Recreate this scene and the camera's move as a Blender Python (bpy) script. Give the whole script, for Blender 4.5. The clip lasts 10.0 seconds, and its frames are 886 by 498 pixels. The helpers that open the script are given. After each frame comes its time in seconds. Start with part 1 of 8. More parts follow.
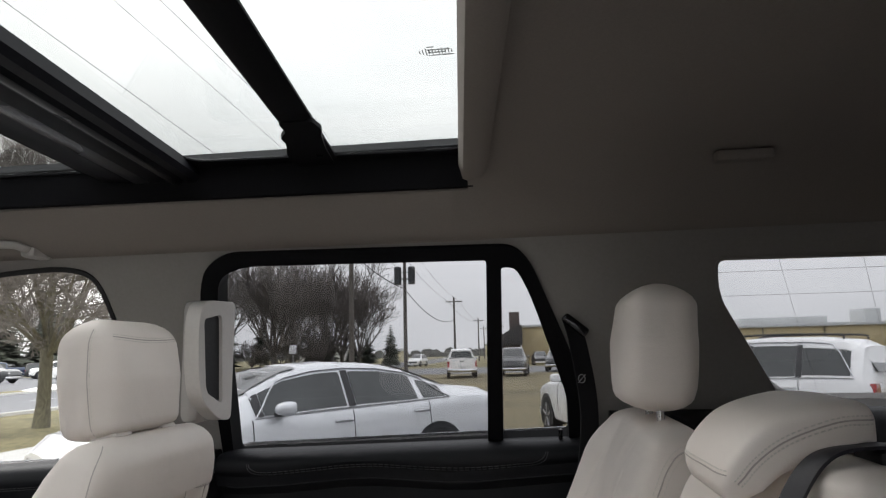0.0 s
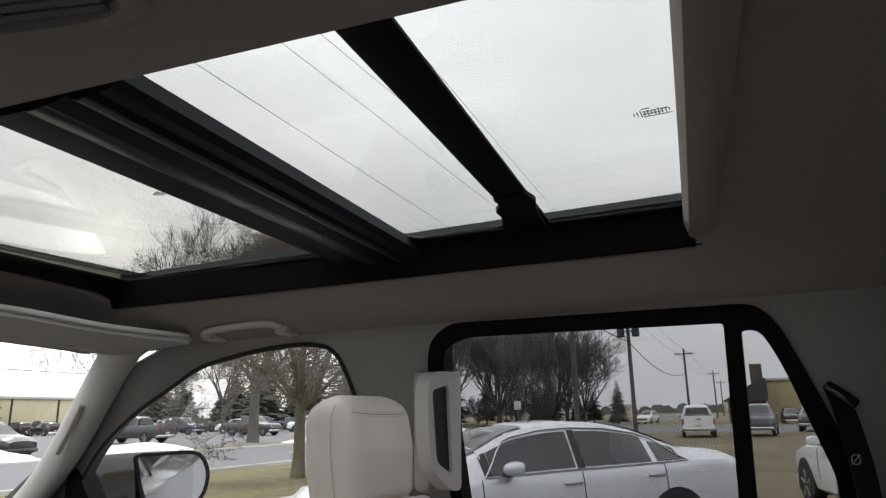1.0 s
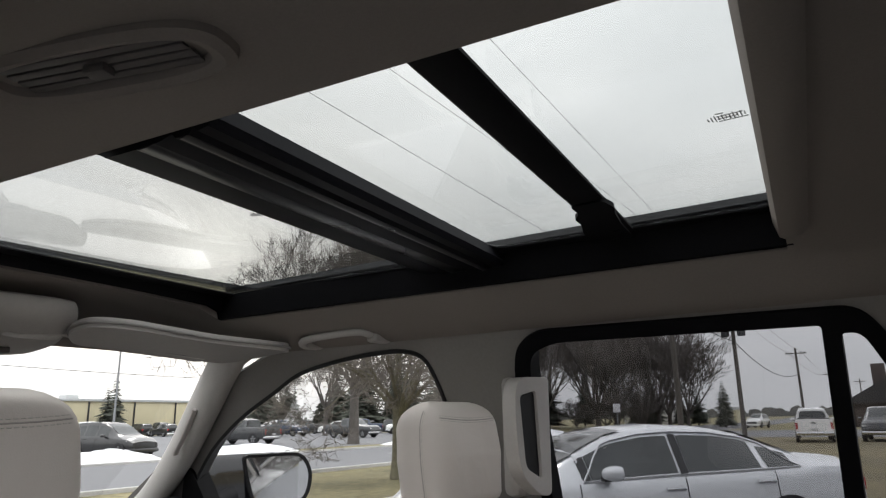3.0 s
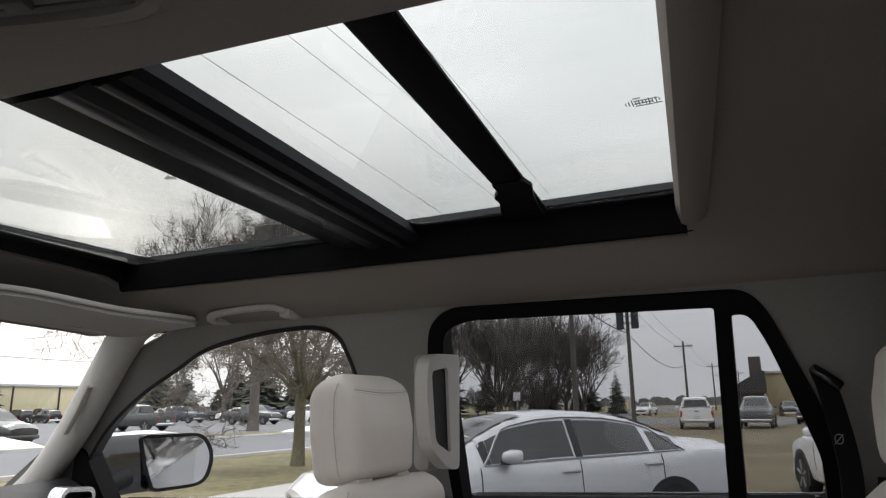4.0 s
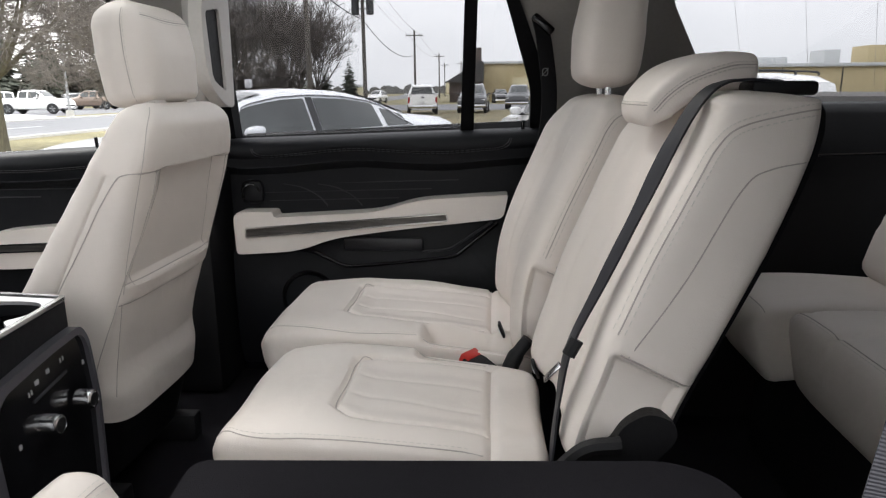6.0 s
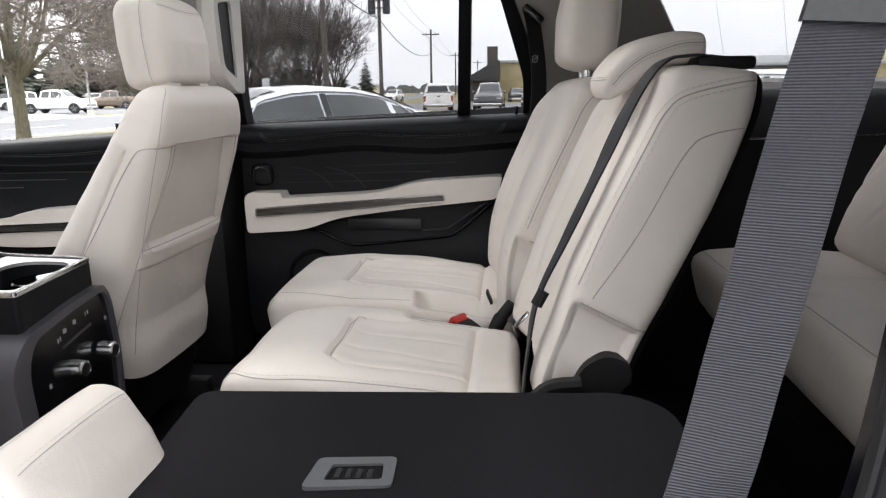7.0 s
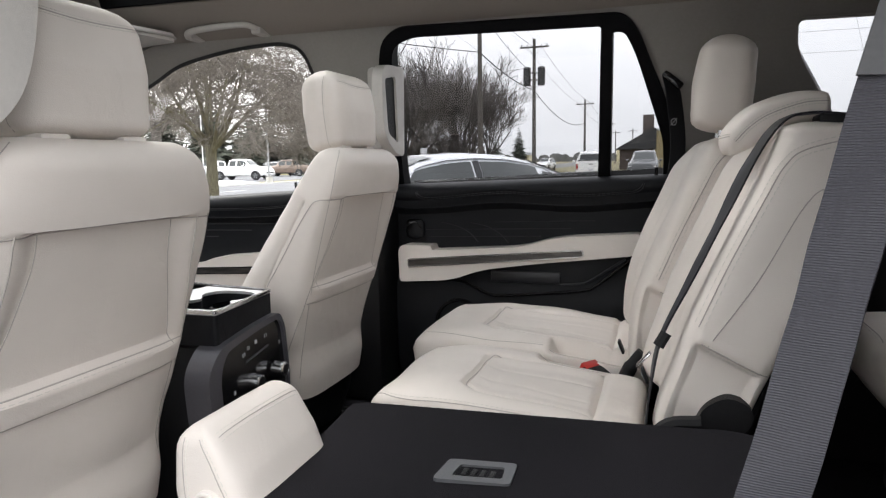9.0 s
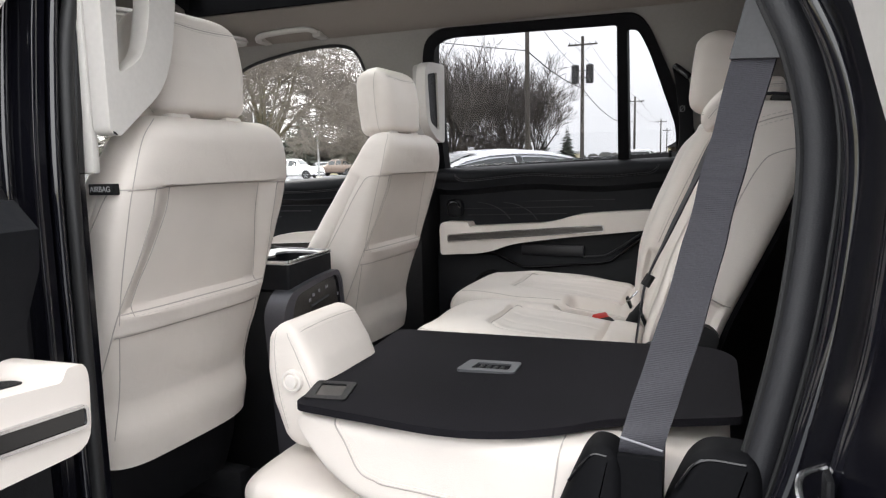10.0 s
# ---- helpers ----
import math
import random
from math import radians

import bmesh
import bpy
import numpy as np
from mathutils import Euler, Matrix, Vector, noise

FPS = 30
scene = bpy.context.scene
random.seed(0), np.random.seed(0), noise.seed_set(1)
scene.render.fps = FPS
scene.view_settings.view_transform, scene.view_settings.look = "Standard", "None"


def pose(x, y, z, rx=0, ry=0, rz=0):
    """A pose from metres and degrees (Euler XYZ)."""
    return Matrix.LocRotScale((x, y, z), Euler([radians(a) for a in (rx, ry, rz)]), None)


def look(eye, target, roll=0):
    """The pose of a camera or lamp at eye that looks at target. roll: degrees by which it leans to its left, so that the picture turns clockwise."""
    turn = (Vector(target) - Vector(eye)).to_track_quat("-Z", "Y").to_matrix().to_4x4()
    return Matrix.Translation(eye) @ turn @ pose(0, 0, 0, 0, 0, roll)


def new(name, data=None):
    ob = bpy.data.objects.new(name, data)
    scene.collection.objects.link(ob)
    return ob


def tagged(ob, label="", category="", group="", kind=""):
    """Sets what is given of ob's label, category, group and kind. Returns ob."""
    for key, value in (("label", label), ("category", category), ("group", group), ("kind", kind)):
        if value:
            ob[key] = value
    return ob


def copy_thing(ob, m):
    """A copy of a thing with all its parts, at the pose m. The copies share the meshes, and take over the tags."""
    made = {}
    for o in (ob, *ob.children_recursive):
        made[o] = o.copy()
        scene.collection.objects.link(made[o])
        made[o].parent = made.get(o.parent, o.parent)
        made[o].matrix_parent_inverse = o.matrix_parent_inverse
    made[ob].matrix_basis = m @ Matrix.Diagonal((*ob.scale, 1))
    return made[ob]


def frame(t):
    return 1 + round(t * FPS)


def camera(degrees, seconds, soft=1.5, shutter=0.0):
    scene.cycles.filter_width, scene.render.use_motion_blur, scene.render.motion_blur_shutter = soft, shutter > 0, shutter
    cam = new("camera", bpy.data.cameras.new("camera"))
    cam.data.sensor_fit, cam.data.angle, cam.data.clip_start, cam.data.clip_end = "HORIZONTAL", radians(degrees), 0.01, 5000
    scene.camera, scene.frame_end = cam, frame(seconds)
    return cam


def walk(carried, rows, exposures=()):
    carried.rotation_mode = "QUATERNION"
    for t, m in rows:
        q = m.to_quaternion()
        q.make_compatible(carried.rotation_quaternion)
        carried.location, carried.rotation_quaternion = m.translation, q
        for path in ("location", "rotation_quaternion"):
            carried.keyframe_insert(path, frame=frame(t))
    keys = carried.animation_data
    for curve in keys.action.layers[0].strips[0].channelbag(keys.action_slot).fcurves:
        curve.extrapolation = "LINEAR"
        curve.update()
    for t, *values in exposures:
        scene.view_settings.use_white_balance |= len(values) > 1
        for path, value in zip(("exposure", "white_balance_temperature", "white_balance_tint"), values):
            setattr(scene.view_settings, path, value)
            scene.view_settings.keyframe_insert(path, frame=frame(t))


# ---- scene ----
cam = camera(66.3, 10.0, 1.25)
PATH = [
    (0, (0.256, 0.102, 1.498), (0.009, 2.062, 1.806), -1.4),
    (0.5, (0.231, 0.103, 1.511), (-0.17, 2.005, 1.983), -1.6),
    (1, (0.247, 0.123, 1.532), (-0.592, 1.875, 2.009), -1.1),
    (1.5, (0.256, 0.106, 1.554), (-0.899, 1.669, 2.026), -0.8),
    (2, (0.258, 0.101, 1.556), (-1.012, 1.572, 2.026), -0.4),
    (2.2, (0.263, 0.107, 1.546), (-0.985, 1.594, 2.028), -0.6),
    (3.3, (0.281, 0.097, 1.534), (-0.719, 1.762, 2.013), -0.8),
    (3.5, (0.281, 0.084, 1.529), (-0.674, 1.776, 2.004), -0.7),
    (4, (0.265, 0.087, 1.51), (-0.578, 1.843, 1.961), -0.7),
    (4.5, (0.239, 0.035, 1.489), (-0.513, 1.888, 1.481), -0.6),
    (5, (0.21, -0.023, 1.469), (-0.349, 1.856, 1.072), -0.3),
    (5.5, (0.219, -0.075, 1.431), (-0.12, 1.844, 0.978), -0.6),
    (6, (0.23, -0.137, 1.395), (0.087, 1.806, 0.943), -0.6),
    (6.2, (0.24, -0.149, 1.386), (0.161, 1.798, 0.934), -0.5),
    (7.3, (0.301, -0.303, 1.358), (0.016, 1.623, 0.902), -0.9),
    (7.5, (0.293, -0.329, 1.368), (-0.072, 1.584, 0.914), -1.0),
    (8, (0.306, -0.349, 1.372), (-0.246, 1.543, 1.03), -1.1),
    (8.5, (0.318, -0.342, 1.363), (-0.244, 1.56, 1.106), -0.9),
    (9, (0.343, -0.382, 1.341), (-0.276, 1.502, 1.086), -0.9),
    (9.5, (0.392, -0.485, 1.285), (-0.274, 1.383, 1.032), -1.0),
    (10, (0.473, -0.646, 1.291), (-0.277, 1.191, 1.037), -1.2),
]
walk(cam, [(t, look(eye, target, roll)) for t, eye, target, roll in PATH],
     [(0, 0.0), (0.5, -0.25), (1, -0.45), (2, -0.5), (4, -0.45), (4.5, -0.15), (5, 0.36), (5.5, 0.40), (6.0, 0.47), (7.5, 0.72), (8.5, 0.50), (9.5, 0.58), (10, 0.66)])
from mathutils.bvhtree import BVHTree

# ---- world, sun, exposure ----
SUN_WAY = (-0.774, 0.597, 0.213)
world = bpy.data.worlds.new("overcast_sky")
scene.world = world
world.use_nodes = True
wn, wl = world.node_tree.nodes, world.node_tree.links
wn.clear()
w_out, w_bg = wn.new("ShaderNodeOutputWorld"), wn.new("ShaderNodeBackground")
w_sky = wn.new("ShaderNodeTexSky")
w_sky.sky_type, w_sky.sun_disc = "NISHITA", False
w_sky.sun_elevation, w_sky.sun_rotation = radians(14), radians(-52)
w_sky.air_density, w_sky.dust_density, w_sky.ozone_density = 1.0, 5.0, 1.0
w_co, w_noise, w_ramp, w_mix = (wn.new(n) for n in ("ShaderNodeTexCoord", "ShaderNodeTexNoise", "ShaderNodeValToRGB", "ShaderNodeMixRGB"))
w_map = wn.new("ShaderNodeMapping")
w_map.inputs["Scale"].default_value = (1.0, 1.0, 2.6)
w_noise.inputs["Scale"].default_value, w_noise.inputs["Detail"].default_value, w_noise.inputs["Roughness"].default_value = 1.7, 4.0, 0.5
w_ramp.color_ramp.elements[0].position, w_ramp.color_ramp.elements[0].color = 0.32, (7.1, 7.3, 7.5, 1)
w_ramp.color_ramp.elements[1].position, w_ramp.color_ramp.elements[1].color = 0.68, (9.6, 9.65, 9.75, 1)
w_mix.inputs["Fac"].default_value = 0.98
# an overcast sky: the zenith brighter than the horizon
w_sep, w_clamp, w_lift, w_mul = wn.new("ShaderNodeSeparateXYZ"), wn.new("ShaderNodeClamp"), wn.new("ShaderNodeMath"), wn.new("ShaderNodeVectorMath")
w_lift.operation, w_lift.inputs[1].default_value, w_lift.inputs[2].default_value = "MULTIPLY_ADD", 1.9, 1.6
w_mul.operation = "SCALE"
wl.new(w_co.outputs["Generated"], w_sep.inputs[0])
wl.new(w_sep.outputs["Z"], w_clamp.inputs["Value"])
wl.new(w_clamp.outputs["Result"], w_lift.inputs[0])
wl.new(w_co.outputs["Generated"], w_map.inputs["Vector"])
wl.new(w_map.outputs["Vector"], w_noise.inputs["Vector"])
wl.new(w_noise.outputs["Fac"], w_ramp.inputs["Fac"])
wl.new(w_sky.outputs["Color"], w_mix.inputs["Color1"])
wl.new(w_ramp.outputs["Color"], w_mix.inputs["Color2"])
# the veiled sun brightens the clouds round it
w_dot, w_near, w_glow, w_sum = (wn.new(n) for n in ("ShaderNodeVectorMath", "ShaderNodeMath", "ShaderNodeMath", "ShaderNodeMixRGB"))
w_dot.operation, w_dot.inputs[1].default_value = "DOT_PRODUCT", SUN_WAY
w_near.operation, w_near.inputs[1].default_value, w_near.use_clamp = "POWER", 420.0, True
w_glow.operation, w_glow.inputs[1].default_value = "MULTIPLY", 0.6
w_sum.blend_type, w_sum.inputs["Color2"].default_value = "ADD", (9.0, 8.8, 8.3, 1)
wl.new(w_co.outputs["Generated"], w_dot.inputs[0])
wl.new(w_dot.outputs["Value"], w_near.inputs[0])
wl.new(w_near.outputs[0], w_glow.inputs[0])
wl.new(w_glow.outputs[0], w_sum.inputs["Fac"])
wl.new(w_mix.outputs["Color"], w_sum.inputs["Color1"])
wl.new(w_sum.outputs["Color"], w_mul.inputs[0])
wl.new(w_lift.outputs[0], w_mul.inputs["Scale"])
wl.new(w_mul.outputs[0], w_bg.inputs["Color"])
w_bg.inputs["Strength"].default_value = 0.12
wl.new(w_bg.outputs["Background"], w_out.inputs["Surface"])

sun_data = bpy.data.lights.new("sun", "SUN")
sun_data.energy, sun_data.angle, sun_data.color = 1.2, radians(14), (1.0, 0.97, 0.93)
sun = new("sun", sun_data)
sun.matrix_world = look((-8, 6.2, 12), (0.0, 0.0, 0.0))


# ---- materials ----
def material(name, color, rough=0.5, metal=0.0, scale=40.0, vary=0.12, bump=0.0, bump_scale=400.0, second=None, big=2.0, coat=0.0, spec=0.5, per_object=0.0, stretch=(1, 1, 1)):
    """A surface with colour varying at two scales, uneven gloss and fine relief, in metres."""
    m = bpy.data.materials.new(name)
    m.use_nodes = True
    n, l = m.node_tree.nodes, m.node_tree.links
    b = n["Principled BSDF"]
    co = n.new("ShaderNodeTexCoord")
    mp = n.new("ShaderNodeMapping")
    mp.inputs["Scale"].default_value = stretch
    l.new(co.outputs["Object"], mp.inputs["Vector"])
    fine, wide = n.new("ShaderNodeTexNoise"), n.new("ShaderNodeTexNoise")
    fine.inputs["Scale"].default_value, fine.inputs["Detail"].default_value = scale, 6.0
    wide.inputs["Scale"].default_value, wide.inputs["Detail"].default_value = big, 3.0
    l.new(mp.outputs["Vector"], fine.inputs["Vector"])
    l.new(mp.outputs["Vector"], wide.inputs["Vector"])
    add = n.new("ShaderNodeMath")
    add.operation = "ADD"
    l.new(fine.outputs["Fac"], add.inputs[0])
    l.new(wide.outputs["Fac"], add.inputs[1])
    half = n.new("ShaderNodeMath")
    half.operation = "MULTIPLY"
    half.inputs[1].default_value = 0.5
    l.new(add.outputs[0], half.inputs[0])
    ramp = n.new("ShaderNodeValToRGB")
    c0 = [max(0.0, c * (1 - vary)) for c in color]
    c1 = second or [min(1.0, c * (1 + vary)) for c in color]
    ramp.color_ramp.elements[0].position, ramp.color_ramp.elements[0].color = 0.36, (*c0, 1)
    ramp.color_ramp.elements[1].position, ramp.color_ramp.elements[1].color = 0.64, (*c1, 1)
    l.new(half.outputs[0], ramp.inputs["Fac"])
    tint = ramp.outputs["Color"]
    if per_object:
        info, hsv, rng = n.new("ShaderNodeObjectInfo"), n.new("ShaderNodeHueSaturation"), n.new("ShaderNodeMapRange")
        rng.inputs["To Min"].default_value, rng.inputs["To Max"].default_value = 1 - per_object, 1 + per_object
        l.new(info.outputs["Random"], rng.inputs["Value"])
        l.new(rng.outputs["Result"], hsv.inputs["Value"])
        l.new(tint, hsv.inputs["Color"])
        tint = hsv.outputs["Color"]
    l.new(tint, b.inputs["Base Color"])
    rr = n.new("ShaderNodeMapRange")
    rr.inputs["To Min"].default_value, rr.inputs["To Max"].default_value = max(0.02, rough * 0.85), min(1.0, rough * 1.15)
    l.new(wide.outputs["Fac"], rr.inputs["Value"])
    l.new(rr.outputs["Result"], b.inputs["Roughness"])
    b.inputs["Metallic"].default_value = metal
    b.inputs["Coat Weight"].default_value = coat
    b.inputs["Coat Roughness"].default_value = 0.04
    b.inputs["Specular IOR Level"].default_value = spec
    if bump:
        grain, bp = n.new("ShaderNodeTexNoise"), n.new("ShaderNodeBump")
        grain.inputs["Scale"].default_value, grain.inputs["Detail"].default_value = bump_scale, 2.0
        l.new(mp.outputs["Vector"], grain.inputs["Vector"])
        bp.inputs["Strength"].default_value, bp.inputs["Distance"].default_value = bump, 0.002
        l.new(grain.outputs["Fac"], bp.inputs["Height"])
        l.new(bp.outputs["Normal"], b.inputs["Normal"])
    return m


def leather(name, color, bump=0.25):
    """Fine pebbled hide: small cells, faint creases and a soft sheen."""
    m = material(name, color, rough=0.5, scale=9.0, vary=0.035, big=3.0, bump=0.0, spec=0.4)
    n, l = m.node_tree.nodes, m.node_tree.links
    b, co = n["Principled BSDF"], n["Texture Coordinate"]
    cells, crease = n.new("ShaderNodeTexVoronoi"), n.new("ShaderNodeTexNoise")
    cells.inputs["Scale"].default_value = 620.0
    crease.inputs["Scale"].default_value, crease.inputs["Detail"].default_value, crease.inputs["Distortion"].default_value = 16.0, 5.0, 0.7
    l.new(co.outputs["Object"], cells.inputs["Vector"])
    l.new(co.outputs["Object"], crease.inputs["Vector"])
    b1, b2 = n.new("ShaderNodeBump"), n.new("ShaderNodeBump")
    b1.inputs["Strength"].default_value, b1.inputs["Distance"].default_value = bump, 0.0007
    b2.inputs["Strength"].default_value, b2.inputs["Distance"].default_value = 0.35, 0.006
    l.new(cells.outputs["Distance"], b1.inputs["Height"])
    l.new(crease.outputs["Fac"], b2.inputs["Height"])
    l.new(b2.outputs["Normal"], b1.inputs["Normal"])
    l.new(b1.outputs["Normal"], b.inputs["Normal"])
    return m


def glass(name, tint=(0.93, 0.96, 0.95), gloss=0.08):
    """A thin pane: lets the view through with a tint and mirrors at grazing angles."""
    m = bpy.data.materials.new(name)
    m.use_nodes = True
    n, l = m.node_tree.nodes, m.node_tree.links
    n.clear()
    out, mix, tr, gl = (n.new(k) for k in ("ShaderNodeOutputMaterial", "ShaderNodeMixShader", "ShaderNodeBsdfTransparent", "ShaderNodeBsdfGlossy"))
    fr, power, mul = n.new("ShaderNodeLayerWeight"), n.new("ShaderNodeMath"), n.new("ShaderNodeMath")
    fr.inputs["Blend"].default_value = 0.5
    power.operation, power.inputs[1].default_value = "POWER", 4.0
    mul.operation, mul.inputs[1].default_value, mul.inputs[2].default_value = "MULTIPLY_ADD", 0.7, gloss / 2
    tr.inputs["Color"].default_value = (*tint, 1)
    gl.inputs["Roughness"].default_value = 0.01
    l.new(fr.outputs["Facing"], power.inputs[0])
    l.new(power.outputs[0], mul.inputs[0])
    l.new(mul.outputs[0], mix.inputs["Fac"])
    l.new(tr.outputs[0], mix.inputs[1])
    l.new(gl.outputs[0], mix.inputs[2])
    l.new(mix.outputs[0], out.inputs["Surface"])
    return m


def lamp_glow(name, color, strength):
    m = material(name, color, rough=0.3)
    b = m.node_tree.nodes["Principled BSDF"]
    b.inputs["Emission Color"].default_value, b.inputs["Emission Strength"].default_value = (*color, 1), strength
    return m


HIDE = leather("cream_leather", (0.706, 0.646, 0.598))
HIDE_PALE = leather("pale_vinyl", (0.73, 0.685, 0.645), bump=0.15)
STITCH = material("thread", (0.62, 0.585, 0.54), rough=0.8, scale=900)
# darker than the hide: carries the shade of the tucked seams as colour
SEAM_SHADE = material("seam_shade", (0.44, 0.40, 0.37), rough=0.8, scale=600)
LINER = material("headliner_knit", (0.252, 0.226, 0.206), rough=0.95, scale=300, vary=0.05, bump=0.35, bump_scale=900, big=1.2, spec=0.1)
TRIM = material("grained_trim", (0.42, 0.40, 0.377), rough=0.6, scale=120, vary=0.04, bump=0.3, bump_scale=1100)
# the cream trim again, with the passenger side's shade put into a darker colour
TRIM_SHADED = material("grained_trim_shaded", (0.265, 0.252, 0.240), rough=0.65, scale=120, vary=0.05, bump=0.3, bump_scale=1100, spec=0.3)
# lighter copy of the trim: the windscreen's light on the pillars is in its colour
TRIM_LIT = material("grained_trim_lit", (0.56, 0.535, 0.505), rough=0.6, scale=120, vary=0.04, bump=0.3, bump_scale=1100)
BLACK = material("black_soft_plastic", (0.0055, 0.0055, 0.0068), rough=0.55, spec=0.3, scale=150, vary=0.25, bump=0.4, bump_scale=900)
ROOF_BLACK = material("matt_black_frame", (0.0045, 0.0045, 0.0055), rough=0.68, scale=150, vary=0.25, spec=0.10)
VENT_GREY = material("dim_vent_plastic", (0.11, 0.10, 0.095), rough=0.6, scale=200, vary=0.08)
BLACK_HIDE = leather("black_vinyl", (0.0060, 0.0064, 0.0082), bump=0.3)
BLACK_HIDE.node_tree.nodes["Principled BSDF"].inputs["Specular IOR Level"].default_value = 0.20
GREY_LINE = material("charcoal_plastic", (0.013, 0.013, 0.016), rough=0.45, scale=200, vary=0.1)
GLOSS = material("black_gloss_trim", (0.006, 0.006, 0.007), rough=0.16, scale=60, vary=0.2)
RUBBER = material("black_rubber_seal", (0.012, 0.012, 0.013), rough=0.5, scale=200, vary=0.2, bump=0.2)
CARPET = material("black_carpet", (0.0120, 0.0112, 0.0138), rough=1.0, scale=700, vary=0.4, bump=0.9, bump_scale=700, spec=0.1)
PAINT_BLACK = material("black_car_paint", (0.006, 0.006, 0.009), rough=0.10, scale=900, vary=0.2, coat=1.0)
CHROME = material("satin_chrome", (0.62, 0.62, 0.63), rough=0.2, metal=1.0, scale=80, vary=0.05)
GREY_PLASTIC = material("grey_plastic", (0.072, 0.074, 0.079), rough=0.4, scale=200, vary=0.08, bump=0.15)
WOOD = material("dark_brushed_strip", (0.10, 0.093, 0.088), rough=0.32, metal=0.7, scale=60, vary=0.5, stretch=(4, 60, 60))
PRINT = material("white_print", (0.55, 0.55, 0.56), rough=0.6, scale=300)
RED = material("red_button", (0.48, 0.025, 0.018), rough=0.35, scale=200, vary=0.05)
GLASS = glass("side_glass", (0.985, 0.985, 0.985))
PRIVACY = glass("privacy_glass", (0.598, 0.600, 0.613))
GLASS_ROOF = glass("roof_glass", (0.72, 0.73, 0.725), 0.1)
MIRROR = material("mirror_silver", (0.85, 0.86, 0.87), rough=0.02, metal=1.0, vary=0.01)


# ---- building helpers ----
def part(name, bm, mat, parent=None, label="", smooth=True):
    """Link a bmesh as one mesh object under a thing or a part."""
    me = bpy.data.meshes.new(name)
    bm.normal_update()
    bm.to_mesh(me)
    bm.free()
    for m in mat if isinstance(mat, (list, tuple)) else [mat]:
        me.materials.append(m)
    if smooth:
        me.polygons.foreach_set("use_smooth", [True] * len(me.polygons))
        me.set_sharp_from_angle(angle=radians(38))
    ob = new(name, me)
    if parent is not None:
        ob.parent = parent
        ob.matrix_parent_inverse = parent.matrix_basis.inverted()
    if label:
        tagged(ob, label)
    return ob


def thing(name, label, category, group="", at=(0, 0, 0), kind=""):
    ob = new(name)
    ob.empty_display_size = 0.1
    ob.location = at
    return tagged(ob, label, category, group, kind)


def bm_new():
    return bmesh.new()


def add_box(bm, lo, hi, r=0.0, m=None, seg=2):
    """A box between two corners, its edges rounded by r, turned by m."""
    lo, hi = Vector(lo), Vector(hi)
    made = bmesh.ops.create_cube(bm, size=1.0, matrix=Matrix.Translation((lo + hi) / 2) @ Matrix.Diagonal((*(hi - lo), 1)))["verts"]
    if r > 0:
        edges = list({e for v in made for e in v.link_edges})
        made = bmesh.ops.bevel(bm, geom=edges, offset=r, segments=seg, affect="EDGES", profile=0.5)["verts"]
        made = list(made)
    if m is not None:
        bmesh.ops.transform(bm, matrix=m, verts=made)
    return bm


def box(lo, hi, r=0.0, m=None, seg=2):
    return add_box(bm_new(), lo, hi, r, m, seg)


def add_tube(bm, pts, r, n=8, cap=True, flat=1.0):
    """A round rod along points; r is one radius or one per point."""
    pts = [Vector(p) for p in pts]
    rr = r if isinstance(r, (list, tuple)) else [r] * len(pts)
    side = None
    rings = []
    for i, p in enumerate(pts):
        d = (pts[min(i + 1, len(pts) - 1)] - pts[max(i - 1, 0)]).normalized()
        if side is None:
            side = d.cross(Vector((0, 0, 1)) if abs(d.z) < 0.9 else Vector((1, 0, 0))).normalized()
        side = (side - d * side.dot(d)).normalized()
        up = d.cross(side)
        rings.append([bm.verts.new(p + rr[i] * (math.cos(a) * side + flat * math.sin(a) * up)) for a in (2 * math.pi * k / n for k in range(n))])
    for a, b in zip(rings, rings[1:]):
        for k in range(n):
            bm.faces.new((a[k], a[(k + 1) % n], b[(k + 1) % n], b[k]))
    if cap:
        bm.faces.new(rings[0][::-1])
        bm.faces.new(rings[-1])
    return bm


def tube(pts, r, n=8, cap=True, flat=1.0):
    return add_tube(bm_new(), pts, r, n, cap, flat)


def curve_pts(pts, n=8):
    """A smooth line through the points (Catmull-Rom)."""
    p = [Vector(q) for q in pts]
    p = [2 * p[0] - p[1]] + p + [2 * p[-1] - p[-2]]
    out = []
    for i in range(1, len(p) - 2):
        a, b, c, d = p[i - 1 : i + 3]
        for k in range(n):
            t = k / n
            out.append(0.5 * (2 * b + (c - a) * t + (2 * a - 5 * b + 4 * c - d) * t * t + (3 * b - a - 3 * c + d) * t**3))
    return out + [p[-2]]


def loft(rings, caps=True):
    bm = bm_new()
    rows = [[bm.verts.new(p) for p in ring] for ring in rings]
    n = len(rows[0])
    for a, b in zip(rows, rows[1:]):
        for k in range(n):
            bm.faces.new((a[k], a[(k + 1) % n], b[(k + 1) % n], b[k]))
    if caps:
        bm.faces.new(rows[0][::-1])
        bm.faces.new(rows[-1])
    bmesh.ops.recalc_face_normals(bm, faces=bm.faces)
    return bm


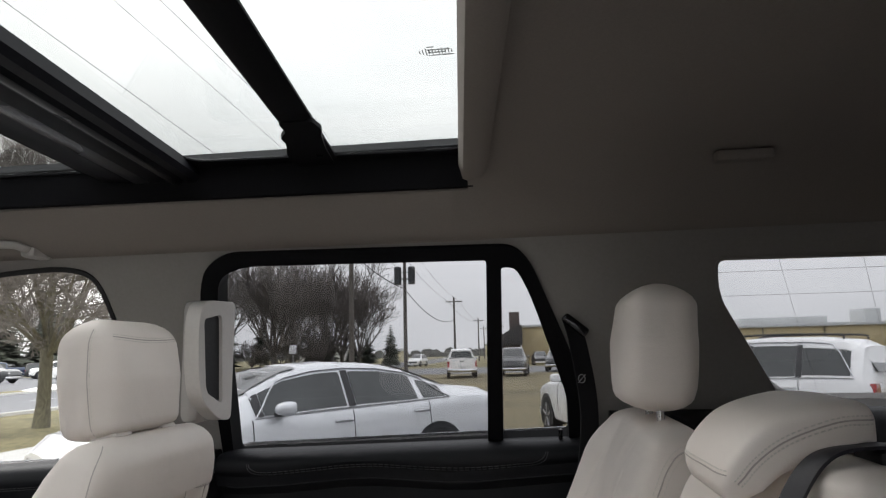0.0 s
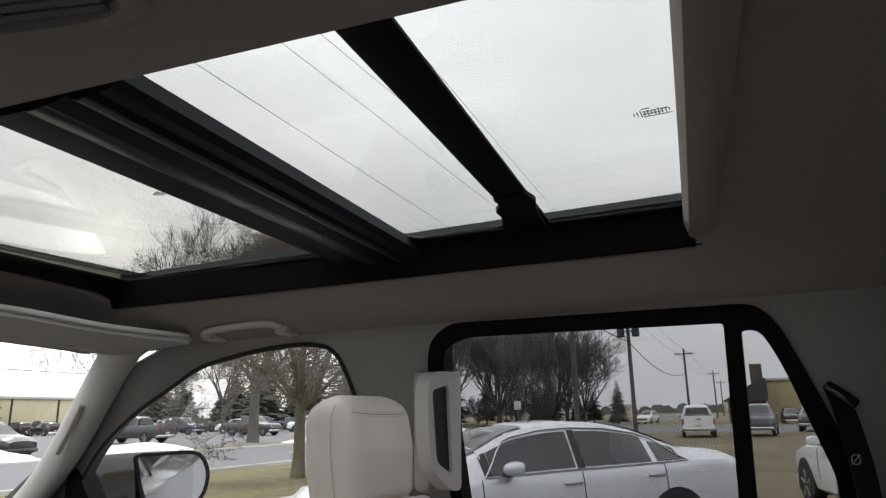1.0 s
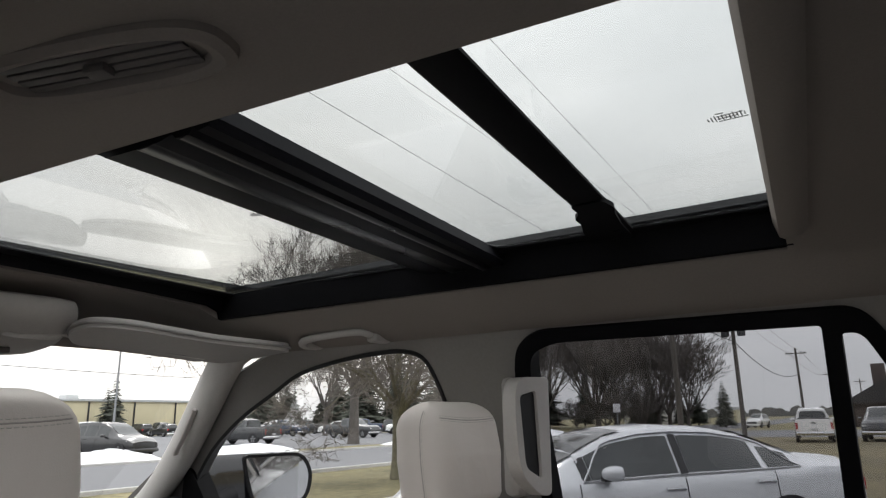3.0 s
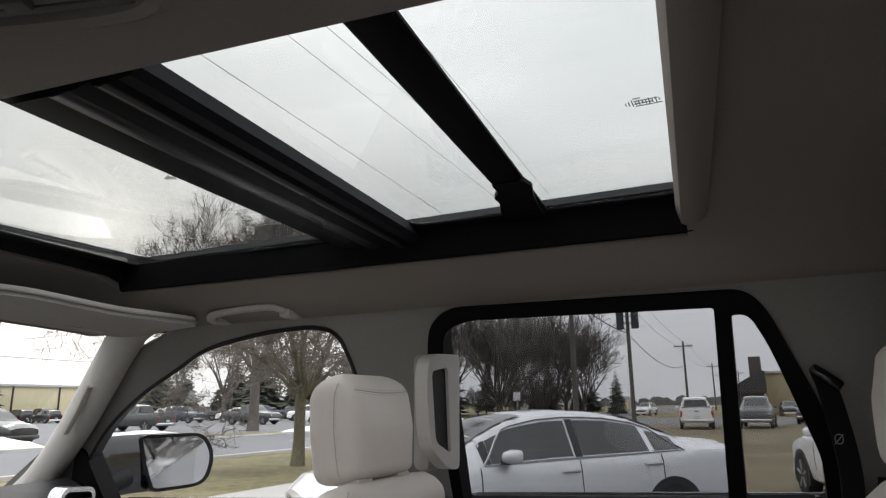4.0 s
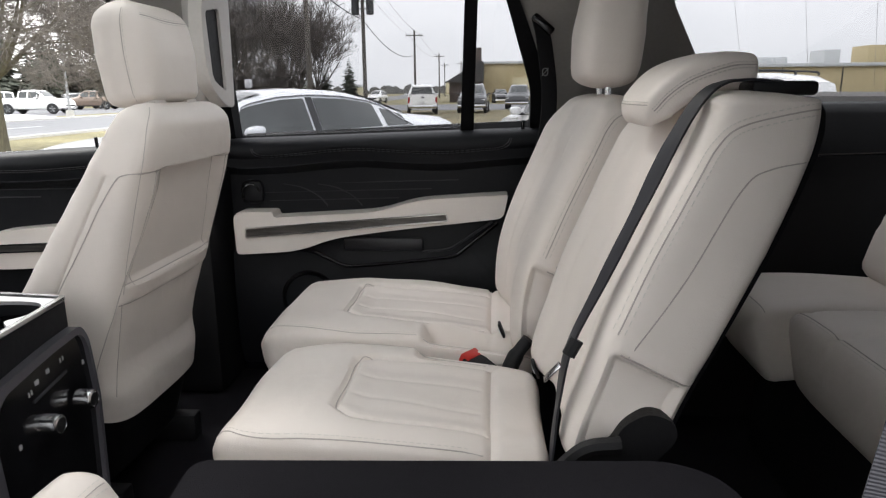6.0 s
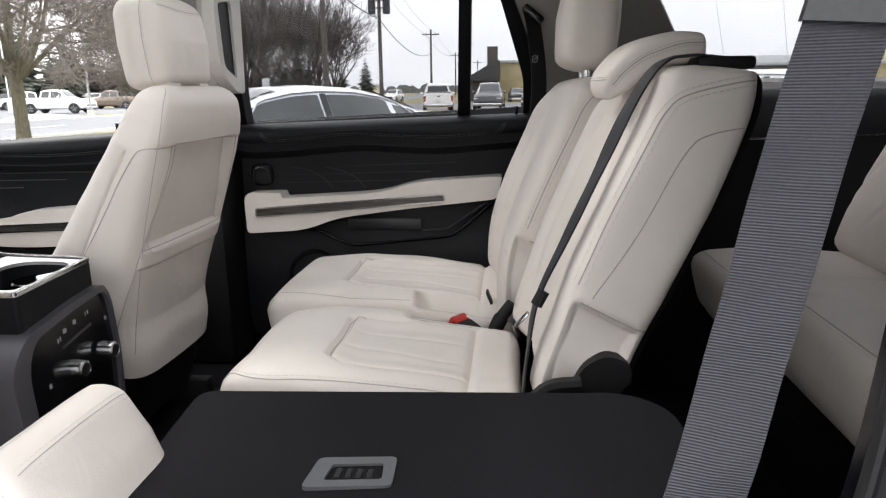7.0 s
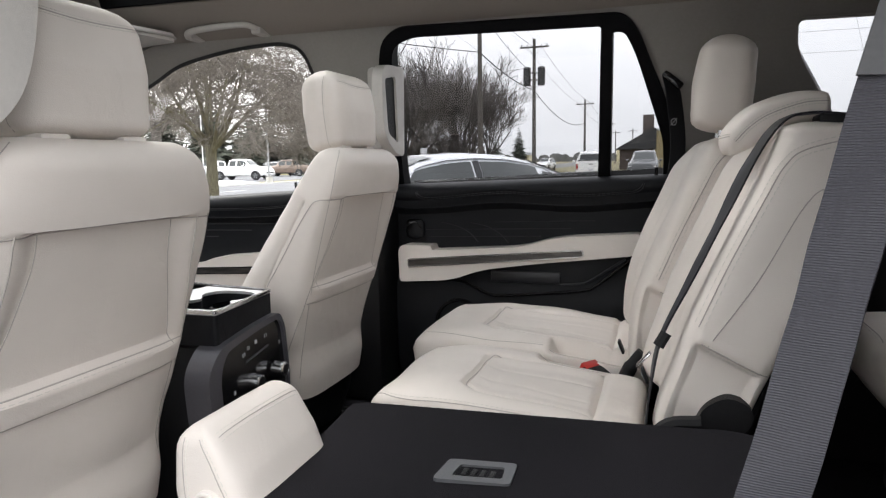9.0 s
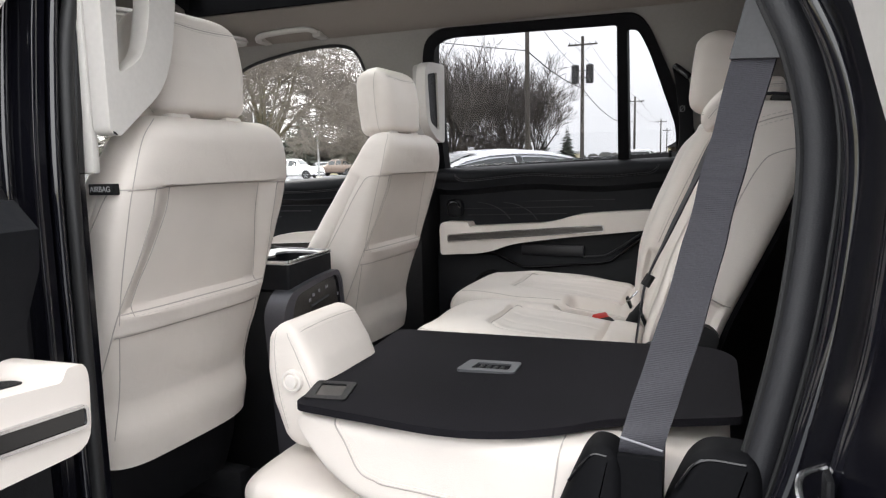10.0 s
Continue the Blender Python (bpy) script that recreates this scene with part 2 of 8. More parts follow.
def rounded(poly, r, n=4):
    """A 2D outline with its corners rounded."""
    out = []
    m = len(poly)
    for i, p in enumerate(poly):
        a, b, c = Vector(poly[i - 1]), Vector(p), Vector(poly[(i + 1) % m])
        rr = r[i] if isinstance(r, (list, tuple)) else r
        if rr <= 0:
            out.append(b)
            continue
        q0 = b + (a - b).normalized() * min(rr, (a - b).length * 0.48)
        q1 = b + (c - b).normalized() * min(rr, (c - b).length * 0.48)
        for k in range(n + 1):
            t = k / n
            out.append(q0 * (1 - t) ** 2 + b * 2 * t * (1 - t) + q1 * t * t)
    return out


def plate(outer, holes, place, thick, bevel=0.0):
    """A flat outline with holes, laid into space by place(u, v, depth), with real thickness."""
    bm = bm_new()
    loops = []
    for ring in [outer, *holes]:
        vs = [bm.verts.new((p[0], p[1], 0)) for p in ring]
        loops.append(vs)
        for a, b in zip(vs, vs[1:] + vs[:1]):
            bm.edges.new((a, b))
    bmesh.ops.triangle_fill(bm, use_beauty=True, use_dissolve=False, edges=bm.edges[:], normal=(0, 0, 1))
    front = list(bm.faces)
    twin = {}
    for v in [v for lp in loops for v in lp]:
        twin[v] = bm.verts.new((v.co.x, v.co.y, 1.0))
    for f in front:
        try:
            bm.faces.new([twin[v] for v in reversed(f.verts)])
        except (KeyError, ValueError):
            pass
    for lp in loops:
        for a, b in zip(lp, lp[1:] + lp[:1]):
            bm.faces.new((a, b, twin[b], twin[a]))
    for v in bm.verts:
        v.co = Vector(place(v.co.x, v.co.y, v.co.z * thick))
    bmesh.ops.recalc_face_normals(bm, faces=bm.faces)
    return bm


def smooth_step(a, b, x):
    t = np.clip((x - a) / (b - a), 0, 1)
    return t * t * (3 - 2 * t)


def near_line(px, py, line):
    """Distance from points to a polyline, in its plane."""
    best = np.full(px.shape, 9.0)
    for (ax, ay), (bx, by) in zip(line, line[1:]):
        dx, dy = bx - ax, by - ay
        t = np.clip(((px - ax) * dx + (py - ay) * dy) / (dx * dx + dy * dy + 1e-12), 0, 1)
        best = np.minimum(best, np.hypot(px - ax - t * dx, py - ay - t * dy))
    return best


def groove(px, py, line, deep=0.004, wide=0.006):
    """A seam: a sharp crease, with the padding swelling gently on both sides."""
    d = near_line(px, py, line)
    return -deep * 1.1 * np.exp(-((d / (wide * 0.6)) ** 2)) - deep * 0.35 * np.exp(-((d / 0.016) ** 2))


def cushion(path, yc, power=4.5, step=0.008, sculpt=None, round_ends=(0.03, 0.03), around=150):
    """An upholstered pad swept along a path in the x-z plane. Rows of path: x, z, half width, half depth.
    sculpt(a, x, z, e): metres moved outward, from the offset a across, the place, and e, the side (+1 the face
    to the left of the path, -1 the other)."""
    P = np.array(path, float)
    s = np.r_[0, np.cumsum(np.hypot(np.diff(P[:, 0]), np.diff(P[:, 1])))]
    fine = np.array([list(v) for v in curve_pts([(*p[:2], 0) for p in path], 12)])[:, :2]
    fs = np.r_[0, np.cumsum(np.hypot(*np.diff(fine, axis=0).T))]
    fs *= s[-1] / fs[-1]
    rows = int(s[-1] / step) + 2
    # denser near the ends, for round edges
    t = np.linspace(0, 1, rows)
    S = s[-1] * t
    r0, r1 = round_ends
    ends0 = r0 * (1 - np.cos(np.linspace(0, math.pi / 2, 6)))
    ends1 = s[-1] - r1 * (1 - np.cos(np.linspace(math.pi / 2, 0, 6)))
    S = np.unique(np.r_[ends0, S[(S > r0 * 1.05) & (S < s[-1] - r1 * 1.05)], ends1].round(5))
    x, z = np.interp(S, fs, fine[:, 0]), np.interp(S, fs, fine[:, 1])
    hw, hd = np.interp(S, s, P[:, 2]), np.interp(S, s, P[:, 3])
    k = np.ones_like(S)
    k = np.where(S < r0, np.sqrt(np.clip(1 - (1 - S / r0) ** 2, 0, 1)), k)
    k = np.where(S > s[-1] - r1, np.sqrt(np.clip(1 - (1 - (s[-1] - S) / r1) ** 2, 0, 1)), k)
    dx, dz = np.gradient(x, S), np.gradient(z, S)
    ln = np.hypot(dx, dz) + 1e-9
    nx, nz = -dz / ln, dx / ln
    ang = np.linspace(0, 2 * math.pi, 2000, endpoint=False)
    # an even spread of points round the rim
    wm, dm = hw.mean(), hd.mean()
    ca, sa = np.cos(ang), np.sin(ang)
    ea, ee = np.sign(ca) * np.abs(ca) ** (2 / power), np.sign(sa) * np.abs(sa) ** (2 / power)
    per = np.r_[0, np.cumsum(np.hypot(np.diff(np.r_[ea, ea[0]]) * wm, np.diff(np.r_[ee, ee[0]]) * dm))]
    pick = np.interp(np.linspace(0, per[-1], around, endpoint=False), per, np.r_[ang, 2 * math.pi])
    ca, sa = np.cos(pick), np.sin(pick)
    ea, ee = np.sign(ca) * np.abs(ca) ** (2 / power), np.sign(sa) * np.abs(sa) ** (2 / power)
    rim = np.minimum(0.999, 1.0)
    inset_w = np.minimum(hw, hd) * (1 - k)
    A = (hw - inset_w)[:, None] * ea[None]
    E = (hd * k)[:, None] * ee[None]
    X, Z = x[:, None] + nx[:, None] * E, z[:, None] + nz[:, None] * E
    # outward way in the ring's plane
    oa, oe = np.abs(ea) ** (power - 1) * np.sign(ea) / wm, np.abs(ee) ** (power - 1) * np.sign(ee) / dm
    on = np.hypot(oa, oe)
    oa, oe = oa / on, oe / on
    if sculpt is not None:
        D = sculpt(A, X, Z, np.broadcast_to(oe, A.shape)) * rim
        A = A + D * oa[None]
        X, Z = X + nx[:, None] * D * oe[None], Z + nz[:, None] * D * oe[None]
    pts = np.stack([X, yc + A, Z], -1)
    n_r, n_c = A.shape
    bm = bm_new()
    grid = [[bm.verts.new(p) for p in row] for row in pts.tolist()]
    for i in range(n_r - 1):
        for j in range(n_c):
            bm.faces.new((grid[i][j], grid[i][(j + 1) % n_c], grid[i + 1][(j + 1) % n_c], grid[i + 1][j]))
    bm.faces.new(grid[0][::-1])
    bm.faces.new(grid[-1])
    bmesh.ops.recalc_face_normals(bm, faces=bm.faces)
    return bm


def on_face(ob, pts, way):
    """Lay a line onto a part's surface, going the given way."""
    tree = BVHTree.FromPolygons([v.co for v in ob.data.vertices], [p.vertices for p in ob.data.polygons])
    w = Vector(way).normalized()
    out = []
    for p in pts:
        hit = tree.ray_cast(Vector(p) - w * 0.3, w)
        if hit[0] is not None:
            out.append(hit[0])
    return out


def seam(ob, pts, way, n=6, cord=0.0011, rows=(), across=(0, 0, 1), pitch=0.0075):
    """A sewn seam on upholstery: the tucked edge's shade as a fine darker cord, and rows of thread beside it."""
    line = curve_pts(pts, n)
    if cord:
        base = on_face(ob, line, way)
        if len(base) > 1:
            part("seam", tube(base, cord, 5), SEAM_SHADE, ob)
    for off in rows:
        row = []
        for i, p in enumerate(line):
            d = (line[min(i + 1, len(line) - 1)] - line[max(i - 1, 0)]).normalized()
            row.append(p + d.cross(Vector(way).normalized()).normalized() * off)
        row = on_face(ob, row, way)
        if len(row) > 1:
            stitches(row, ob, r=0.0008, dash=pitch * 0.62, gap=pitch * 0.38)


def stitches(pts, mat_parent, name="stitching", r=0.0011, dash=0.007, gap=0.003, mat=None):
    """A row of thread stitches along a line."""
    bm = bm_new()
    line = [Vector(p) for p in pts]
    for a, b in zip(line, line[1:]):
        d = (b - a).length
        n = max(1, int(d / (dash + gap)))
        for k in range(n):
            add_tube(bm, [a.lerp(b, (k + 0.1) / n), a.lerp(b, (k + 0.1 + dash / (dash + gap)) / n)], r, 4)
    return part(name, bm, mat or STITCH, mat_parent)

# ---- the car: shell ----
YC = 0.845          # the car's middle line


def side_y(z):
    """The passenger side's inner surface above the sill."""
    return 1.836 - 0.63 * (z - 1.28)


def on_pax(u, v, d):
    """u along the car, v height, d outward, on the passenger side."""
    return (u, side_y(v) + d * 0.846, v + d * 0.533)


def on_drv(u, v, d):
    x, y, z = on_pax(u, v, d)
    return (x, 2 * YC - y, z)


REAR_GLASS = rounded([(-0.526, 1.243), (0.138, 1.268), (0.166, 1.704), (-0.38, 1.712), (-0.445, 1.692), (-0.464, 1.645)], [0.012, 0.008, 0.008, 0.03, 0.03, 0.03])
QUARTER_GLASS = rounded([(0.176, 1.277), (0.336, 1.285), (0.333, 1.40), (0.258, 1.63), (0.228, 1.688), (0.196, 1.688)], [0.006, 0.012, 0.03, 0.05, 0.02, 0.008])
DOOR_FRAME = rounded([(-0.555, 1.232), (0.40, 1.262), (0.40, 1.36), (0.362, 1.455), (0.262, 1.695), (0.225, 1.732), (-0.42, 1.740), (-0.478, 1.712), (-0.508, 1.645)], [0.01, 0.01, 0.03, 0.05, 0.04, 0.03, 0.03, 0.03, 0.04])
FRONT_GLASS = rounded([(-2.20, 1.145), (-0.735, 1.215), (-0.748, 1.64), (-0.762, 1.700), (-0.83, 1.716), (-1.01, 1.708), (-1.23, 1.676), (-1.345, 1.630), (-1.58, 1.548), (-1.85, 1.415)], [0.02, 0.02, 0.05, 0.03, 0.05, 0.1, 0.08, 0.1, 0.2, 0.2])
THIRD_GLASS = rounded([(0.835, 1.350), (1.85, 1.340), (1.80, 1.670), (0.652, 1.682), (0.660, 1.610), (0.712, 1.535)], [0.06, 0.05, 0.06, 0.015, 0.04, 0.06])


def grow(poly, d):
    """The outline moved outward by d."""
    n = len(poly)
    area = sum(poly[i - 1].x * poly[i].y - poly[i].x * poly[i - 1].y for i in range(n))
    out = []
    for i in range(n):
        a, b = poly[i - 1], poly[(i + 1) % n]
        t = (b - a).normalized()
        out.append(poly[i] + Vector((t.y, -t.x)) * d * (1 if area > 0 else -1))
    return out


shell_outer = [Vector(p) for p in [(-2.75, 1.14), (2.35, 1.14), (2.35, 1.775), (1.0, 1.785), (-0.8, 1.785), (-1.25, 1.755), (-1.60, 1.665), (-1.95, 1.47), (-2.62, 1.185)]]
# same cream trim as the driver side, coloured darker to stand for shade
wall_pax = part("wall_passenger_side", plate(shell_outer, [grow(FRONT_GLASS, 0.005), DOOR_FRAME, THIRD_GLASS], on_pax, 0.07), TRIM_SHADED)
tagged(wall_pax, "cream plastic pillar trim along the passenger side windows, darkened for shade", "wall", kind="structure")

# the body skin outside the trim, on both sides
skin = part("body_skin_passenger_side", plate(shell_outer, [grow(FRONT_GLASS, 0.02), grow(DOOR_FRAME, 0.01), grow(THIRD_GLASS, 0.01)], lambda u, v, d: on_pax(u, v, d + 0.075), 0.012), PAINT_BLACK)
tagged(skin, "black painted outer body above the beltline", "car body", kind="structure")
bm = box((-2.75, 1.86, 0.35), (2.35, 1.93, 1.14), 0.02)
tagged(part("lower_body_passenger_side", bm, PAINT_BLACK), "black painted lower car body side", "car body", kind="structure")

# headliner: curved across, with the roof opening
RX0, RX1, RY0, RY1 = -1.275, 0.19, 0.537, 1.402


def liner_z(x, y):
    """Height of the headliner: nearly flat, rolled down at the sides and the windscreen."""
    a = abs(y - YC)
    z = 1.862 - 0.10 * smooth_step(0.48, 0.70, np.array(a)) - 0.02 * (a / 0.7) ** 2
    z -= 0.075 * smooth_step(-1.30, -1.52, np.array(x)) * (1 - smooth_step(0.50, 0.66, np.array(a)))
    z -= 0.03 * smooth_step(1.0, 2.2, np.array(x))
    return float(z)


bm = bm_new()
xs = np.unique(np.r_[np.linspace(-1.64, RX0, 9), np.linspace(RX0, RX1, 24), np.linspace(RX1, 2.35, 24)].round(4))
ys = np.unique(np.r_[np.linspace(0.13, RY0, 14), np.linspace(RY0, RY1, 10), np.linspace(RY1, 1.565, 10)].round(4))


def set_askew(x, y):
    """The roof opening widens a little towards the front and its cross lines slant."""
    near = min(1.0, max(0.0, (RY1 - y) / (RY1 - RY0)))
    edge = float(smooth_step(0.13, 0.40, np.array(y)))
    far = 1.0 - near
    return x - 0.104 * (y - 0.95), y + near * edge * 0.10 * (x + 0.32) + far * float(smooth_step(1.56, 1.44, np.array(y))) * 0.035 * (x + 0.25)


low, top = {}, {}
for i, x in enumerate(xs):
    for j, y in enumerate(ys):
        xx, yy = set_askew(x, y)
        low[i, j] = bm.verts.new((xx, yy, liner_z(x, y)))
        top[i, j] = bm.verts.new((xx, yy, liner_z(x, y) + 0.034))


def is_open(i, j):
    x, y = (xs[i] + xs[i + 1]) / 2, (ys[j] + ys[j + 1]) / 2
    return RX0 < x < RX1 and RY0 < y < RY1


for i in range(len(xs) - 1):
    for j in range(len(ys) - 1):
        if is_open(i, j):
            continue
        bm.faces.new((low[i, j], low[i, j + 1], low[i + 1, j + 1], low[i + 1, j]))
        bm.faces.new((top[i, j], top[i + 1, j], top[i + 1, j + 1], top[i, j + 1]))
        for (a, b), (p, q) in (((i - 1, j), ((i, j), (i, j + 1))), ((i + 1, j), ((i + 1, j), (i + 1, j + 1))), ((i, j - 1), ((i, j), (i + 1, j))), ((i, j + 1), ((i, j + 1), (i + 1, j + 1)))):
            if 0 <= a < len(xs) - 1 and 0 <= b < len(ys) - 1 and is_open(a, b):
                bm.faces.new((low[p], low[q], top[q], top[p]))
bmesh.ops.recalc_face_normals(bm, faces=bm.faces)
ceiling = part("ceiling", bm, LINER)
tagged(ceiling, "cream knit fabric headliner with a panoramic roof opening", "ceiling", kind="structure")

# outer roof over the headliner, open over the glass
bm = bm_new()
for lo, hi in (((-1.72, 0.0, 1.930), (-1.36, 1.69, 1.945)), ((0.30, 0.0, 1.930), (2.4, 1.69, 1.945)), ((-1.36, 0.0, 1.930), (0.30, 0.33, 1.945)), ((-1.36, 1.46, 1.930), (0.30, 1.69, 1.945))):
    add_box(bm, lo, hi)
for y0, y1 in ((0.0, 0.02), (1.67, 1.69)):
    add_box(bm, (-1.7, y0, 1.75), (2.4, y1, 1.93))
add_box(bm, (2.36, 0.0, 1.69), (2.40, 1.69, 1.94))
tagged(part("roof_skin", bm, PAINT_BLACK), "black painted roof panel round the glass roof", "car roof", kind="structure")

# floor, firewall and tail that close the cabin
tagged(part("floor", box((-2.7, 0.02, 0.50), (2.4, 1.86, 0.53)), CARPET), "black carpeted cabin floor", "floor", kind="structure")
tagged(part("firewall", box((-2.72, 0.0, 0.5), (-2.66, 1.86, 1.12)), BLACK), "black firewall below the windscreen", "wall", kind="structure")
bm = box((2.32, 0.0, 0.5), (2.40, 1.69, 1.32), 0.01)
add_box(bm, (2.32, 0.0, 1.30), (2.40, 0.16, 1.93))
add_box(bm, (2.32, 1.53, 1.30), (2.40, 1.69, 1.93))
tagged(part("tailgate", bm, BLACK), "black tailgate trim behind the third row", "tailgate", kind="structure")
tagged(part("rear_window", box((2.35, 0.15, 1.31), (2.36, 1.54, 1.72)), PRIVACY), "tinted rear window in the tailgate", "window", kind="structure")

# windscreen and header
bm = bm_new()
g = [[bm.verts.new((-1.60 - 1.05 * t - 0.10 * (1 - (2 * s - 1) ** 2) * (1 - 0.3 * t), (0.10 - 0.16 * t) + s * (1.49 + 0.32 * t), 1.800 - 0.665 * t)) for s in np.linspace(0, 1, 13)] for t in np.linspace(0, 1, 9)]
for i in range(8):
    for j in range(12):
        bm.faces.new((g[i][j], g[i][j + 1], g[i + 1][j + 1], g[i + 1][j]))
windscreen = part("windscreen", bm, GLASS)
windscreen.visible_shadow = False
tagged(windscreen, "large clear windscreen", "window", kind="structure")
bm = loft([[(-1.60, y, z0 + 0.018), (-1.68, y, z0 - 0.02), (-1.72, y, z0 + 0.0), (-1.68, y, z0 + 0.06), (-1.60, y, z0 + 0.06)] for y, z0 in ((0.12, 1.760), (0.45, 1.775), (1.25, 1.775), (1.57, 1.760))])
tagged(part("windscreen_header", bm, LINER), "cream headliner edge over the windscreen", "trim", kind="structure")


# ---- pillars ----
def a_pillar(mirror=False):
    """The slanting windscreen pillar: a rounded cover with a raised seam near its foot."""
    pts = [(-1.32, 1.520, 1.800), (-1.46, 1.545, 1.765), (-1.58, 1.590, 1.700), (-1.75, 1.655, 1.580), (-1.98, 1.745, 1.425), (-2.26, 1.845, 1.27), (-2.56, 1.92, 1.13)]
    rings = []
    for i, p in enumerate(curve_pts(pts, 6)):
        q = Vector(p)
        if mirror:
            q.y = 2 * YC - q.y
        root = max(0.0, 1 - i / 9)
        w = 0.082 + 0.05 * root
        out = -1 if mirror else 1
        rings.append([q + Vector((-w * 0.9 * math.cos(a), out * ((0.035 + 0.03 * root) * math.sin(a)) - out * 0.012, w * 0.55 * math.cos(a) * 0.6 + 0.02 * math.sin(a))) for a in np.linspace(0, 2 * math.pi, 16, endpoint=False)])
    return loft(rings)


a1 = part("a_pillar_passenger", a_pillar(), TRIM_LIT)
tagged(a1, "cream plastic windscreen pillar cover, lightened for windscreen light", "pillar", kind="structure")
a2 = part("a_pillar_driver", a_pillar(True), TRIM_LIT)
tagged(a2, "cream plastic windscreen pillar cover, lightened for windscreen light", "pillar", kind="structure")
part("assist_strip", tube(curve_pts([(-1.715, 1.590, 1.585), (-1.80, 1.622, 1.515), (-1.905, 1.660, 1.435)], 5), 0.010, 8, True, 0.6), HIDE_PALE, a1, "pale clip cover on the pillar")

# lower B-pillar covers, black below the belt
for sgn, nm in ((0, "passenger"), (1, "driver")):
    fy = (lambda y: y) if not sgn else (lambda y: 2 * YC - y)
    lo_y, hi_y = sorted((fy(1.66), fy(1.86)))
    b = part("b_pillar_" + nm, box((-0.74, lo_y, 0.53), (-0.55 if not sgn else -0.44, hi_y, 1.275), 0.03), BLACK)
    tagged(b, "black lower door pillar cover", "pillar", kind="structure")


# ---- windows of the passenger side ----
def pane(name, outline, mat, label):
    ob = part(name, plate(outline, [], lambda u, v, d: on_pax(u, v, d + 0.045), 0.004), mat, None, "", False)
    ob.visible_shadow = mat is PRIVACY
    return tagged(ob, label, "window", kind="structure")


pane("window_1", FRONT_GLASS, GLASS, "clear front passenger door window")
pane("window_2", REAR_GLASS, PRIVACY, "lightly tinted rear passenger door window")
pane("window_3", QUARTER_GLASS, PRIVACY, "narrow fixed quarter window behind the rear door window")
third = pane("window_4", THIRD_GLASS, PRIVACY, "third row side window with thin aerial wires")
frame_rear = part("window_frame", plate(DOOR_FRAME, [REAR_GLASS, QUARTER_GLASS], lambda u, v, d: on_pax(u, v, d - 0.012), 0.06), ROOF_BLACK)
tagged(frame_rear, "black rear door window frame with a divider bar", "trim", kind="structure")
frame_front = part("front_window_seal", plate(grow(FRONT_GLASS, 0.010), [FRONT_GLASS], lambda u, v, d: on_pax(u, v, d - 0.004), 0.055), RUBBER)
tagged(frame_front, "black rubber seal round the front door window", "trim", kind="structure")
third_seal = part("third_window_reveal", plate(grow(THIRD_GLASS, 0.006), [THIRD_GLASS], lambda u, v, d: on_pax(u, v, d - 0.004), 0.05), TRIM_SHADED)
tagged(third_seal, "cream trim edge round the third row window, darkened for shade", "trim", kind="structure")
for k in range(2):
    v = 1.59 + 0.05 * k
    part("aerial_wire", tube([on_pax(0.66, v, 0.04), on_pax(1.8, v, 0.04)], 0.00035, 4), GREY_PLASTIC, third)
for k in range(3):
    u = 0.78 + 0.17 * k
    part("aerial_wire", tube([on_pax(u + 0.13, 1.375, 0.04), on_pax(u, 1.69, 0.04)], 0.00035, 4), GREY_PLASTIC, third)

belt_line = thing("belt_moulding", "thin chrome moulding along the door windows", "moulding", at=(-0.2, 1.9, 1.27))
part("rear_strip", tube([on_pax(-0.52, 1.232, 0.07), on_pax(0.15, 1.260, 0.07), on_pax(0.36, 1.268, 0.07)], 0.007, 6), CHROME, belt_line)
part("front_strip", tube([on_pax(-1.95, 1.150, 0.07), on_pax(-0.72, 1.205, 0.07)], 0.007, 6), CHROME, belt_line)

# ---- glass roof ----
roof = thing("panoramic_roof", "two-pane panoramic glass roof in a black frame with a cross beam", "glass roof", at=(-0.55, 0.95, 1.88))
GLASS_F = rounded([(-1.145, 0.40), (-0.530, 0.40), (-0.630, 1.352), (-0.86, 1.338), (-1.12, 1.374), (-1.243, 1.378)], [0.03, 0.02, 0.012, 0.15, 0.06, 0.02])
GLASS_R = rounded([(-0.308, 0.40), (0.240, 0.40), (0.139, 1.350), (-0.398, 1.326)], [0.02, 0.02, 0.035, 0.045])
frame_outline = [Vector(p) for p in ((-1.46, 0.22), (0.36, 0.22), (0.36, 1.50), (-1.46, 1.50))]
part("frame", plate(frame_outline, [GLASS_F, GLASS_R], lambda u, v, d: (u, v, 1.885 + d), 0.003), ROOF_BLACK, roof, "black roof glass frame")
bm = bm_new()
for y0, y1, y2 in ((1.368, 1.392, 1.44),):
    rr = [[(x - 0.045, y + 0.035 * (x + 0.25), z) for y, z in ((y0, 1.889), (y0 + 0.006, 1.862), (y1 - 0.006, 1.826), (y1 + 0.004, 1.824), (y2, 1.889))] for x in np.linspace(RX0 - 0.02, RX1 + 0.01, 6)]
    rows = [[bm.verts.new(p) for p in r] for r in rr]
    for a, b in zip(rows, rows[1:]):
        for k in range(5):
            bm.faces.new((a[k], a[(k + 1) % 5], b[(k + 1) % 5], b[k]))
bmesh.ops.recalc_face_normals(bm, faces=bm.faces)
part("side_rail", bm, ROOF_BLACK, roof)
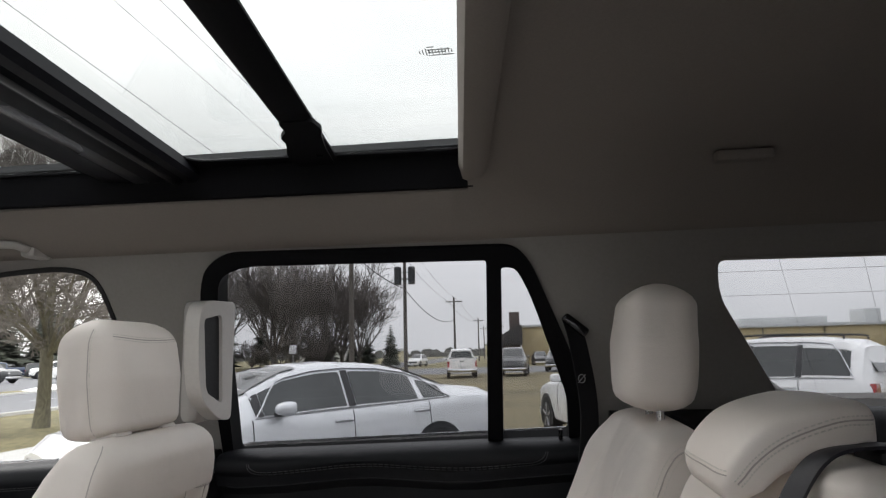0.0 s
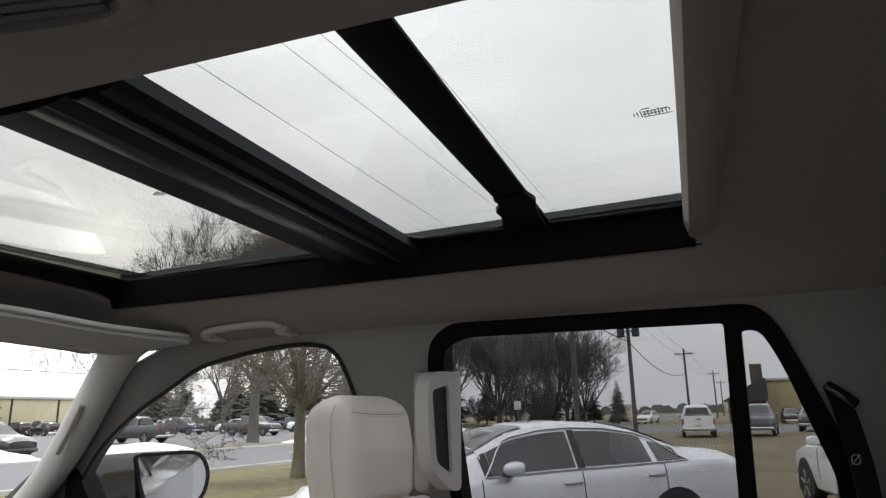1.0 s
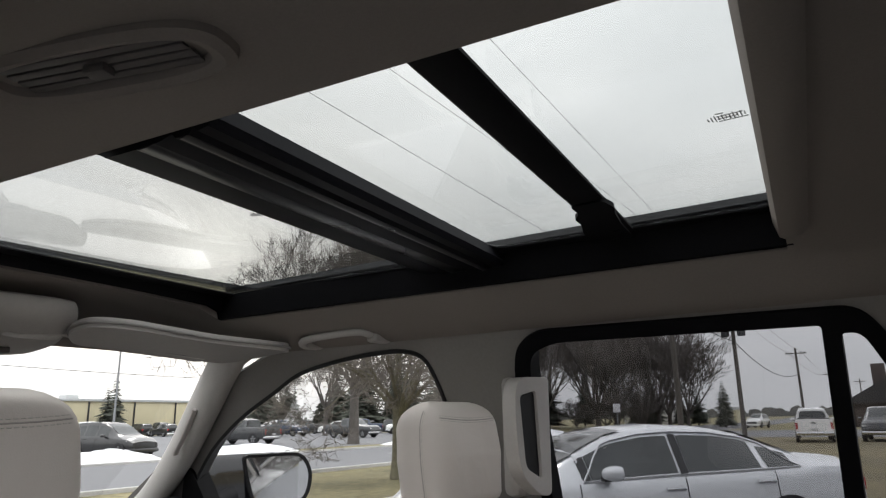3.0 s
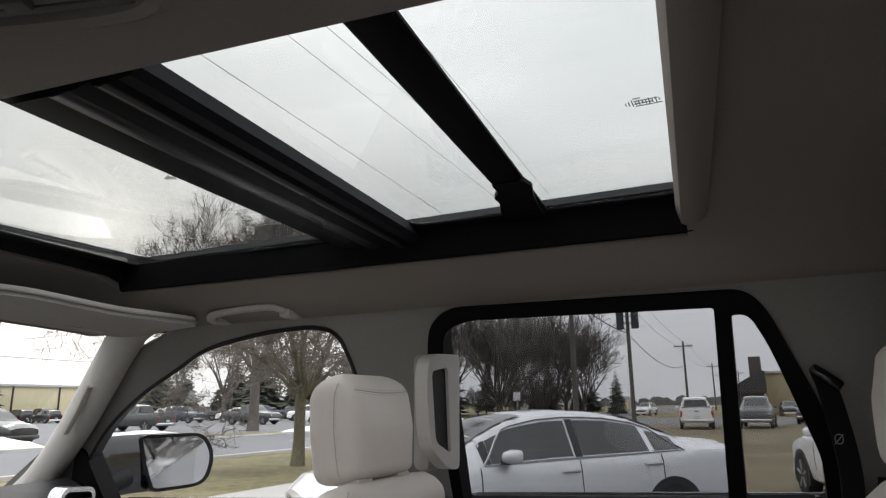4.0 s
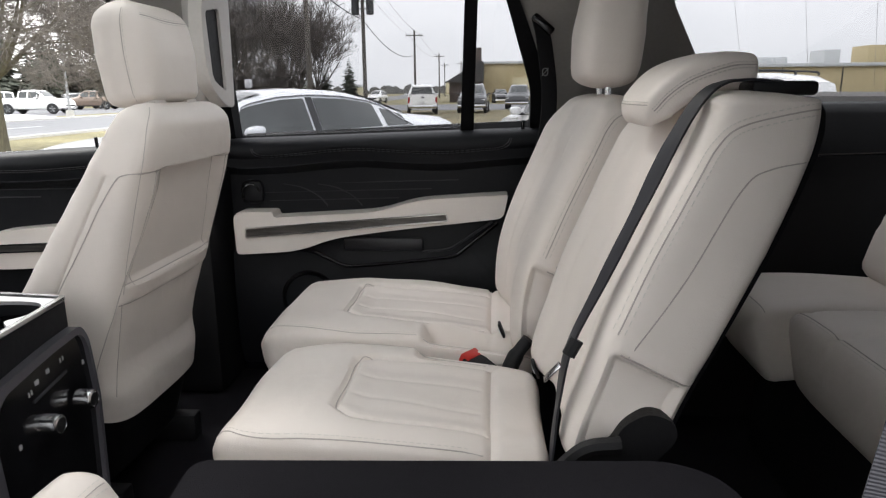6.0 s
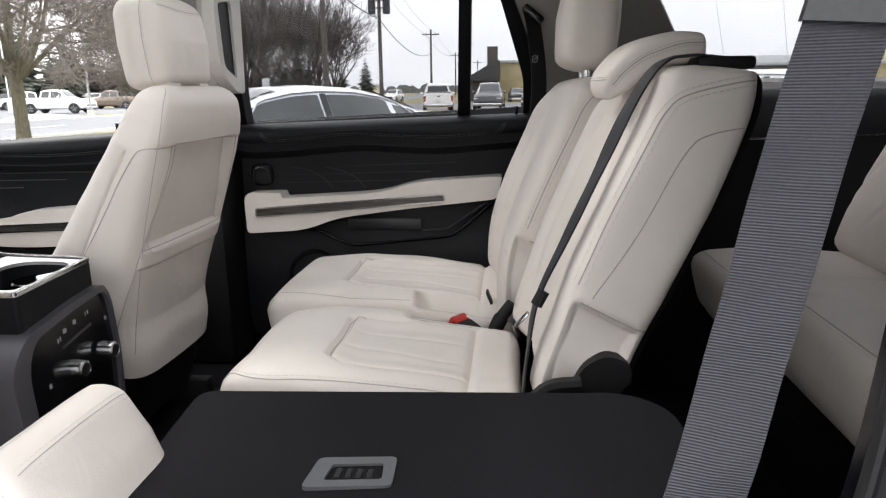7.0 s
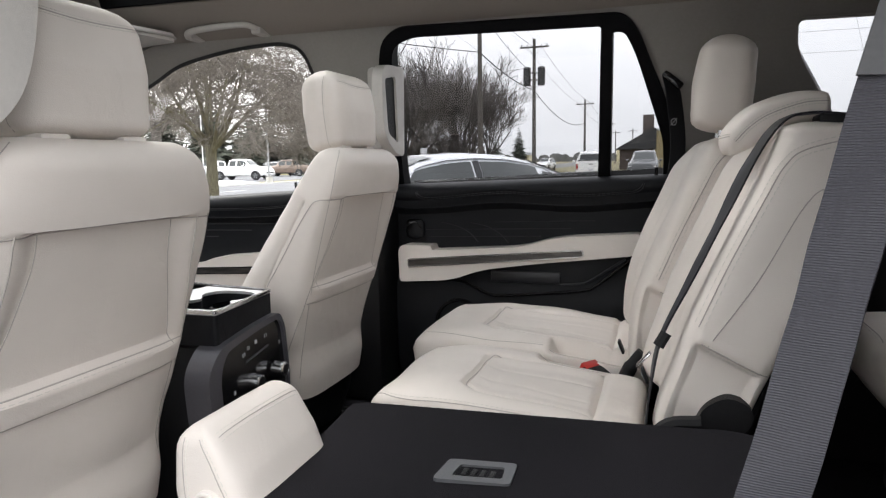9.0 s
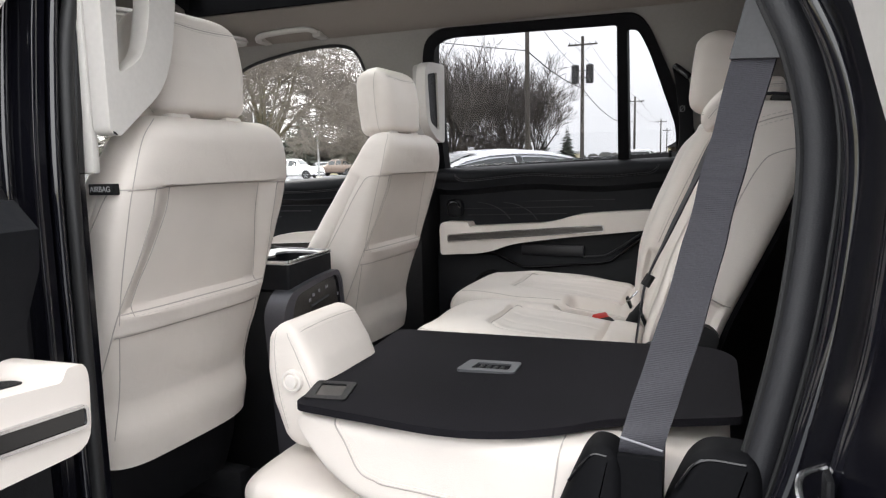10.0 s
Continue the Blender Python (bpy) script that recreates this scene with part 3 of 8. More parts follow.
part("front_rail", loft([[(RX0 + dx - 0.104 * (y - 0.95), y, z) for dx, z in ((0.030, 1.889), (0.014, liner_z(RX0, y) + 0.006), (0.006, liner_z(RX0, y) + 0.003), (-0.01, liner_z(RX0, y) + 0.02), (-0.01, 1.889))] for y in np.linspace(0.45, 1.40, 10)]), ROOF_BLACK, roof)
for nm, out in (("front_pane", GLASS_F), ("rear_pane", GLASS_R)):
    p = part(nm, plate(grow(out, 0.012), [], lambda u, v, d: (u, v, 1.8895 + d), 0.005), GLASS_ROOF, roof, "grey-green tinted roof glass", False)
    p.visible_shadow = False


def beam(prof, name, mat, label=""):
    """A cross beam of the roof: a stepped profile swept across the car."""
    rows = []
    for y in np.linspace(0.54, 1.39, 9):
        sh = -0.104 * (y - 0.6)
        rows.append([(x + sh, y, z) for x, z in prof])
    return part(name, loft(rows), mat, roof, label)


BEAM = material("satin_black_beam", (0.0065, 0.0065, 0.0085), rough=0.5, scale=120, vary=0.2, spec=0.10)
BEAM_TRIM = material("satin_beam_ridge", (0.012, 0.012, 0.014), rough=0.28, scale=120, vary=0.2, spec=0.5)
beam([(-0.548, 1.889), (-0.542, 1.874), (-0.528, 1.867), (-0.47, 1.863), (-0.415, 1.861), (-0.392, 1.865), (-0.384, 1.858), (-0.360, 1.856), (-0.352, 1.864), (-0.345, 1.857), (-0.326, 1.858), (-0.318, 1.868), (-0.322, 1.889)], "cross_beam", BEAM, "stepped black beam between the roof panes")
beam([(-0.462, 1.8625), (-0.456, 1.8605), (-0.440, 1.8598), (-0.428, 1.8605), (-0.424, 1.8622)], "beam_ridge", BEAM_TRIM, "satin ridge along the beam")
beam([(-0.379, 1.8575), (-0.376, 1.8550), (-0.368, 1.8545), (-0.364, 1.8570)], "beam_ridge", BEAM_TRIM, "satin ridge along the beam")
beam([(-0.566, 1.889), (-0.566, 1.884), (-0.560, 1.884), (-0.560, 1.889)], "beam_seal", ROOF_BLACK)
beam([(-0.087, 1.8885), (-0.087, 1.884), (-0.080, 1.880), (-0.036, 1.880), (-0.029, 1.884), (-0.029, 1.8885)], "shade_bar", ROOF_BLACK)
part("shade_bracket", plate(rounded([(-0.139, 1.12), (-0.082, 1.12), (-0.078, 1.165), (-0.088, 1.19), (-0.104, 1.27), (-0.116, 1.37), (-0.190, 1.37), (-0.187, 1.295), (-0.163, 1.225), (-0.163, 1.195), (-0.142, 1.165)], 0.010), [rounded([(-0.132, 1.293), (-0.118, 1.293), (-0.120, 1.313), (-0.134, 1.313)], 0.005)], lambda u, v, d: (u, v, 1.8765 + d), 0.008), ROOF_BLACK, roof)
# the maker's marks on both panes, as bars
MARK_GREY = material("pale_glass_print", (0.42, 0.42, 0.42), rough=0.7, scale=300)
bm = bm_new()
for k in range(11):
    h = 0.006 + 0.010 * ((k * 7) % 5) / 5
    add_box(bm, (0.127 + 0.0042 * k, 0.928 - h * 0.7, 1.8880), (0.1282 + 0.0042 * k, 0.928 + h * 0.7, 1.8892))
for k, w in enumerate((0.010, 0.030, 0.024, 0.034)):
    add_box(bm, (0.138, 0.914 + 0.008 * k, 1.8880), (0.138 + w, 0.9152 + 0.008 * k, 1.8892))
part("maker_mark", bm, MARK_GREY, roof, "small grey print on the glass")
bm = bm_new()
for k in range(9):
    h = 0.004 + 0.008 * ((k * 5) % 4) / 4
    add_box(bm, (-0.625 + 0.0048 * k, 0.864 - h, 1.8880), (-0.6235 + 0.0048 * k, 0.864 + h, 1.8892))
part("maker_mark", bm, MARK_GREY, roof, "small grey print on the glass")
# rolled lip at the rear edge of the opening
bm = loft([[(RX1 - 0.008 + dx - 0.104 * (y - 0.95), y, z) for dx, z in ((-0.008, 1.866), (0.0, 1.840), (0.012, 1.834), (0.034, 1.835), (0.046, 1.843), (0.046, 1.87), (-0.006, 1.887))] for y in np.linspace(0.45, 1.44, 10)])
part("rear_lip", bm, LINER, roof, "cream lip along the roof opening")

# ---- headliner fittings ----
vent = thing("ceiling_vent", "oval cream air vent with dark slats in the headliner", "air vent", at=(-0.275, 0.395, 1.85))


def oval(cx, cy, a, b, z, rot, n=36, power=3.0):
    out = []
    for t in np.linspace(0, 2 * math.pi, n, endpoint=False):
        u, v = a * math.copysign(abs(math.cos(t)) ** (2 / power), math.cos(t)), b * math.copysign(abs(math.sin(t)) ** (2 / power), math.sin(t))
        out.append((cx + u * math.cos(rot) - v * math.sin(rot), cy + u * math.sin(rot) + v * math.cos(rot), z))
    return out


def ring_loft(rings, caps=False):
    return loft(rings, caps)


vx, vy, vr = -0.278, 0.392, 0.30
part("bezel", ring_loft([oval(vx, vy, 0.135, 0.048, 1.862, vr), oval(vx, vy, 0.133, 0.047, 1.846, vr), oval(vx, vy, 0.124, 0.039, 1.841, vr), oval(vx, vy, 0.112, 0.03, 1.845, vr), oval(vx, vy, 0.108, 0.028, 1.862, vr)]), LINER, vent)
part("recess", ring_loft([oval(vx, vy, 0.109, 0.029, 1.858, vr), oval(vx, vy, 0.05, 0.01, 1.8582, vr)], True), BLACK, vent)
for k in range(4):
    o = -0.018 + 0.012 * k
    part("slat", box((-0.095, o - 0.0045, -0.001), (0.095, o + 0.0045, 0.002), 0.0008, Matrix.Translation((vx, vy, 1.85)) @ Matrix.Rotation(vr, 4, "Z") @ Matrix.Rotation(0.0, 4, "X")), VENT_GREY, vent)
part("knob", box((-0.012, -0.008, -0.006), (0.012, 0.008, 0.004), 0.003, Matrix.Translation((vx, vy, 1.846)) @ Matrix.Rotation(vr, 4, "Z")), VENT_GREY, vent)


def grab_handle(at_x, name_label, mirror=False):
    """A folding roof handle: two feet and a flattened grip."""
    h = thing("grab_handle", name_label, "grab handle", "roof grab handles", at=(at_x, 1.50 if not mirror else 2 * YC - 1.50, 1.76))
    fy = (lambda y: y) if not mirror else (lambda y: 2 * YC - y)
    L = 0.122
    pts = [(at_x - L, fy(1.500), 1.744), (at_x - L + 0.004, fy(1.472), 1.747), (at_x - L + 0.030, fy(1.458), 1.757), (at_x, fy(1.455), 1.763), (at_x + L - 0.030, fy(1.458), 1.764), (at_x + L - 0.004, fy(1.472), 1.758), (at_x + L, fy(1.500), 1.754)]
    part("grip", tube(curve_pts(pts, 6), 0.0115, 10, True, 0.75), TRIM, h)
    for sx in (-1, 1):
        lo, hi = sorted((fy(1.480), fy(1.545)))
        part("foot", box((at_x + sx * L - 0.019, lo, 1.738), (at_x + sx * L + 0.019, hi, 1.775), 0.009), TRIM, h)
    return h


grab_handle(-0.985, "cream plastic folding grab handle over the front door")
grab_handle(-0.968, "cream plastic folding grab handle over the driver door", True)

dome = thing("side_dome_lamp", "cream roof side lamp with a small switched-off lens", "lamp", at=(0.065, 1.52, 1.775))
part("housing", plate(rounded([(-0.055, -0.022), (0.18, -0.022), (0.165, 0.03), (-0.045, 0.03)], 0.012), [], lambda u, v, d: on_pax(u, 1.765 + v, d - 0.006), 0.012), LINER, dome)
part("lens", plate(rounded([(0.0, -0.015), (0.12, -0.015), (0.115, 0.016), (0.005, 0.016)], 0.006), [], lambda u, v, d: on_pax(u, 1.765 + v, d - 0.009), 0.006), TRIM_LIT, dome, "milky lamp lens")
part("hook", box((-0.006, 1.515, 1.758), (0.004, 1.527, 1.772), 0.003), CHROME, dome)
side_vent = thing("side_air_slot", "narrow dark air slot in the roof side trim", "air vent", at=(-0.2, 1.53, 1.77))
part("slot", plate(rounded([(-0.285, -0.008), (-0.125, -0.006), (-0.13, 0.008), (-0.28, 0.008)], 0.004), [], lambda u, v, d: on_pax(u, 1.768 + v, d - 0.002), 0.004), GREY_PLASTIC, side_vent)
clip = thing("trim_clip", "small dark clip in the headliner edge", "clip", at=(-0.72, 1.49, 1.81))
part("cap", box((-0.735, 1.482, 1.793), (-0.70, 1.496, 1.80), 0.002), GREY_PLASTIC, clip)
rear_clip = thing("ceiling_handle_recess", "small shut cream flap in the rear headliner", "trim", at=(0.72, 1.2, 1.855))
part("flap", box((0.60, 1.335, 1.8305), (0.70, 1.36, 1.85), 0.004), LINER, rear_clip)


# ---- sun visors ----
def visor(mirror=False):
    """A sun visor hanging under the liner: a bowed pad with a piped edge, a label and its pivot."""
    fy = (lambda y: y) if not mirror else (lambda y: 2 * YC - y)
    v = thing("sun_visor", "cream cloth sun visor folded up against the headliner", "sun visor", "sun visors", at=(-1.30, fy(1.2), 1.75))

    def lay(u, w, d):
        """u rearward, w across, d up, on the visor's slanted plane."""
        z = 1.738 + 0.115 * (u + 1.42) - 0.060 * (w - 1.01) - 0.5 * (u + 1.31) ** 2
        return (u, fy(w), z + d)

    rim = rounded([(-1.42, 1.00), (-1.405, 1.43), (-1.36, 1.475), (-1.15, 1.470), (-1.135, 1.44), (-1.215, 1.27), (-1.215, 1.02), (-1.26, 0.945), (-1.36, 0.95)], [0.03, 0.04, 0.03, 0.03, 0.02, 0.06, 0.05, 0.04, 0.03])
    panel = part("panel", plate(rim, [], lambda u, w, d: lay(u, w, d), 0.024), TRIM, v)
    bev = panel.modifiers.new("soft_edges", "BEVEL")
    bev.width, bev.segments, bev.angle_limit = 0.009, 3, radians(50)
    part("edge_piping", tube([lay(p.x, p.y, 0.012) for p in grow(rim, 0.003)] + [lay(grow(rim, 0.003)[0].x, grow(rim, 0.003)[0].y, 0.012)], 0.004, 6), TRIM_SHADED, v)
    part("label_plate", plate(rounded([(-1.385, 1.20), (-1.385, 1.36), (-1.33, 1.36), (-1.33, 1.20)], 0.006), [], lambda u, w, d: lay(u, w, d - 0.0022), 0.002), HIDE_PALE, v, "pale printed label")
    for k in range(3):
        part("label_print", plate([Vector(p) for p in ((-1.372 + 0.012 * k, 1.225), (-1.372 + 0.012 * k, 1.29), (-1.368 + 0.012 * k, 1.29), (-1.368 + 0.012 * k, 1.225))], [], lambda u, w, d: lay(u, w, d - 0.0032), 0.001), GREY_PLASTIC, v)
    part("pivot_rod", tube([lay(-1.40, 1.02, 0.012), lay(-1.40, 0.93, 0.016), lay(-1.38, 0.90, 0.05)], 0.006, 8), TRIM, v)
    return v


visor()
visor(True)
oc = thing("overhead_console", "cream overhead console with buttons and a lit reading lamp", "overhead console", at=(-1.15, 0.845, 1.78))
part("body", cushion([(-1.66, 1.735, 0.10, 0.02), (-1.56, 1.740, 0.135, 0.028), (-1.46, 1.755, 0.14, 0.030), (-1.36, 1.790, 0.125, 0.026), (-1.31, 1.820, 0.10, 0.018)], YC, 3.5, 0.02, None, (0.03, 0.03), 60), TRIM, oc)
part("button_panel", box((-1.55, 0.81, 1.708), (-1.47, 0.88, 1.722), 0.003), VENT_GREY, oc)
part("holder", tube(curve_pts([(-1.405, 0.83, 1.752), (-1.40, 0.85, 1.744), (-1.40, 0.93, 1.744), (-1.405, 0.955, 1.752)], 5), 0.010, 8), TRIM, oc)
part("switch", box((-1.415, 0.832, 1.757), (-1.400, 0.846, 1.766), 0.003), BLACK, oc)
part("switch", box((-1.415, 0.940, 1.757), (-1.400, 0.954, 1.766), 0.003), BLACK, oc)
lens = part("reading_lens", box((-1.53, 0.735, 1.709), (-1.48, 0.775, 1.722), 0.002), lamp_glow("lamp_lens", (1.0, 0.86, 0.6), 3.0), oc, "lit warm reading lamp lens")
rv = thing("rear_view_mirror", "black rear-view mirror hanging from the windscreen", "mirror", at=(-1.62, 0.845, 1.62))
part("housing", box((-1.64, 0.575, 1.572), (-1.595, 0.862, 1.640), 0.018, None, 3), BLACK, rv)
part("glass", box((-1.596, 0.588, 1.581), (-1.592, 0.850, 1.631), 0.0015), MIRROR, rv)
part("stem", tube([(-1.63, 0.72, 1.61), (-1.67, 0.74, 1.65), (-1.66, 0.76, 1.70)], 0.012, 8), BLACK, rv)
part("sensor_housing", loft([[(-1.72, y0, 1.745), (-1.60, y0, 1.722), (-1.57, y0 + s, 1.70), (-1.585, y0 + s, z0), (-1.72, y0 + s, z0 + 0.02)] for y0, s, z0 in ((0.59, 0.01, 1.668), (0.66, 0.0, 1.652), (0.82, 0.0, 1.652), (0.90, -0.01, 1.69))]), BLACK, rv, "dark camera housing at the mirror's foot")


# ---- doors of the passenger side ----
DOOR_PROFILE = [(1.86, 0.58), (1.80, 0.58), (1.775, 0.66), (1.77, 0.80), (1.775, 0.93), (1.795, 0.96), (1.800, 1.03), (1.799, 1.12), (1.797, 1.165), (1.782, 1.180), (1.772, 1.188), (1.770, 1.200), (1.767, 1.208), (1.7665, 1.213), (1.760, 1.219), (1.755, 1.230), (1.757, 1.244), (1.768, 1.257), (1.785, 1.264), (1.825, 1.266), (1.86, 1.266)]
DOOR_WAVE = [(0.00, 0.002), (0.06, -0.004), (0.18, -0.002), (0.34, 0.008), (0.42, 0.008), (0.60, -0.008), (0.68, -0.010), (0.85, -0.002), (1.0, 0.004)]


def door_rise(u, kind):
    """How far the sill and the pad under it climb towards the rear, u from 0 to 1 along the door."""
    return 0.030 * u if kind == "rear" else -0.086 + 0.089 * u


def door_wave(u):
    return float(np.interp(u, [p for p, q in DOOR_WAVE], [q for p, q in DOOR_WAVE]))


def door_shell(x0, x1, name, label, kind):
    """An inner door panel: padded top roll over a wavy fold, recessed middle, lower body."""
    d = thing(name, label, "car door", "passenger side doors", at=((x0 + x1) / 2, 1.80, 0.6))
    rows = []
    for x in np.linspace(x0, x1, 44):
        u = (x - x0) / (x1 - x0)
        rise = door_rise(u, kind)
        rows.append([(x, y + 0.003 * math.sin(5 * x), z + rise * float(smooth_step(1.05, 1.17, np.array(z))) + (door_wave(u) if 1.16 < z < 1.232 else 0)) for y, z in DOOR_PROFILE])
    part("panel", loft(rows), BLACK_HIDE, d)

    def on_panel(u, z):
        zz = z + door_rise(u, kind) * float(smooth_step(1.05, 1.17, np.array(z))) + (door_wave(u) if 1.16 < z < 1.232 else 0)
        y = float(np.interp(z, [q for p, q in DOOR_PROFILE[1:]], [p for p, q in DOOR_PROFILE[1:]]))
        return (x0 + (x1 - x0) * u, y + 0.003 * math.sin(5 * (x0 + (x1 - x0) * u)) - 0.0008, zz)

    # the roll's stitched outline, with round lower corners, and the fold's stitched edge
    for off in (0.0, 0.0055):
        line = [(0.085 + off, 1.262), (0.087 + off, 1.238), (0.098 + off, 1.224 + off), (0.13, 1.2165 + off)] + [(u, 1.2165 + off) for u in np.linspace(0.2, 0.78, 9)] + [(0.82, 1.2165 + off), (0.846 - off, 1.224 + off), (0.856 - off, 1.240), (0.860 - off, 1.264)]
        stitches(curve_pts([on_panel(u, z) for u, z in line], 5), d, r=0.0009, dash=0.006, gap=0.0025, mat=GREY_PLASTIC)
    part("fold_piping", tube([on_panel(u, 1.187) for u in np.linspace(0.03, 0.97, 40)], 0.0022, 6), BLACK_HIDE, d)
    # quilting: long level lines crossed by falling curves
    for z, u0, u1 in ((1.150, 0.12, 0.70), (1.126, 0.10, 0.62), (1.102, 0.12, 0.52)):
        part("quilt_line", tube(curve_pts([(x0 + (x1 - x0) * u, 1.7975, z - 0.014 + door_rise(0.5, kind) * (0.6 if kind == "front" else 0) + 0.022 * (u - u0)) for u in np.linspace(u0, u1, 6)], 4), 0.0018, 5), GREY_LINE, d)
    for u0 in (0.165, 0.272):
        part("quilt_fold", tube(curve_pts([(x0 + (x1 - x0) * (u0 + p), 1.797, z + door_rise(0.4, kind) * (0.6 if kind == "front" else 0)) for p, z in ((0.0, 1.138), (0.055, 1.128), (0.105, 1.104), (0.135, 1.074))], 5), 0.0022, 5), GREY_LINE, d)
    return d


rear_door = door_shell(-0.535, 0.42, "rear_passenger_door", "shut rear passenger door, black with a cream armrest band", "rear")
front_door = door_shell(-2.05, -0.56, "front_passenger_door", "shut front passenger door, black with a cream armrest band", "front")


def arm_band(d, outline, y_out, y_in, strip, strip_mat):
    """The cream armrest: a bevelled slab cut to its outline, with a dark strip in a chrome rim."""
    ob = part("armrest", plate(outline, [], lambda u, v, t: (u, y_out - t + 0.015 * (v - 1.0), v), y_out - y_in), HIDE, d, "cream padded armrest")
    bev = ob.modifiers.new("soft_edges", "BEVEL")
    bev.width, bev.segments, bev.angle_limit = 0.012, 3, radians(50)
    part("strip_rim", plate(grow(strip, 0.004), [strip], lambda u, v, t: (u, y_in - 0.001 - t, v), 0.005), CHROME, d, "thin chrome rim")
    part("strip", plate(strip, [], lambda u, v, t: (u, y_in + 0.002 - t, v), 0.005), strip_mat, d, "dark brushed strip")
    return ob


arm_band(rear_door, rounded([(-0.505, 0.941), (-0.509, 1.049), (-0.497, 1.066), (-0.394, 1.066), (-0.388, 1.050), (-0.085, 1.067), (0.015, 1.100), (0.275, 1.116), (0.262, 1.049), (-0.036, 1.016), (-0.225, 0.990), (-0.319, 0.953)], [0.015, 0.02, 0.012, 0.005, 0.004, 0.06, 0.06, 0.01, 0.02, 0.05, 0.06, 0.05]), 1.80, 1.725, rounded([(-0.471, 0.995), (-0.470, 1.017), (0.102, 1.061), (0.105, 1.045)], 0.004), WOOD)
arm_band(front_door, rounded([(-1.80, 0.905), (-1.78, 0.97), (-1.60, 0.958), (-1.438, 0.962), (-1.304, 0.978), (-1.240, 1.004), (-1.039, 1.021), (-0.72, 1.045), (-0.73, 0.94), (-1.0, 0.905), (-1.163, 0.891), (-1.291, 0.889), (-1.5, 0.903)], [0.02, 0.02, 0.05, 0.05, 0.05, 0.05, 0.05, 0.02, 0.02, 0.05, 0.05, 0.05, 0.05]), 1.80, 1.728, rounded([(-1.66, 0.925), (-1.655, 0.942), (-0.76, 0.985), (-0.758, 0.965)], 0.004), WOOD)

# pocket, speaker and handle
pocket_line = [(-0.36, 1.768, 0.950), (-0.307, 1.765, 0.946), (-0.282, 1.765, 0.939), (-0.216, 1.763, 0.909), (-0.185, 1.762, 0.901), (-0.116, 1.762, 0.905), (0.05, 1.763, 0.922), (0.116, 1.764, 0.932), (0.145, 1.765, 0.948), (0.246, 1.767, 1.029)]
part("pocket_rim", tube(curve_pts(pocket_line, 6), 0.0055, 8), GLOSS, rear_door)
part("pocket_lip", tube(curve_pts([(0.03, 1.768, 0.944), (0.10, 1.768, 0.951), (0.132, 1.768, 0.966), (0.230, 1.768, 1.033)], 6), 0.004, 8), GREY_LINE, rear_door)
part("pocket_plate", box((-0.198, 1.764, 0.946), (0.03, 1.775, 0.984), 0.004), GREY_LINE, rear_door, "dull black plate in the pocket")
part("pull_cup", box((-0.500, 1.783, 1.080), (-0.435, 1.80, 1.150), 0.02), BLACK, rear_door)
part("inner_handle", tube(curve_pts([(-0.497, 1.786, 1.098), (-0.490, 1.776, 1.130), (-0.462, 1.776, 1.139), (-0.446, 1.786, 1.118)], 4), 0.004, 8), GLOSS, rear_door)
part("speaker_ring", loft([[(-0.31 + r * math.cos(a), y, 0.80 + r * math.sin(a)) for a in np.linspace(0, 2 * math.pi, 28, endpoint=False)] for r, y in ((0.085, 1.775), (0.083, 1.762), (0.074, 1.762), (0.07, 1.77))]), GLOSS, rear_door)
part("lock_pin", tube([(0.315, 1.80, 1.27), (0.315, 1.797, 1.315)], 0.005, 8), GLOSS, rear_door)
part("lock_pin", tube([(-0.93, 1.80, 1.235), (-0.93, 1.797, 1.275)], 0.005, 8), GLOSS, front_door)

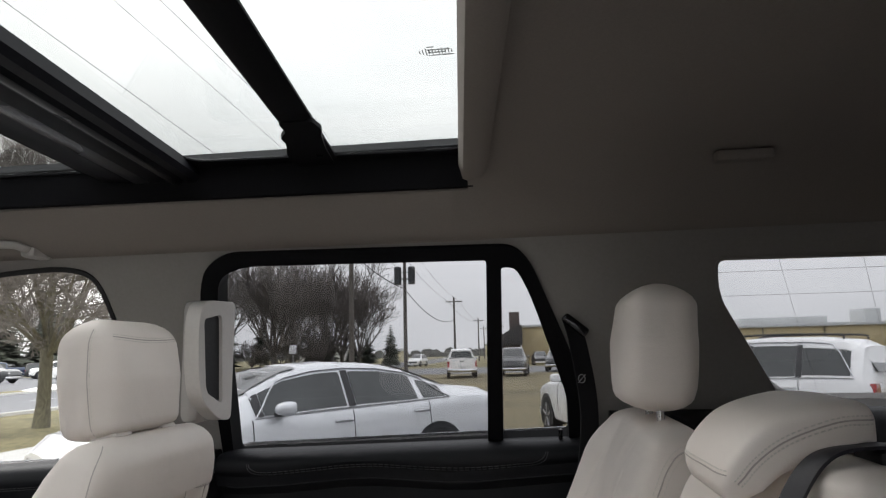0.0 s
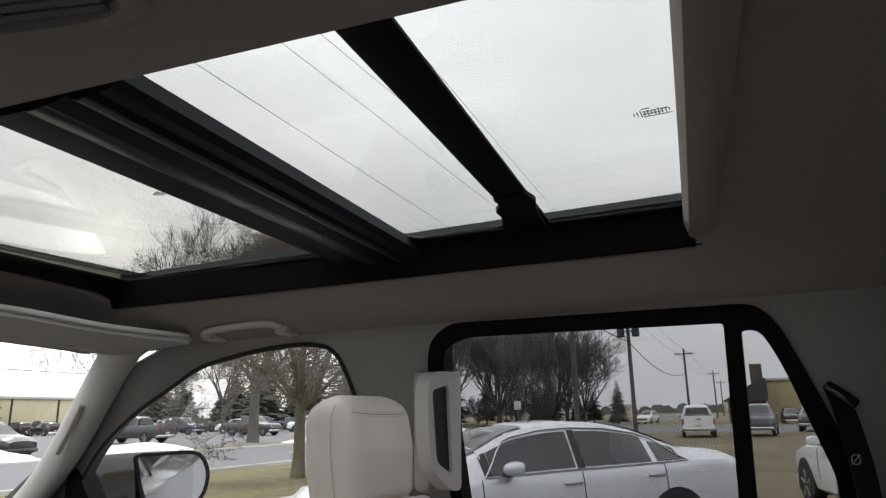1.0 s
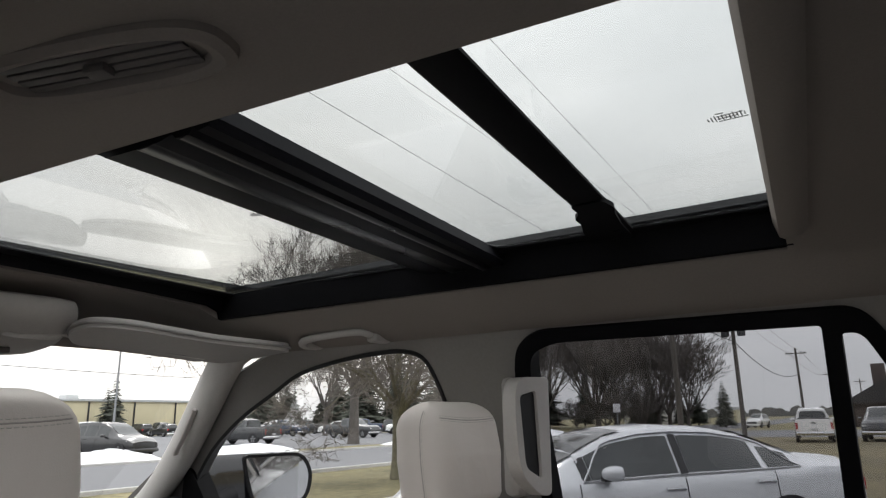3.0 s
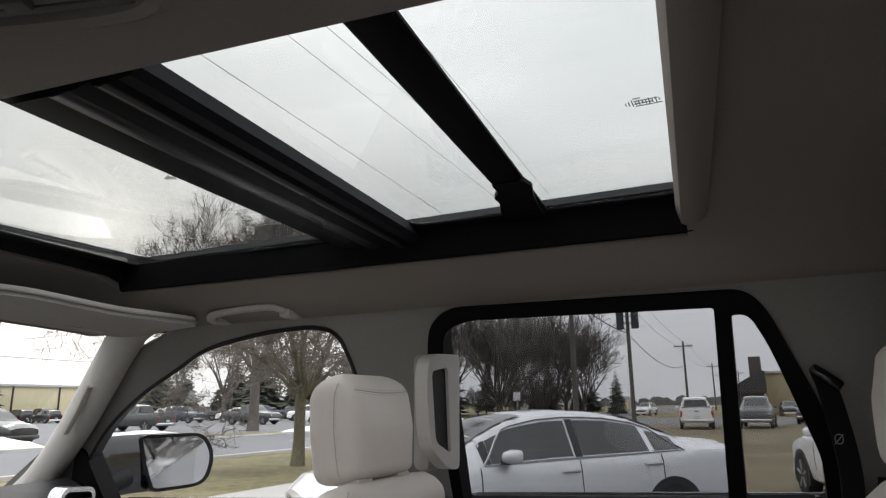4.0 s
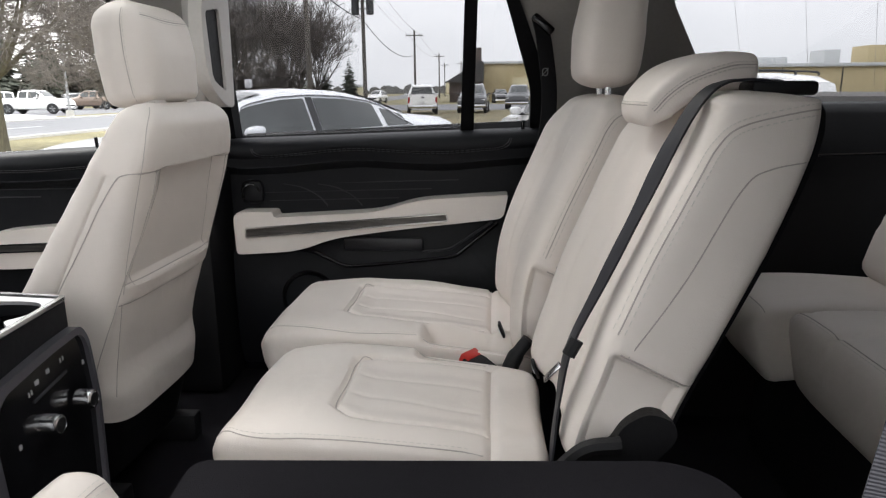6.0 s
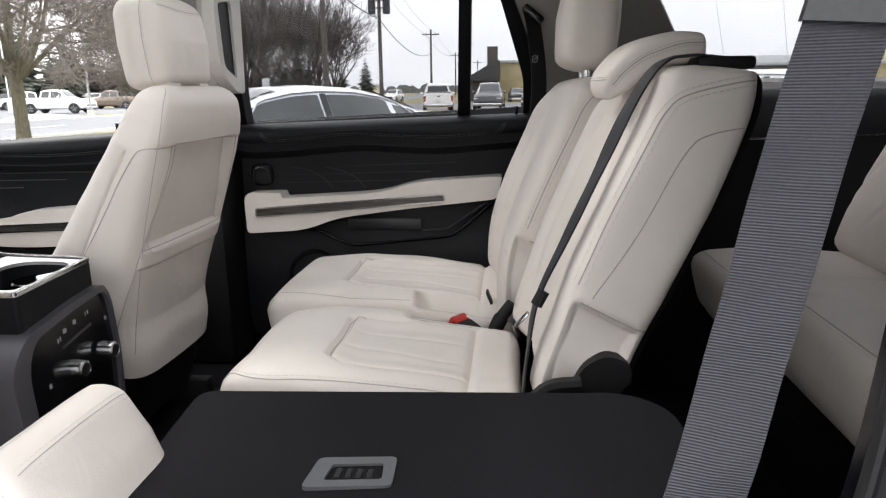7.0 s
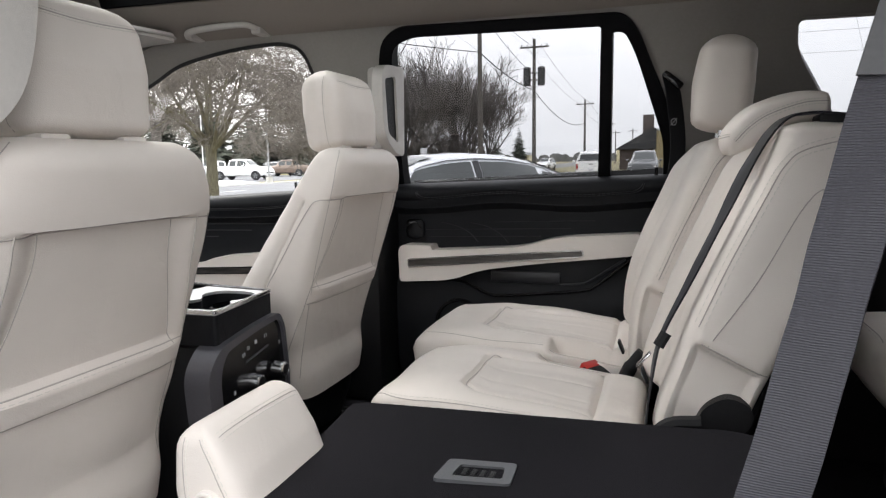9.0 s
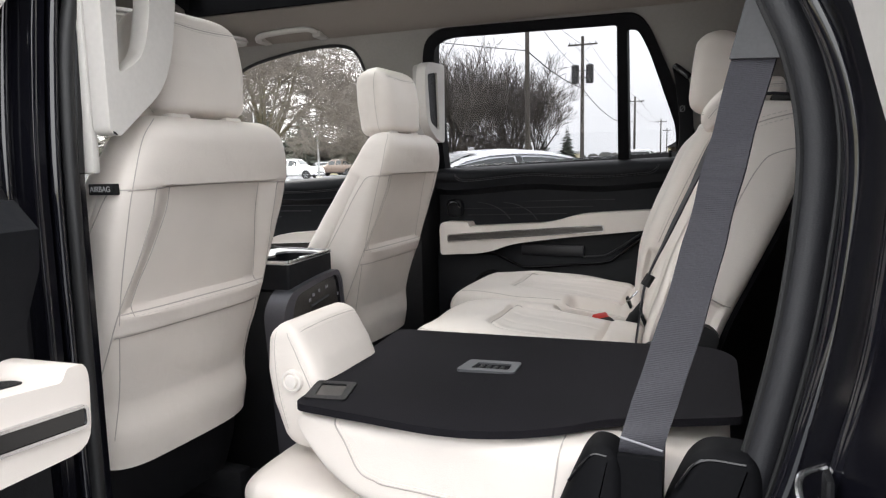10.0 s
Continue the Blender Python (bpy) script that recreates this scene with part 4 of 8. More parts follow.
# ---- front seats ----
def front_seat(yc, label, airbag_tag, lift=0.0):
    """A front seat seen from behind: back with pocket, skirt, headrest on two posts, cushion."""
    s = thing("front_seat", label, "car seat", "front seats", at=(-0.6, yc, 0.53))
    inner = [(0.122, 1.262), (0.124, 1.22), (0.138, 1.16), (0.160, 1.09), (0.170, 1.04)]
    outer_line = [(0.166, 1.262), (0.170, 1.20), (0.184, 1.12), (0.199, 1.04), (0.204, 0.90), (0.204, 0.79)]

    def sculpt(a, x, z, e):
        b = smooth_step(0.25, 0.8, -e)                       # the face towards the rear
        aa = np.abs(a)
        lo = np.interp(z, [q for p, q in reversed(inner)], [p for p, q in reversed(inner)])
        hi = np.interp(z, [q for p, q in reversed(outer_line)], [p for p, q in reversed(outer_line)])
        # the middle panel lies deeper, with a sloping scallop at each side
        d = -0.017 * b * smooth_step(hi + 0.002, lo - 0.002, aa) * smooth_step(1.263, 1.257, z) * smooth_step(1.036, 1.048, z)
        d = d + 0.0035 * b * smooth_step(1.258, 1.263, z)
        # the pocket's padded band, and the slack pocket under it
        d = d + b * smooth_step(0.203, 0.193, aa) * (0.002 * smooth_step(1.002, 1.008, z) * smooth_step(1.046, 1.040, z) - 0.004 * smooth_step(1.005, 1.0, z) * smooth_step(0.80, 0.86, z))
        d = d + b * 0.003 * np.sin(a * 15 + 1) * smooth_step(0.99, 0.9, z) * smooth_step(0.80, 0.9, z)
        flank = smooth_step(0.5, 0.1, np.abs(e))
        front_edge = [(-0.458, 1.250), (-0.52, 1.145), (-0.60, 1.00), (-0.66, 0.85)]
        d = d + flank * groove(x, z, front_edge, 0.003, 0.005)
        d = d + 0.0008 * np.sin(x * 40 + z * 30) * np.sin(z * 35 + a * 20)
        return d

    back = [(-0.664, 0.790, 0.208, 0.172), (-0.642, 0.845, 0.210, 0.157), (-0.612, 0.92, 0.214, 0.128), (-0.545, 1.06, 0.222, 0.098), (-0.485, 1.18, 0.225, 0.075), (-0.447, 1.26, 0.225, 0.060), (-0.425, 1.32, 0.207, 0.050), (-0.408, 1.378, 0.176, 0.036)]
    bk = part("backrest", cushion(back, yc, 5.0, 0.0045, sculpt, (0.018, 0.030), 340), HIDE, s, "cream leather backrest with a rear pocket")
    rear = (-1, 0, 0)
    seam(bk, [(-0.3, yc + a, 1.2605 - 0.004 * (a / 0.2) ** 2) for a in np.linspace(-0.212, 0.212, 9)], rear, 4, 0.0016)
    for sy in (-1, 1):
        seam(bk, [(-0.3, yc + sy * p, q - 0.002) for p, q in inner], rear, 5, 0.0009)
        seam(bk, [(-0.3, yc + sy * p, q - 0.002) for p, q in outer_line], rear, 5, 0.0012)
        way = (0, -sy, 0)
        far = yc + sy * 0.4
        seam(bk, [(-0.400, far, 1.257), (-0.420, far, 1.256), (-0.438, far, 1.246), (-0.472, far, 1.20), (-0.525, far, 1.115), (-0.575, far, 1.039), (-0.66, far, 0.90)], way, 6, 0.0014)
        corner = (-0.72, -sy * 0.69, 0)
        seam(bk, [(x, yc + sy * w, z) for x, w, z in ((-0.385, 0.165, 1.372), (-0.383, 0.195, 1.335), (-0.388, 0.216, 1.262), (-0.405, 0.217, 1.20), (-0.440, 0.215, 1.056), (-0.466, 0.208, 0.90), (-0.495, 0.20, 0.81))], corner, 6, 0.0010)
    for z, rows in ((1.044, (-0.006,)), (1.003, ())):
        seam(bk, [(-0.3, yc + a, z) for a in np.linspace(-0.197, 0.197, 7)], rear, 5, 0.0014, rows)
    # lower shell and slides
    part("lower_shell", cushion([(-0.69, 0.60, 0.20, 0.12), (-0.675, 0.70, 0.205, 0.14), (-0.66, 0.815, 0.20, 0.145)], yc, 5.0, 0.02, None, (0.02, 0.02), 60), BLACK, s)
    for sx in (-1, 1):
        part("slide_rail", box((-1.15, yc + sx * 0.17 - 0.02, 0.525), (-0.52, yc + sx * 0.17 + 0.02, 0.60), 0.006), BLACK, s)

    def seat_top(a, x, z, e):
        t = smooth_step(0.2, 0.8, e)
        return t * (groove(a, x, [(-0.15, -0.60), (-0.15, -1.02), (0.15, -1.02), (0.15, -0.60)], 0.005, 0.007) - 0.015 * smooth_step(0.15, 0.10, np.abs(a)))

    part("seat", cushion([(-1.16, 0.80, 0.23, 0.085), (-1.0, 0.80, 0.24, 0.10), (-0.8, 0.785, 0.235, 0.10), (-0.62, 0.77, 0.21, 0.10)], yc, 5.0, 0.012, seat_top, (0.06, 0.04), 110), HIDE, s)

    def head_sculpt(a, x, z, e):
        f = smooth_step(0.2, 0.7, -e)
        return f * (-0.004 * smooth_step(0.10, 0.02, np.abs(a))) - 0.003 * smooth_step(0.3, 0.05, np.abs(e)) * np.exp(-(((x + 0.475) / 0.012) ** 2)) + 0.0006 * np.sin(z * 40 + a * 33)

    hd = part("headrest", cushion([(x, z + lift, w, d) for x, z, w, d in ((-0.458, 1.382, 0.100, 0.050), (-0.461, 1.407, 0.112, 0.059), (-0.466, 1.48, 0.119, 0.064), (-0.472, 1.54, 0.116, 0.059), (-0.476, 1.584, 0.104, 0.044))], yc, 4.2, 0.005, head_sculpt, (0.016, 0.032), 150), HIDE, s, "cream leather headrest")
    seam(hd, [(-0.3, yc + a, 1.548 + lift + 0.004 * (a / 0.09) ** 2) for a in np.linspace(-0.098, 0.098, 7)], (-1, 0, 0), 5, 0.001, (-0.004, 0.004))
    for sy in (-1, 1):
        seam(hd, [(-0.446, yc + sy * 0.4, 1.395 + lift), (-0.452, yc + sy * 0.4, 1.45 + lift), (-0.456, yc + sy * 0.4, 1.52 + lift), (-0.455, yc + sy * 0.4, 1.565 + lift)], (0, -sy, 0), 6, 0.001, (-0.004,))
    for sy in (-0.07, 0.07):
        part("post", tube([(-0.440, yc + sy, 1.345), (-0.452, yc + sy, 1.40 + lift)], 0.0075, 10), CHROME, s, "chrome headrest post")
        part("post_collar", box((-0.462, yc + sy - 0.024, 1.362), (-0.414, yc + sy + 0.024, 1.386), 0.005), HIDE_PALE, s)
    if airbag_tag:
        tag = part("side_tag", box((-0.462, yc - 0.236, 1.250), (-0.410, yc - 0.222, 1.268), 0.0015), BLACK, s, "black woven tag with white letters")
        word = bpy.data.curves.new("tag_lettering", "FONT")
        word.body, word.size, word.align_x, word.align_y, word.extrude = "AIRBAG", 0.0125, "CENTER", "CENTER", 0.0002
        w = new("tag_lettering", word)
        w.data.materials.append(PRINT)
        w.matrix_world = Matrix.Translation((-0.436, yc - 0.2366, 1.259)) @ Matrix.Rotation(radians(90), 4, "X")
        w.parent = tag
        w.matrix_parent_inverse = tag.matrix_world.inverted()
    return s


front_seat(1.245, "cream leather front passenger seat with a headrest and rear pocket", False, -0.012)
front_seat(0.385, "cream leather driver seat with a headrest and rear pocket", True, -0.008)


# ---- pillar handles ----
HANDLE = material("handle_plastic", (0.58, 0.55, 0.52), rough=0.55, scale=120, vary=0.04, bump=0.25, bump_scale=1100)


def pillar_handle(mirror, xc, dy=0.0):
    """A grab loop standing inboard of the door pillar, with a dark slot."""
    fy = (lambda y: y) if not mirror else (lambda y: 2 * YC - y + dy)
    h = thing("pillar_handle", "cream looped grab handle on the door pillar", "grab handle", "pillar handles", at=(xc, fy(1.6), 1.5))
    base = 1.66 if not mirror else 1.563
    if mirror:
        outline = rounded([(1.563, 1.345), (1.546, 1.338), (1.452, 1.415), (1.428, 1.47), (1.412, 1.555), (1.402, 1.66), (1.430, 1.700), (1.563, 1.705)], [0.01, 0.01, 0.03, 0.03, 0.04, 0.04, 0.03, 0.02])
        hole = rounded([(1.538, 1.433), (1.488, 1.462), (1.470, 1.53), (1.462, 1.655), (1.530, 1.660)], [0.012, 0.03, 0.03, 0.02, 0.015])
    else:
        outline = rounded([(base, 1.360), (1.60, 1.364), (1.515, 1.412), (1.495, 1.47), (1.490, 1.588), (1.515, 1.630), (base + 0.01, 1.636)], [0.02, 0.03, 0.03, 0.04, 0.04, 0.04, 0.02])
        hole = rounded([(1.612, 1.400), (1.532, 1.430), (1.514, 1.588), (1.600, 1.602)], [0.015, 0.02, 0.015, 0.015])
    body = part("loop", plate(outline, [hole], lambda u, v, d: (xc - 0.016 + d, fy(u), v), 0.034), HANDLE, h)
    bev = body.modifiers.new("soft_edges", "BEVEL")
    bev.width, bev.segments, bev.angle_limit = 0.013, 4, radians(50)
    if not mirror:
        part("slot_back", plate(rounded([(1.655, 1.37), (1.52, 1.43), (1.505, 1.62), (1.66, 1.63)], 0.02), [], lambda u, v, d: (xc + 0.004 + d, fy(u), v), 0.006), BLACK, h, "dark slot behind the grip")
    if mirror:
        part("mount", box((xc - 0.06, 0.112, 1.284), (xc - 0.018, 0.126, 1.70), 0.005), TRIM_LIT, h)
    else:
        part("mount", box((xc - 0.085, 1.60, 1.355), (xc - 0.035, base + 0.04, 1.64), 0.02), TRIM, h)
    return h


pillar_handle(False, -0.470)
pillar_handle(True, -0.385, -0.012)


# ---- second row ----
def row2_back_sculpt(a, x, z, e, half=0.19):
    f = smooth_step(0.2, 0.75, e)                        # the face towards the front
    wing = 0.034 * smooth_step(half * 0.42, half * 0.86, a) * smooth_step(0.84, 0.92, z) * smooth_step(1.42, 1.30, z)
    d = f * (groove(a, z, [(-0.118, 0.93), (-0.124, 1.20), (-0.118, 1.30)], 0.0022, 0.010) + groove(a, z, [(0.118, 0.93), (0.124, 1.20), (0.118, 1.30)], 0.0022, 0.010))
    d = d - f * 0.012 * smooth_step(0.135, 0.06, np.abs(a)) * smooth_step(1.33, 1.2, z)
    d = d + 0.0007 * np.sin(z * 37 + a * 21) * np.sin(a * 40)
    d = d + f * wing
    flank = smooth_step(0.6, 0.2, np.abs(e))
    # a pad wraps the upper flank and ends in a thick lower hem; the skirt under it is slack
    skirt = smooth_step(1.072, 1.060, z + (x - 0.36) * 0.50)
    d = d - flank * 0.013 * skirt
    d = d + flank * 0.004 * skirt * np.sin(z * 55 + x * 30)
    d = d + 0.003 * flank * np.exp(-(((z + (x - 0.36) * 0.50 - 1.082) / 0.009) ** 2))
    return d


MID_BACK = [(0.395, 0.86, 0.180, 0.070), (0.405, 0.92, 0.184, 0.072), (0.428, 0.99, 0.188, 0.073), (0.458, 1.07, 0.190, 0.078), (0.518, 1.21, 0.190, 0.079), (0.566, 1.335, 0.188, 0.073), (0.572, 1.392, 0.184, 0.068)]
OUT_BACK = [(0.345, 0.86, 0.206, 0.070), (0.340, 0.92, 0.210, 0.072), (0.350, 1.02, 0.212, 0.073), (0.386, 1.13, 0.212, 0.071), (0.440, 1.27, 0.212, 0.064), (0.470, 1.352, 0.200, 0.054), (0.480, 1.384, 0.184, 0.042)]


def row2_cushion_sculpt(a, x, z, e, notch=0, xi=-0.005):
    """The cushion's inset panel from xi rearward, its flutes, the rear crease and the low corner by the buckle."""
    t = smooth_step(0.15, 0.75, e)
    d = t * groove(a, x, [(-0.125, 0.22), (-0.118, xi + 0.03), (-0.095, xi), (0.095, xi), (0.118, xi + 0.03), (0.125, 0.22)], 0.008, 0.007)
    for k in (-0.038, 0.038):
        d = d + t * groove(a, x, [(k, xi + 0.02), (k * 1.1, 0.21)], 0.0016, 0.009)
    d = d - t * 0.012 * smooth_step(0.135, 0.07, np.abs(a)) * smooth_step(xi - 0.01, xi + 0.05, x)
    d = d + t * groove(a, x, [(-0.3, 0.232), (0.3, 0.232)], 0.007, 0.010)
    # the corner beside the buckle is cut low
    d = d - t * 0.060 * smooth_step(0.08, 0.13, x) * smooth_step(0.125, 0.150, notch * a)
    return d + 0.0010 * np.sin(x * 34 + a * 30) + t * 0.0015 * np.sin(x * 19 - a * 27)


ROW2_SEAT = [(-0.212, 0.848, 0.192, 0.050), (-0.175, 0.852, 0.203, 0.064), (-0.06, 0.856, 0.210, 0.070), (0.10, 0.848, 0.210, 0.066), (0.24, 0.835, 0.206, 0.060), (0.32, 0.826, 0.20, 0.056)]


def second_row_seat(yc, label, high_headrest, back_path, dx, hw, yb):
    hs_w = 0.93 if not high_headrest else 1.02
    front = -0.192 if not high_headrest else -0.268
    xi = -0.012 if not high_headrest else -0.090
    s = thing("second_row_seat", label, "car seat", "second row seats", at=(0.15, yc, 0.53))
    bk = part("backrest", cushion(back_path, yb, 6.0, 0.0045, lambda a, x, z, e: row2_back_sculpt(a, x - dx, z, e, hw), (0.03, 0.03 if high_headrest else 0.014), 320), HIDE, s)
    st = part("seat", cushion([(x + (front + 0.212) * float(smooth_step(0.1, -0.2, np.array(x))), z, w * hs_w, d) for x, z, w, d in ROW2_SEAT], yc, 6.5, 0.005, lambda a, x, z, e: row2_cushion_sculpt(a, x, z, e, -1 if high_headrest else 1, xi), (0.045, 0.03), 300), HIDE, s)
    k = hs_w
    down = (0, 0, -1)
    seam(st, [(x, yc + a, 1.2) for a, x in ((-0.125, 0.215), (-0.122, 0.10), (-0.117, xi + 0.032), (-0.095, xi + 0.001), (0.0, xi), (0.095, xi + 0.001), (0.117, xi + 0.032), (0.122, 0.10), (0.125, 0.215))], down, 6, 0.0012)
    for sy in (-1, 1):
        seam(st, [(front + 0.012, yc + sy * 0.165 * k, 1.2), (-0.12, yc + sy * 0.194 * k, 1.2), (0.0, yc + sy * 0.198 * k, 1.2), (0.22, yc + sy * 0.194 * k, 1.2)], down, 8, 0.0012, (0.006,))
    part("seat_base", box((-0.12, yc - 0.17, 0.56), (0.30, yc + 0.17, 0.83), 0.03), BLACK, s)
    for k in (-1, 1):
        part("leg", box((-0.10, yc + k * 0.14 - 0.02, 0.525), (0.34, yc + k * 0.14 + 0.02, 0.58), 0.008), BLACK, s)
    part("back_shell", cushion([(x + d * 0.95, z - 0.012, w * 0.84, 0.012) for x, z, w, d in back_path], yb, 6.0, 0.02, None, (0.02, 0.02), 60), CARPET, s, "black carpeted seat rear")
    for sy in (-1,):
        way, far = (0, -sy, 0), yb + sy * 0.5
        seam(bk, [(x + dx, far, z) for x, z in ((0.648, 1.371), (0.60, 1.366), (0.535, 1.350), (0.510, 1.328), (0.488, 1.285), (0.440, 1.18), (0.398, 1.078))], way, 8, 0.0012, (-0.007, 0.007))
        seam(bk, [(x + dx, far, z) for x, z in ((0.66, 1.31), (0.575, 1.298), (0.537, 1.268), (0.48, 1.155), (0.412, 1.048))], way, 8, 0.0011)
        seam(bk, [(x + dx, far, z) for x, z in ((0.402, 1.052), (0.45, 1.028), (0.53, 0.988))], way, 8, 0.0014, (-0.006,))
    if high_headrest:
        def hs(a, x, z, e):
            return groove(x, z, [(0.40, 1.585), (0.56, 1.60)], 0.002, 0.005) + 0.001 * np.sin(z * 50 + a * 30)
        part("headrest", cushion([(0.452, 1.398, 0.092, 0.054), (0.455, 1.44, 0.106, 0.062), (0.461, 1.51, 0.113, 0.064), (0.467, 1.572, 0.110, 0.059), (0.470, 1.606, 0.100, 0.047)], yb - 0.045, 4.2, 0.006, hs, (0.025, 0.03), 130), HIDE, s, "raised cream leather headrest")
        for sy in (-0.055, 0.055):
            part("post", tube([(0.458, yb - 0.045 + sy, 1.35), (0.456, yb - 0.045 + sy, 1.43)], 0.0065, 10), CHROME, s)
        part("headrest_shell", box((0.500, yb - 0.118, 1.440), (0.519, yb + 0.028, 1.585), 0.008), TRIM_SHADED, s, "grey rear shell of the headrest")
    else:
        def hs2(a, x, z, e):
            return groove(a, x, [(-0.12, 0.425), (0.12, 0.425)], 0.002, 0.005) + 0.001 * np.sin(a * 40)
        hd = part("headrest", cushion([(0.444, 1.345, 0.088, 0.018), (0.457, 1.371, 0.094, 0.026), (0.490, 1.401, 0.097, 0.030), (0.540, 1.416, 0.095, 0.030), (0.588, 1.416, 0.090, 0.027)], yb, 4.5, 0.006, hs2, (0.03, 0.012), 130), HIDE, s, "lowered cream leather headrest")
        seam(hd, [(0.449, 0.5, 1.366), (0.468, 0.5, 1.388), (0.497, 0.5, 1.408), (0.545, 0.5, 1.424), (0.580, 0.5, 1.426)], (0, 1, 0), 8, 0.0009, (-0.004, 0.004))
        seam(hd, [(0.2, yb + a, 1.374) for a in np.linspace(-0.088, 0.088, 8)], (1, 0, 0), 4, 0.0009, (-0.004,))
    return s


outer = second_row_seat(1.378, "cream leather second row window seat with a raised headrest", True, OUT_BACK, -0.064, 0.212, 1.360)
middle = second_row_seat(0.918, "cream leather second row middle seat with a lowered headrest", False, MID_BACK, 0.0, 0.190, 0.912)

# child seat anchor tags, buckle and belt fittings of the two upright seats
for (x, y, z) in ((0.252, 1.243, 0.898), (0.312, 1.040, 0.896)):
    t = thing("anchor_tag", "small black anchor tag with a white mark between the cushions", "tag", "anchor tags", at=(x, y, z))
    m = Matrix.Translation((x, y, z)) @ Matrix.Rotation(radians(-22), 4, "Y")
    part("label", box((-0.003, -0.014, -0.016), (0.003, 0.014, 0.016), 0.002, m), BLACK, t)
    part("mark", tube([m @ Vector((-0.0042, 0.007 * math.cos(a), 0.008 * math.sin(a))) for a in np.linspace(0, 5.5, 12)], 0.0012, 4), PRINT, t)

buckle = thing("seat_belt_buckle", "black seat belt buckle with a red release button", "seat belt buckle", at=(0.19, 1.09, 0.90))
m = Matrix.Translation((0.212, 1.143, 0.852)) @ Matrix.Rotation(radians(-35), 4, "Z") @ Matrix.Rotation(radians(24), 4, "Y")
part("body", box((-0.036, -0.026, -0.011), (0.036, 0.026, 0.011), 0.006, m), BLACK, buckle)
part("button", box((-0.044, -0.024, -0.006), (-0.022, 0.024, 0.0125), 0.003, m), RED, buckle, "red release button")
part("strap", tube(curve_pts([m @ Vector((0.033, 0, 0)), (0.262, 1.11, 0.836), (0.30, 1.10, 0.835)], 5), 0.013, 8, True, 0.3), BLACK, buckle)
hold = thing("seat_hinge_cover", "black curved plastic hinge cover between the seats", "hinge cover", at=(0.285, 1.045, 0.90))
part("cover", tube(curve_pts([(0.245, 1.128, 0.825), (0.262, 1.130, 0.846), (0.280, 1.132, 0.885), (0.304, 1.134, 0.918)], 6), [0.012] * 2 + [0.016] * 11 + [0.013] * 6, 10), BLACK, hold)
side_hinge = thing("seat_hinge_cover", "black plastic recliner cover on the middle seat's flank", "hinge cover", at=(0.42, 0.60, 0.93))
part("arm", plate(rounded([(0.34, 0.885), (0.375, 0.915), (0.415, 0.928), (0.43, 0.965), (0.465, 0.985), (0.50, 0.972), (0.505, 0.945), (0.465, 0.90), (0.43, 0.86), (0.345, 0.86)], 0.016), [], lambda u, v, d: (u - 0.022, 0.715 + d, v - 0.012), 0.03), BLACK, side_hinge)
part("lever", tube(curve_pts([(0.322, 0.710, 0.885), (0.358, 0.706, 0.922), (0.405, 0.706, 0.930)], 5), 0.012, 8), BLACK, side_hinge)
outer_latch = thing("seat_latch", "small black belt latch beside the outer seat", "latch", at=(0.21, 1.55, 0.85))
part("body", box((0.185, 1.52, 0.83), (0.245, 1.57, 0.872), 0.014), BLACK, outer_latch)
part("button", tube([(0.226, 1.55, 0.868), (0.225, 1.552, 0.889)], 0.006, 8), CHROME, outer_latch)


# ---- folded seat behind the driver ----
fold = thing("folded_seat", "second row seat folded flat with black carpet on its back", "car seat", "second row seats", at=(0.15, 0.40, 0.53))
FOLD_TOP = rounded([(-0.100, 0.160), (0.06, 0.150), (0.145, 0.148), (0.228, 0.168), (0.294, 0.203), (0.345, 0.248), (0.44, 0.252), (0.510, 0.278), (0.508, 0.58), (0.44, 0.632), (-0.145, 0.615)], [0.02, 0.05, 0.05, 0.08, 0.06, 0.03, 0.04, 0.012, 0.05, 0.04, 0.03], 6)


def fold_top(u, v):
    """The folded back's upper surface: nearly level, drooping at its outer edge."""
    return 0.944 - 0.004 * float(smooth_step(0.30, 0.16, np.array(v))) * math.exp(-(((u - 0.17) / 0.14) ** 2)) + 0.012 * float(smooth_step(0.3, 0.5, np.array(u)))


slab = part("carpet_back", plate(FOLD_TOP, [], lambda u, v, d: (u, v, fold_top(u, v) - d), 0.011), CARPET, fold, "black carpeted back of the folded seat")
bev = slab.modifiers.new("soft_edges", "BEVEL")
bev.width, bev.segments, bev.angle_limit = 0.004, 3, radians(50)


def fold_sculpt(a, x, z, e):
    return 0.0012 * np.sin(x * 30 + a * 20)


fb = part("backrest", cushion([(-0.108, 0.917, 0.205, 0.010), (-0.085, 0.905, 0.213, 0.024), (-0.045, 0.885, 0.217, 0.044), (0.0, 0.868, 0.218, 0.060), (0.06, 0.858, 0.218, 0.069), (0.30, 0.856, 0.205, 0.071), (0.50, 0.858, 0.17, 0.066)], 0.383, 9.0, 0.008, fold_sculpt, (0.010, 0.03), 220), HIDE, fold, "cream leather backrest lying face down")
seam(fb, [(-0.040, 0.0, 0.924), (-0.018, 0.0, 0.895), (0.004, 0.0, 0.854), (0.030, 0.0, 0.842), (0.06, 0.0, 0.837), (0.25, 0.0, 0.826), (0.44, 0.0, 0.826)], (0, 1, 0), 8, 0.0015, (0.006,))
seam(fb, [(0.292, 0.0, 0.925), (0.288, 0.0, 0.89), (0.280, 0.0, 0.83)], (0, 1, 0), 6, 0.0015)
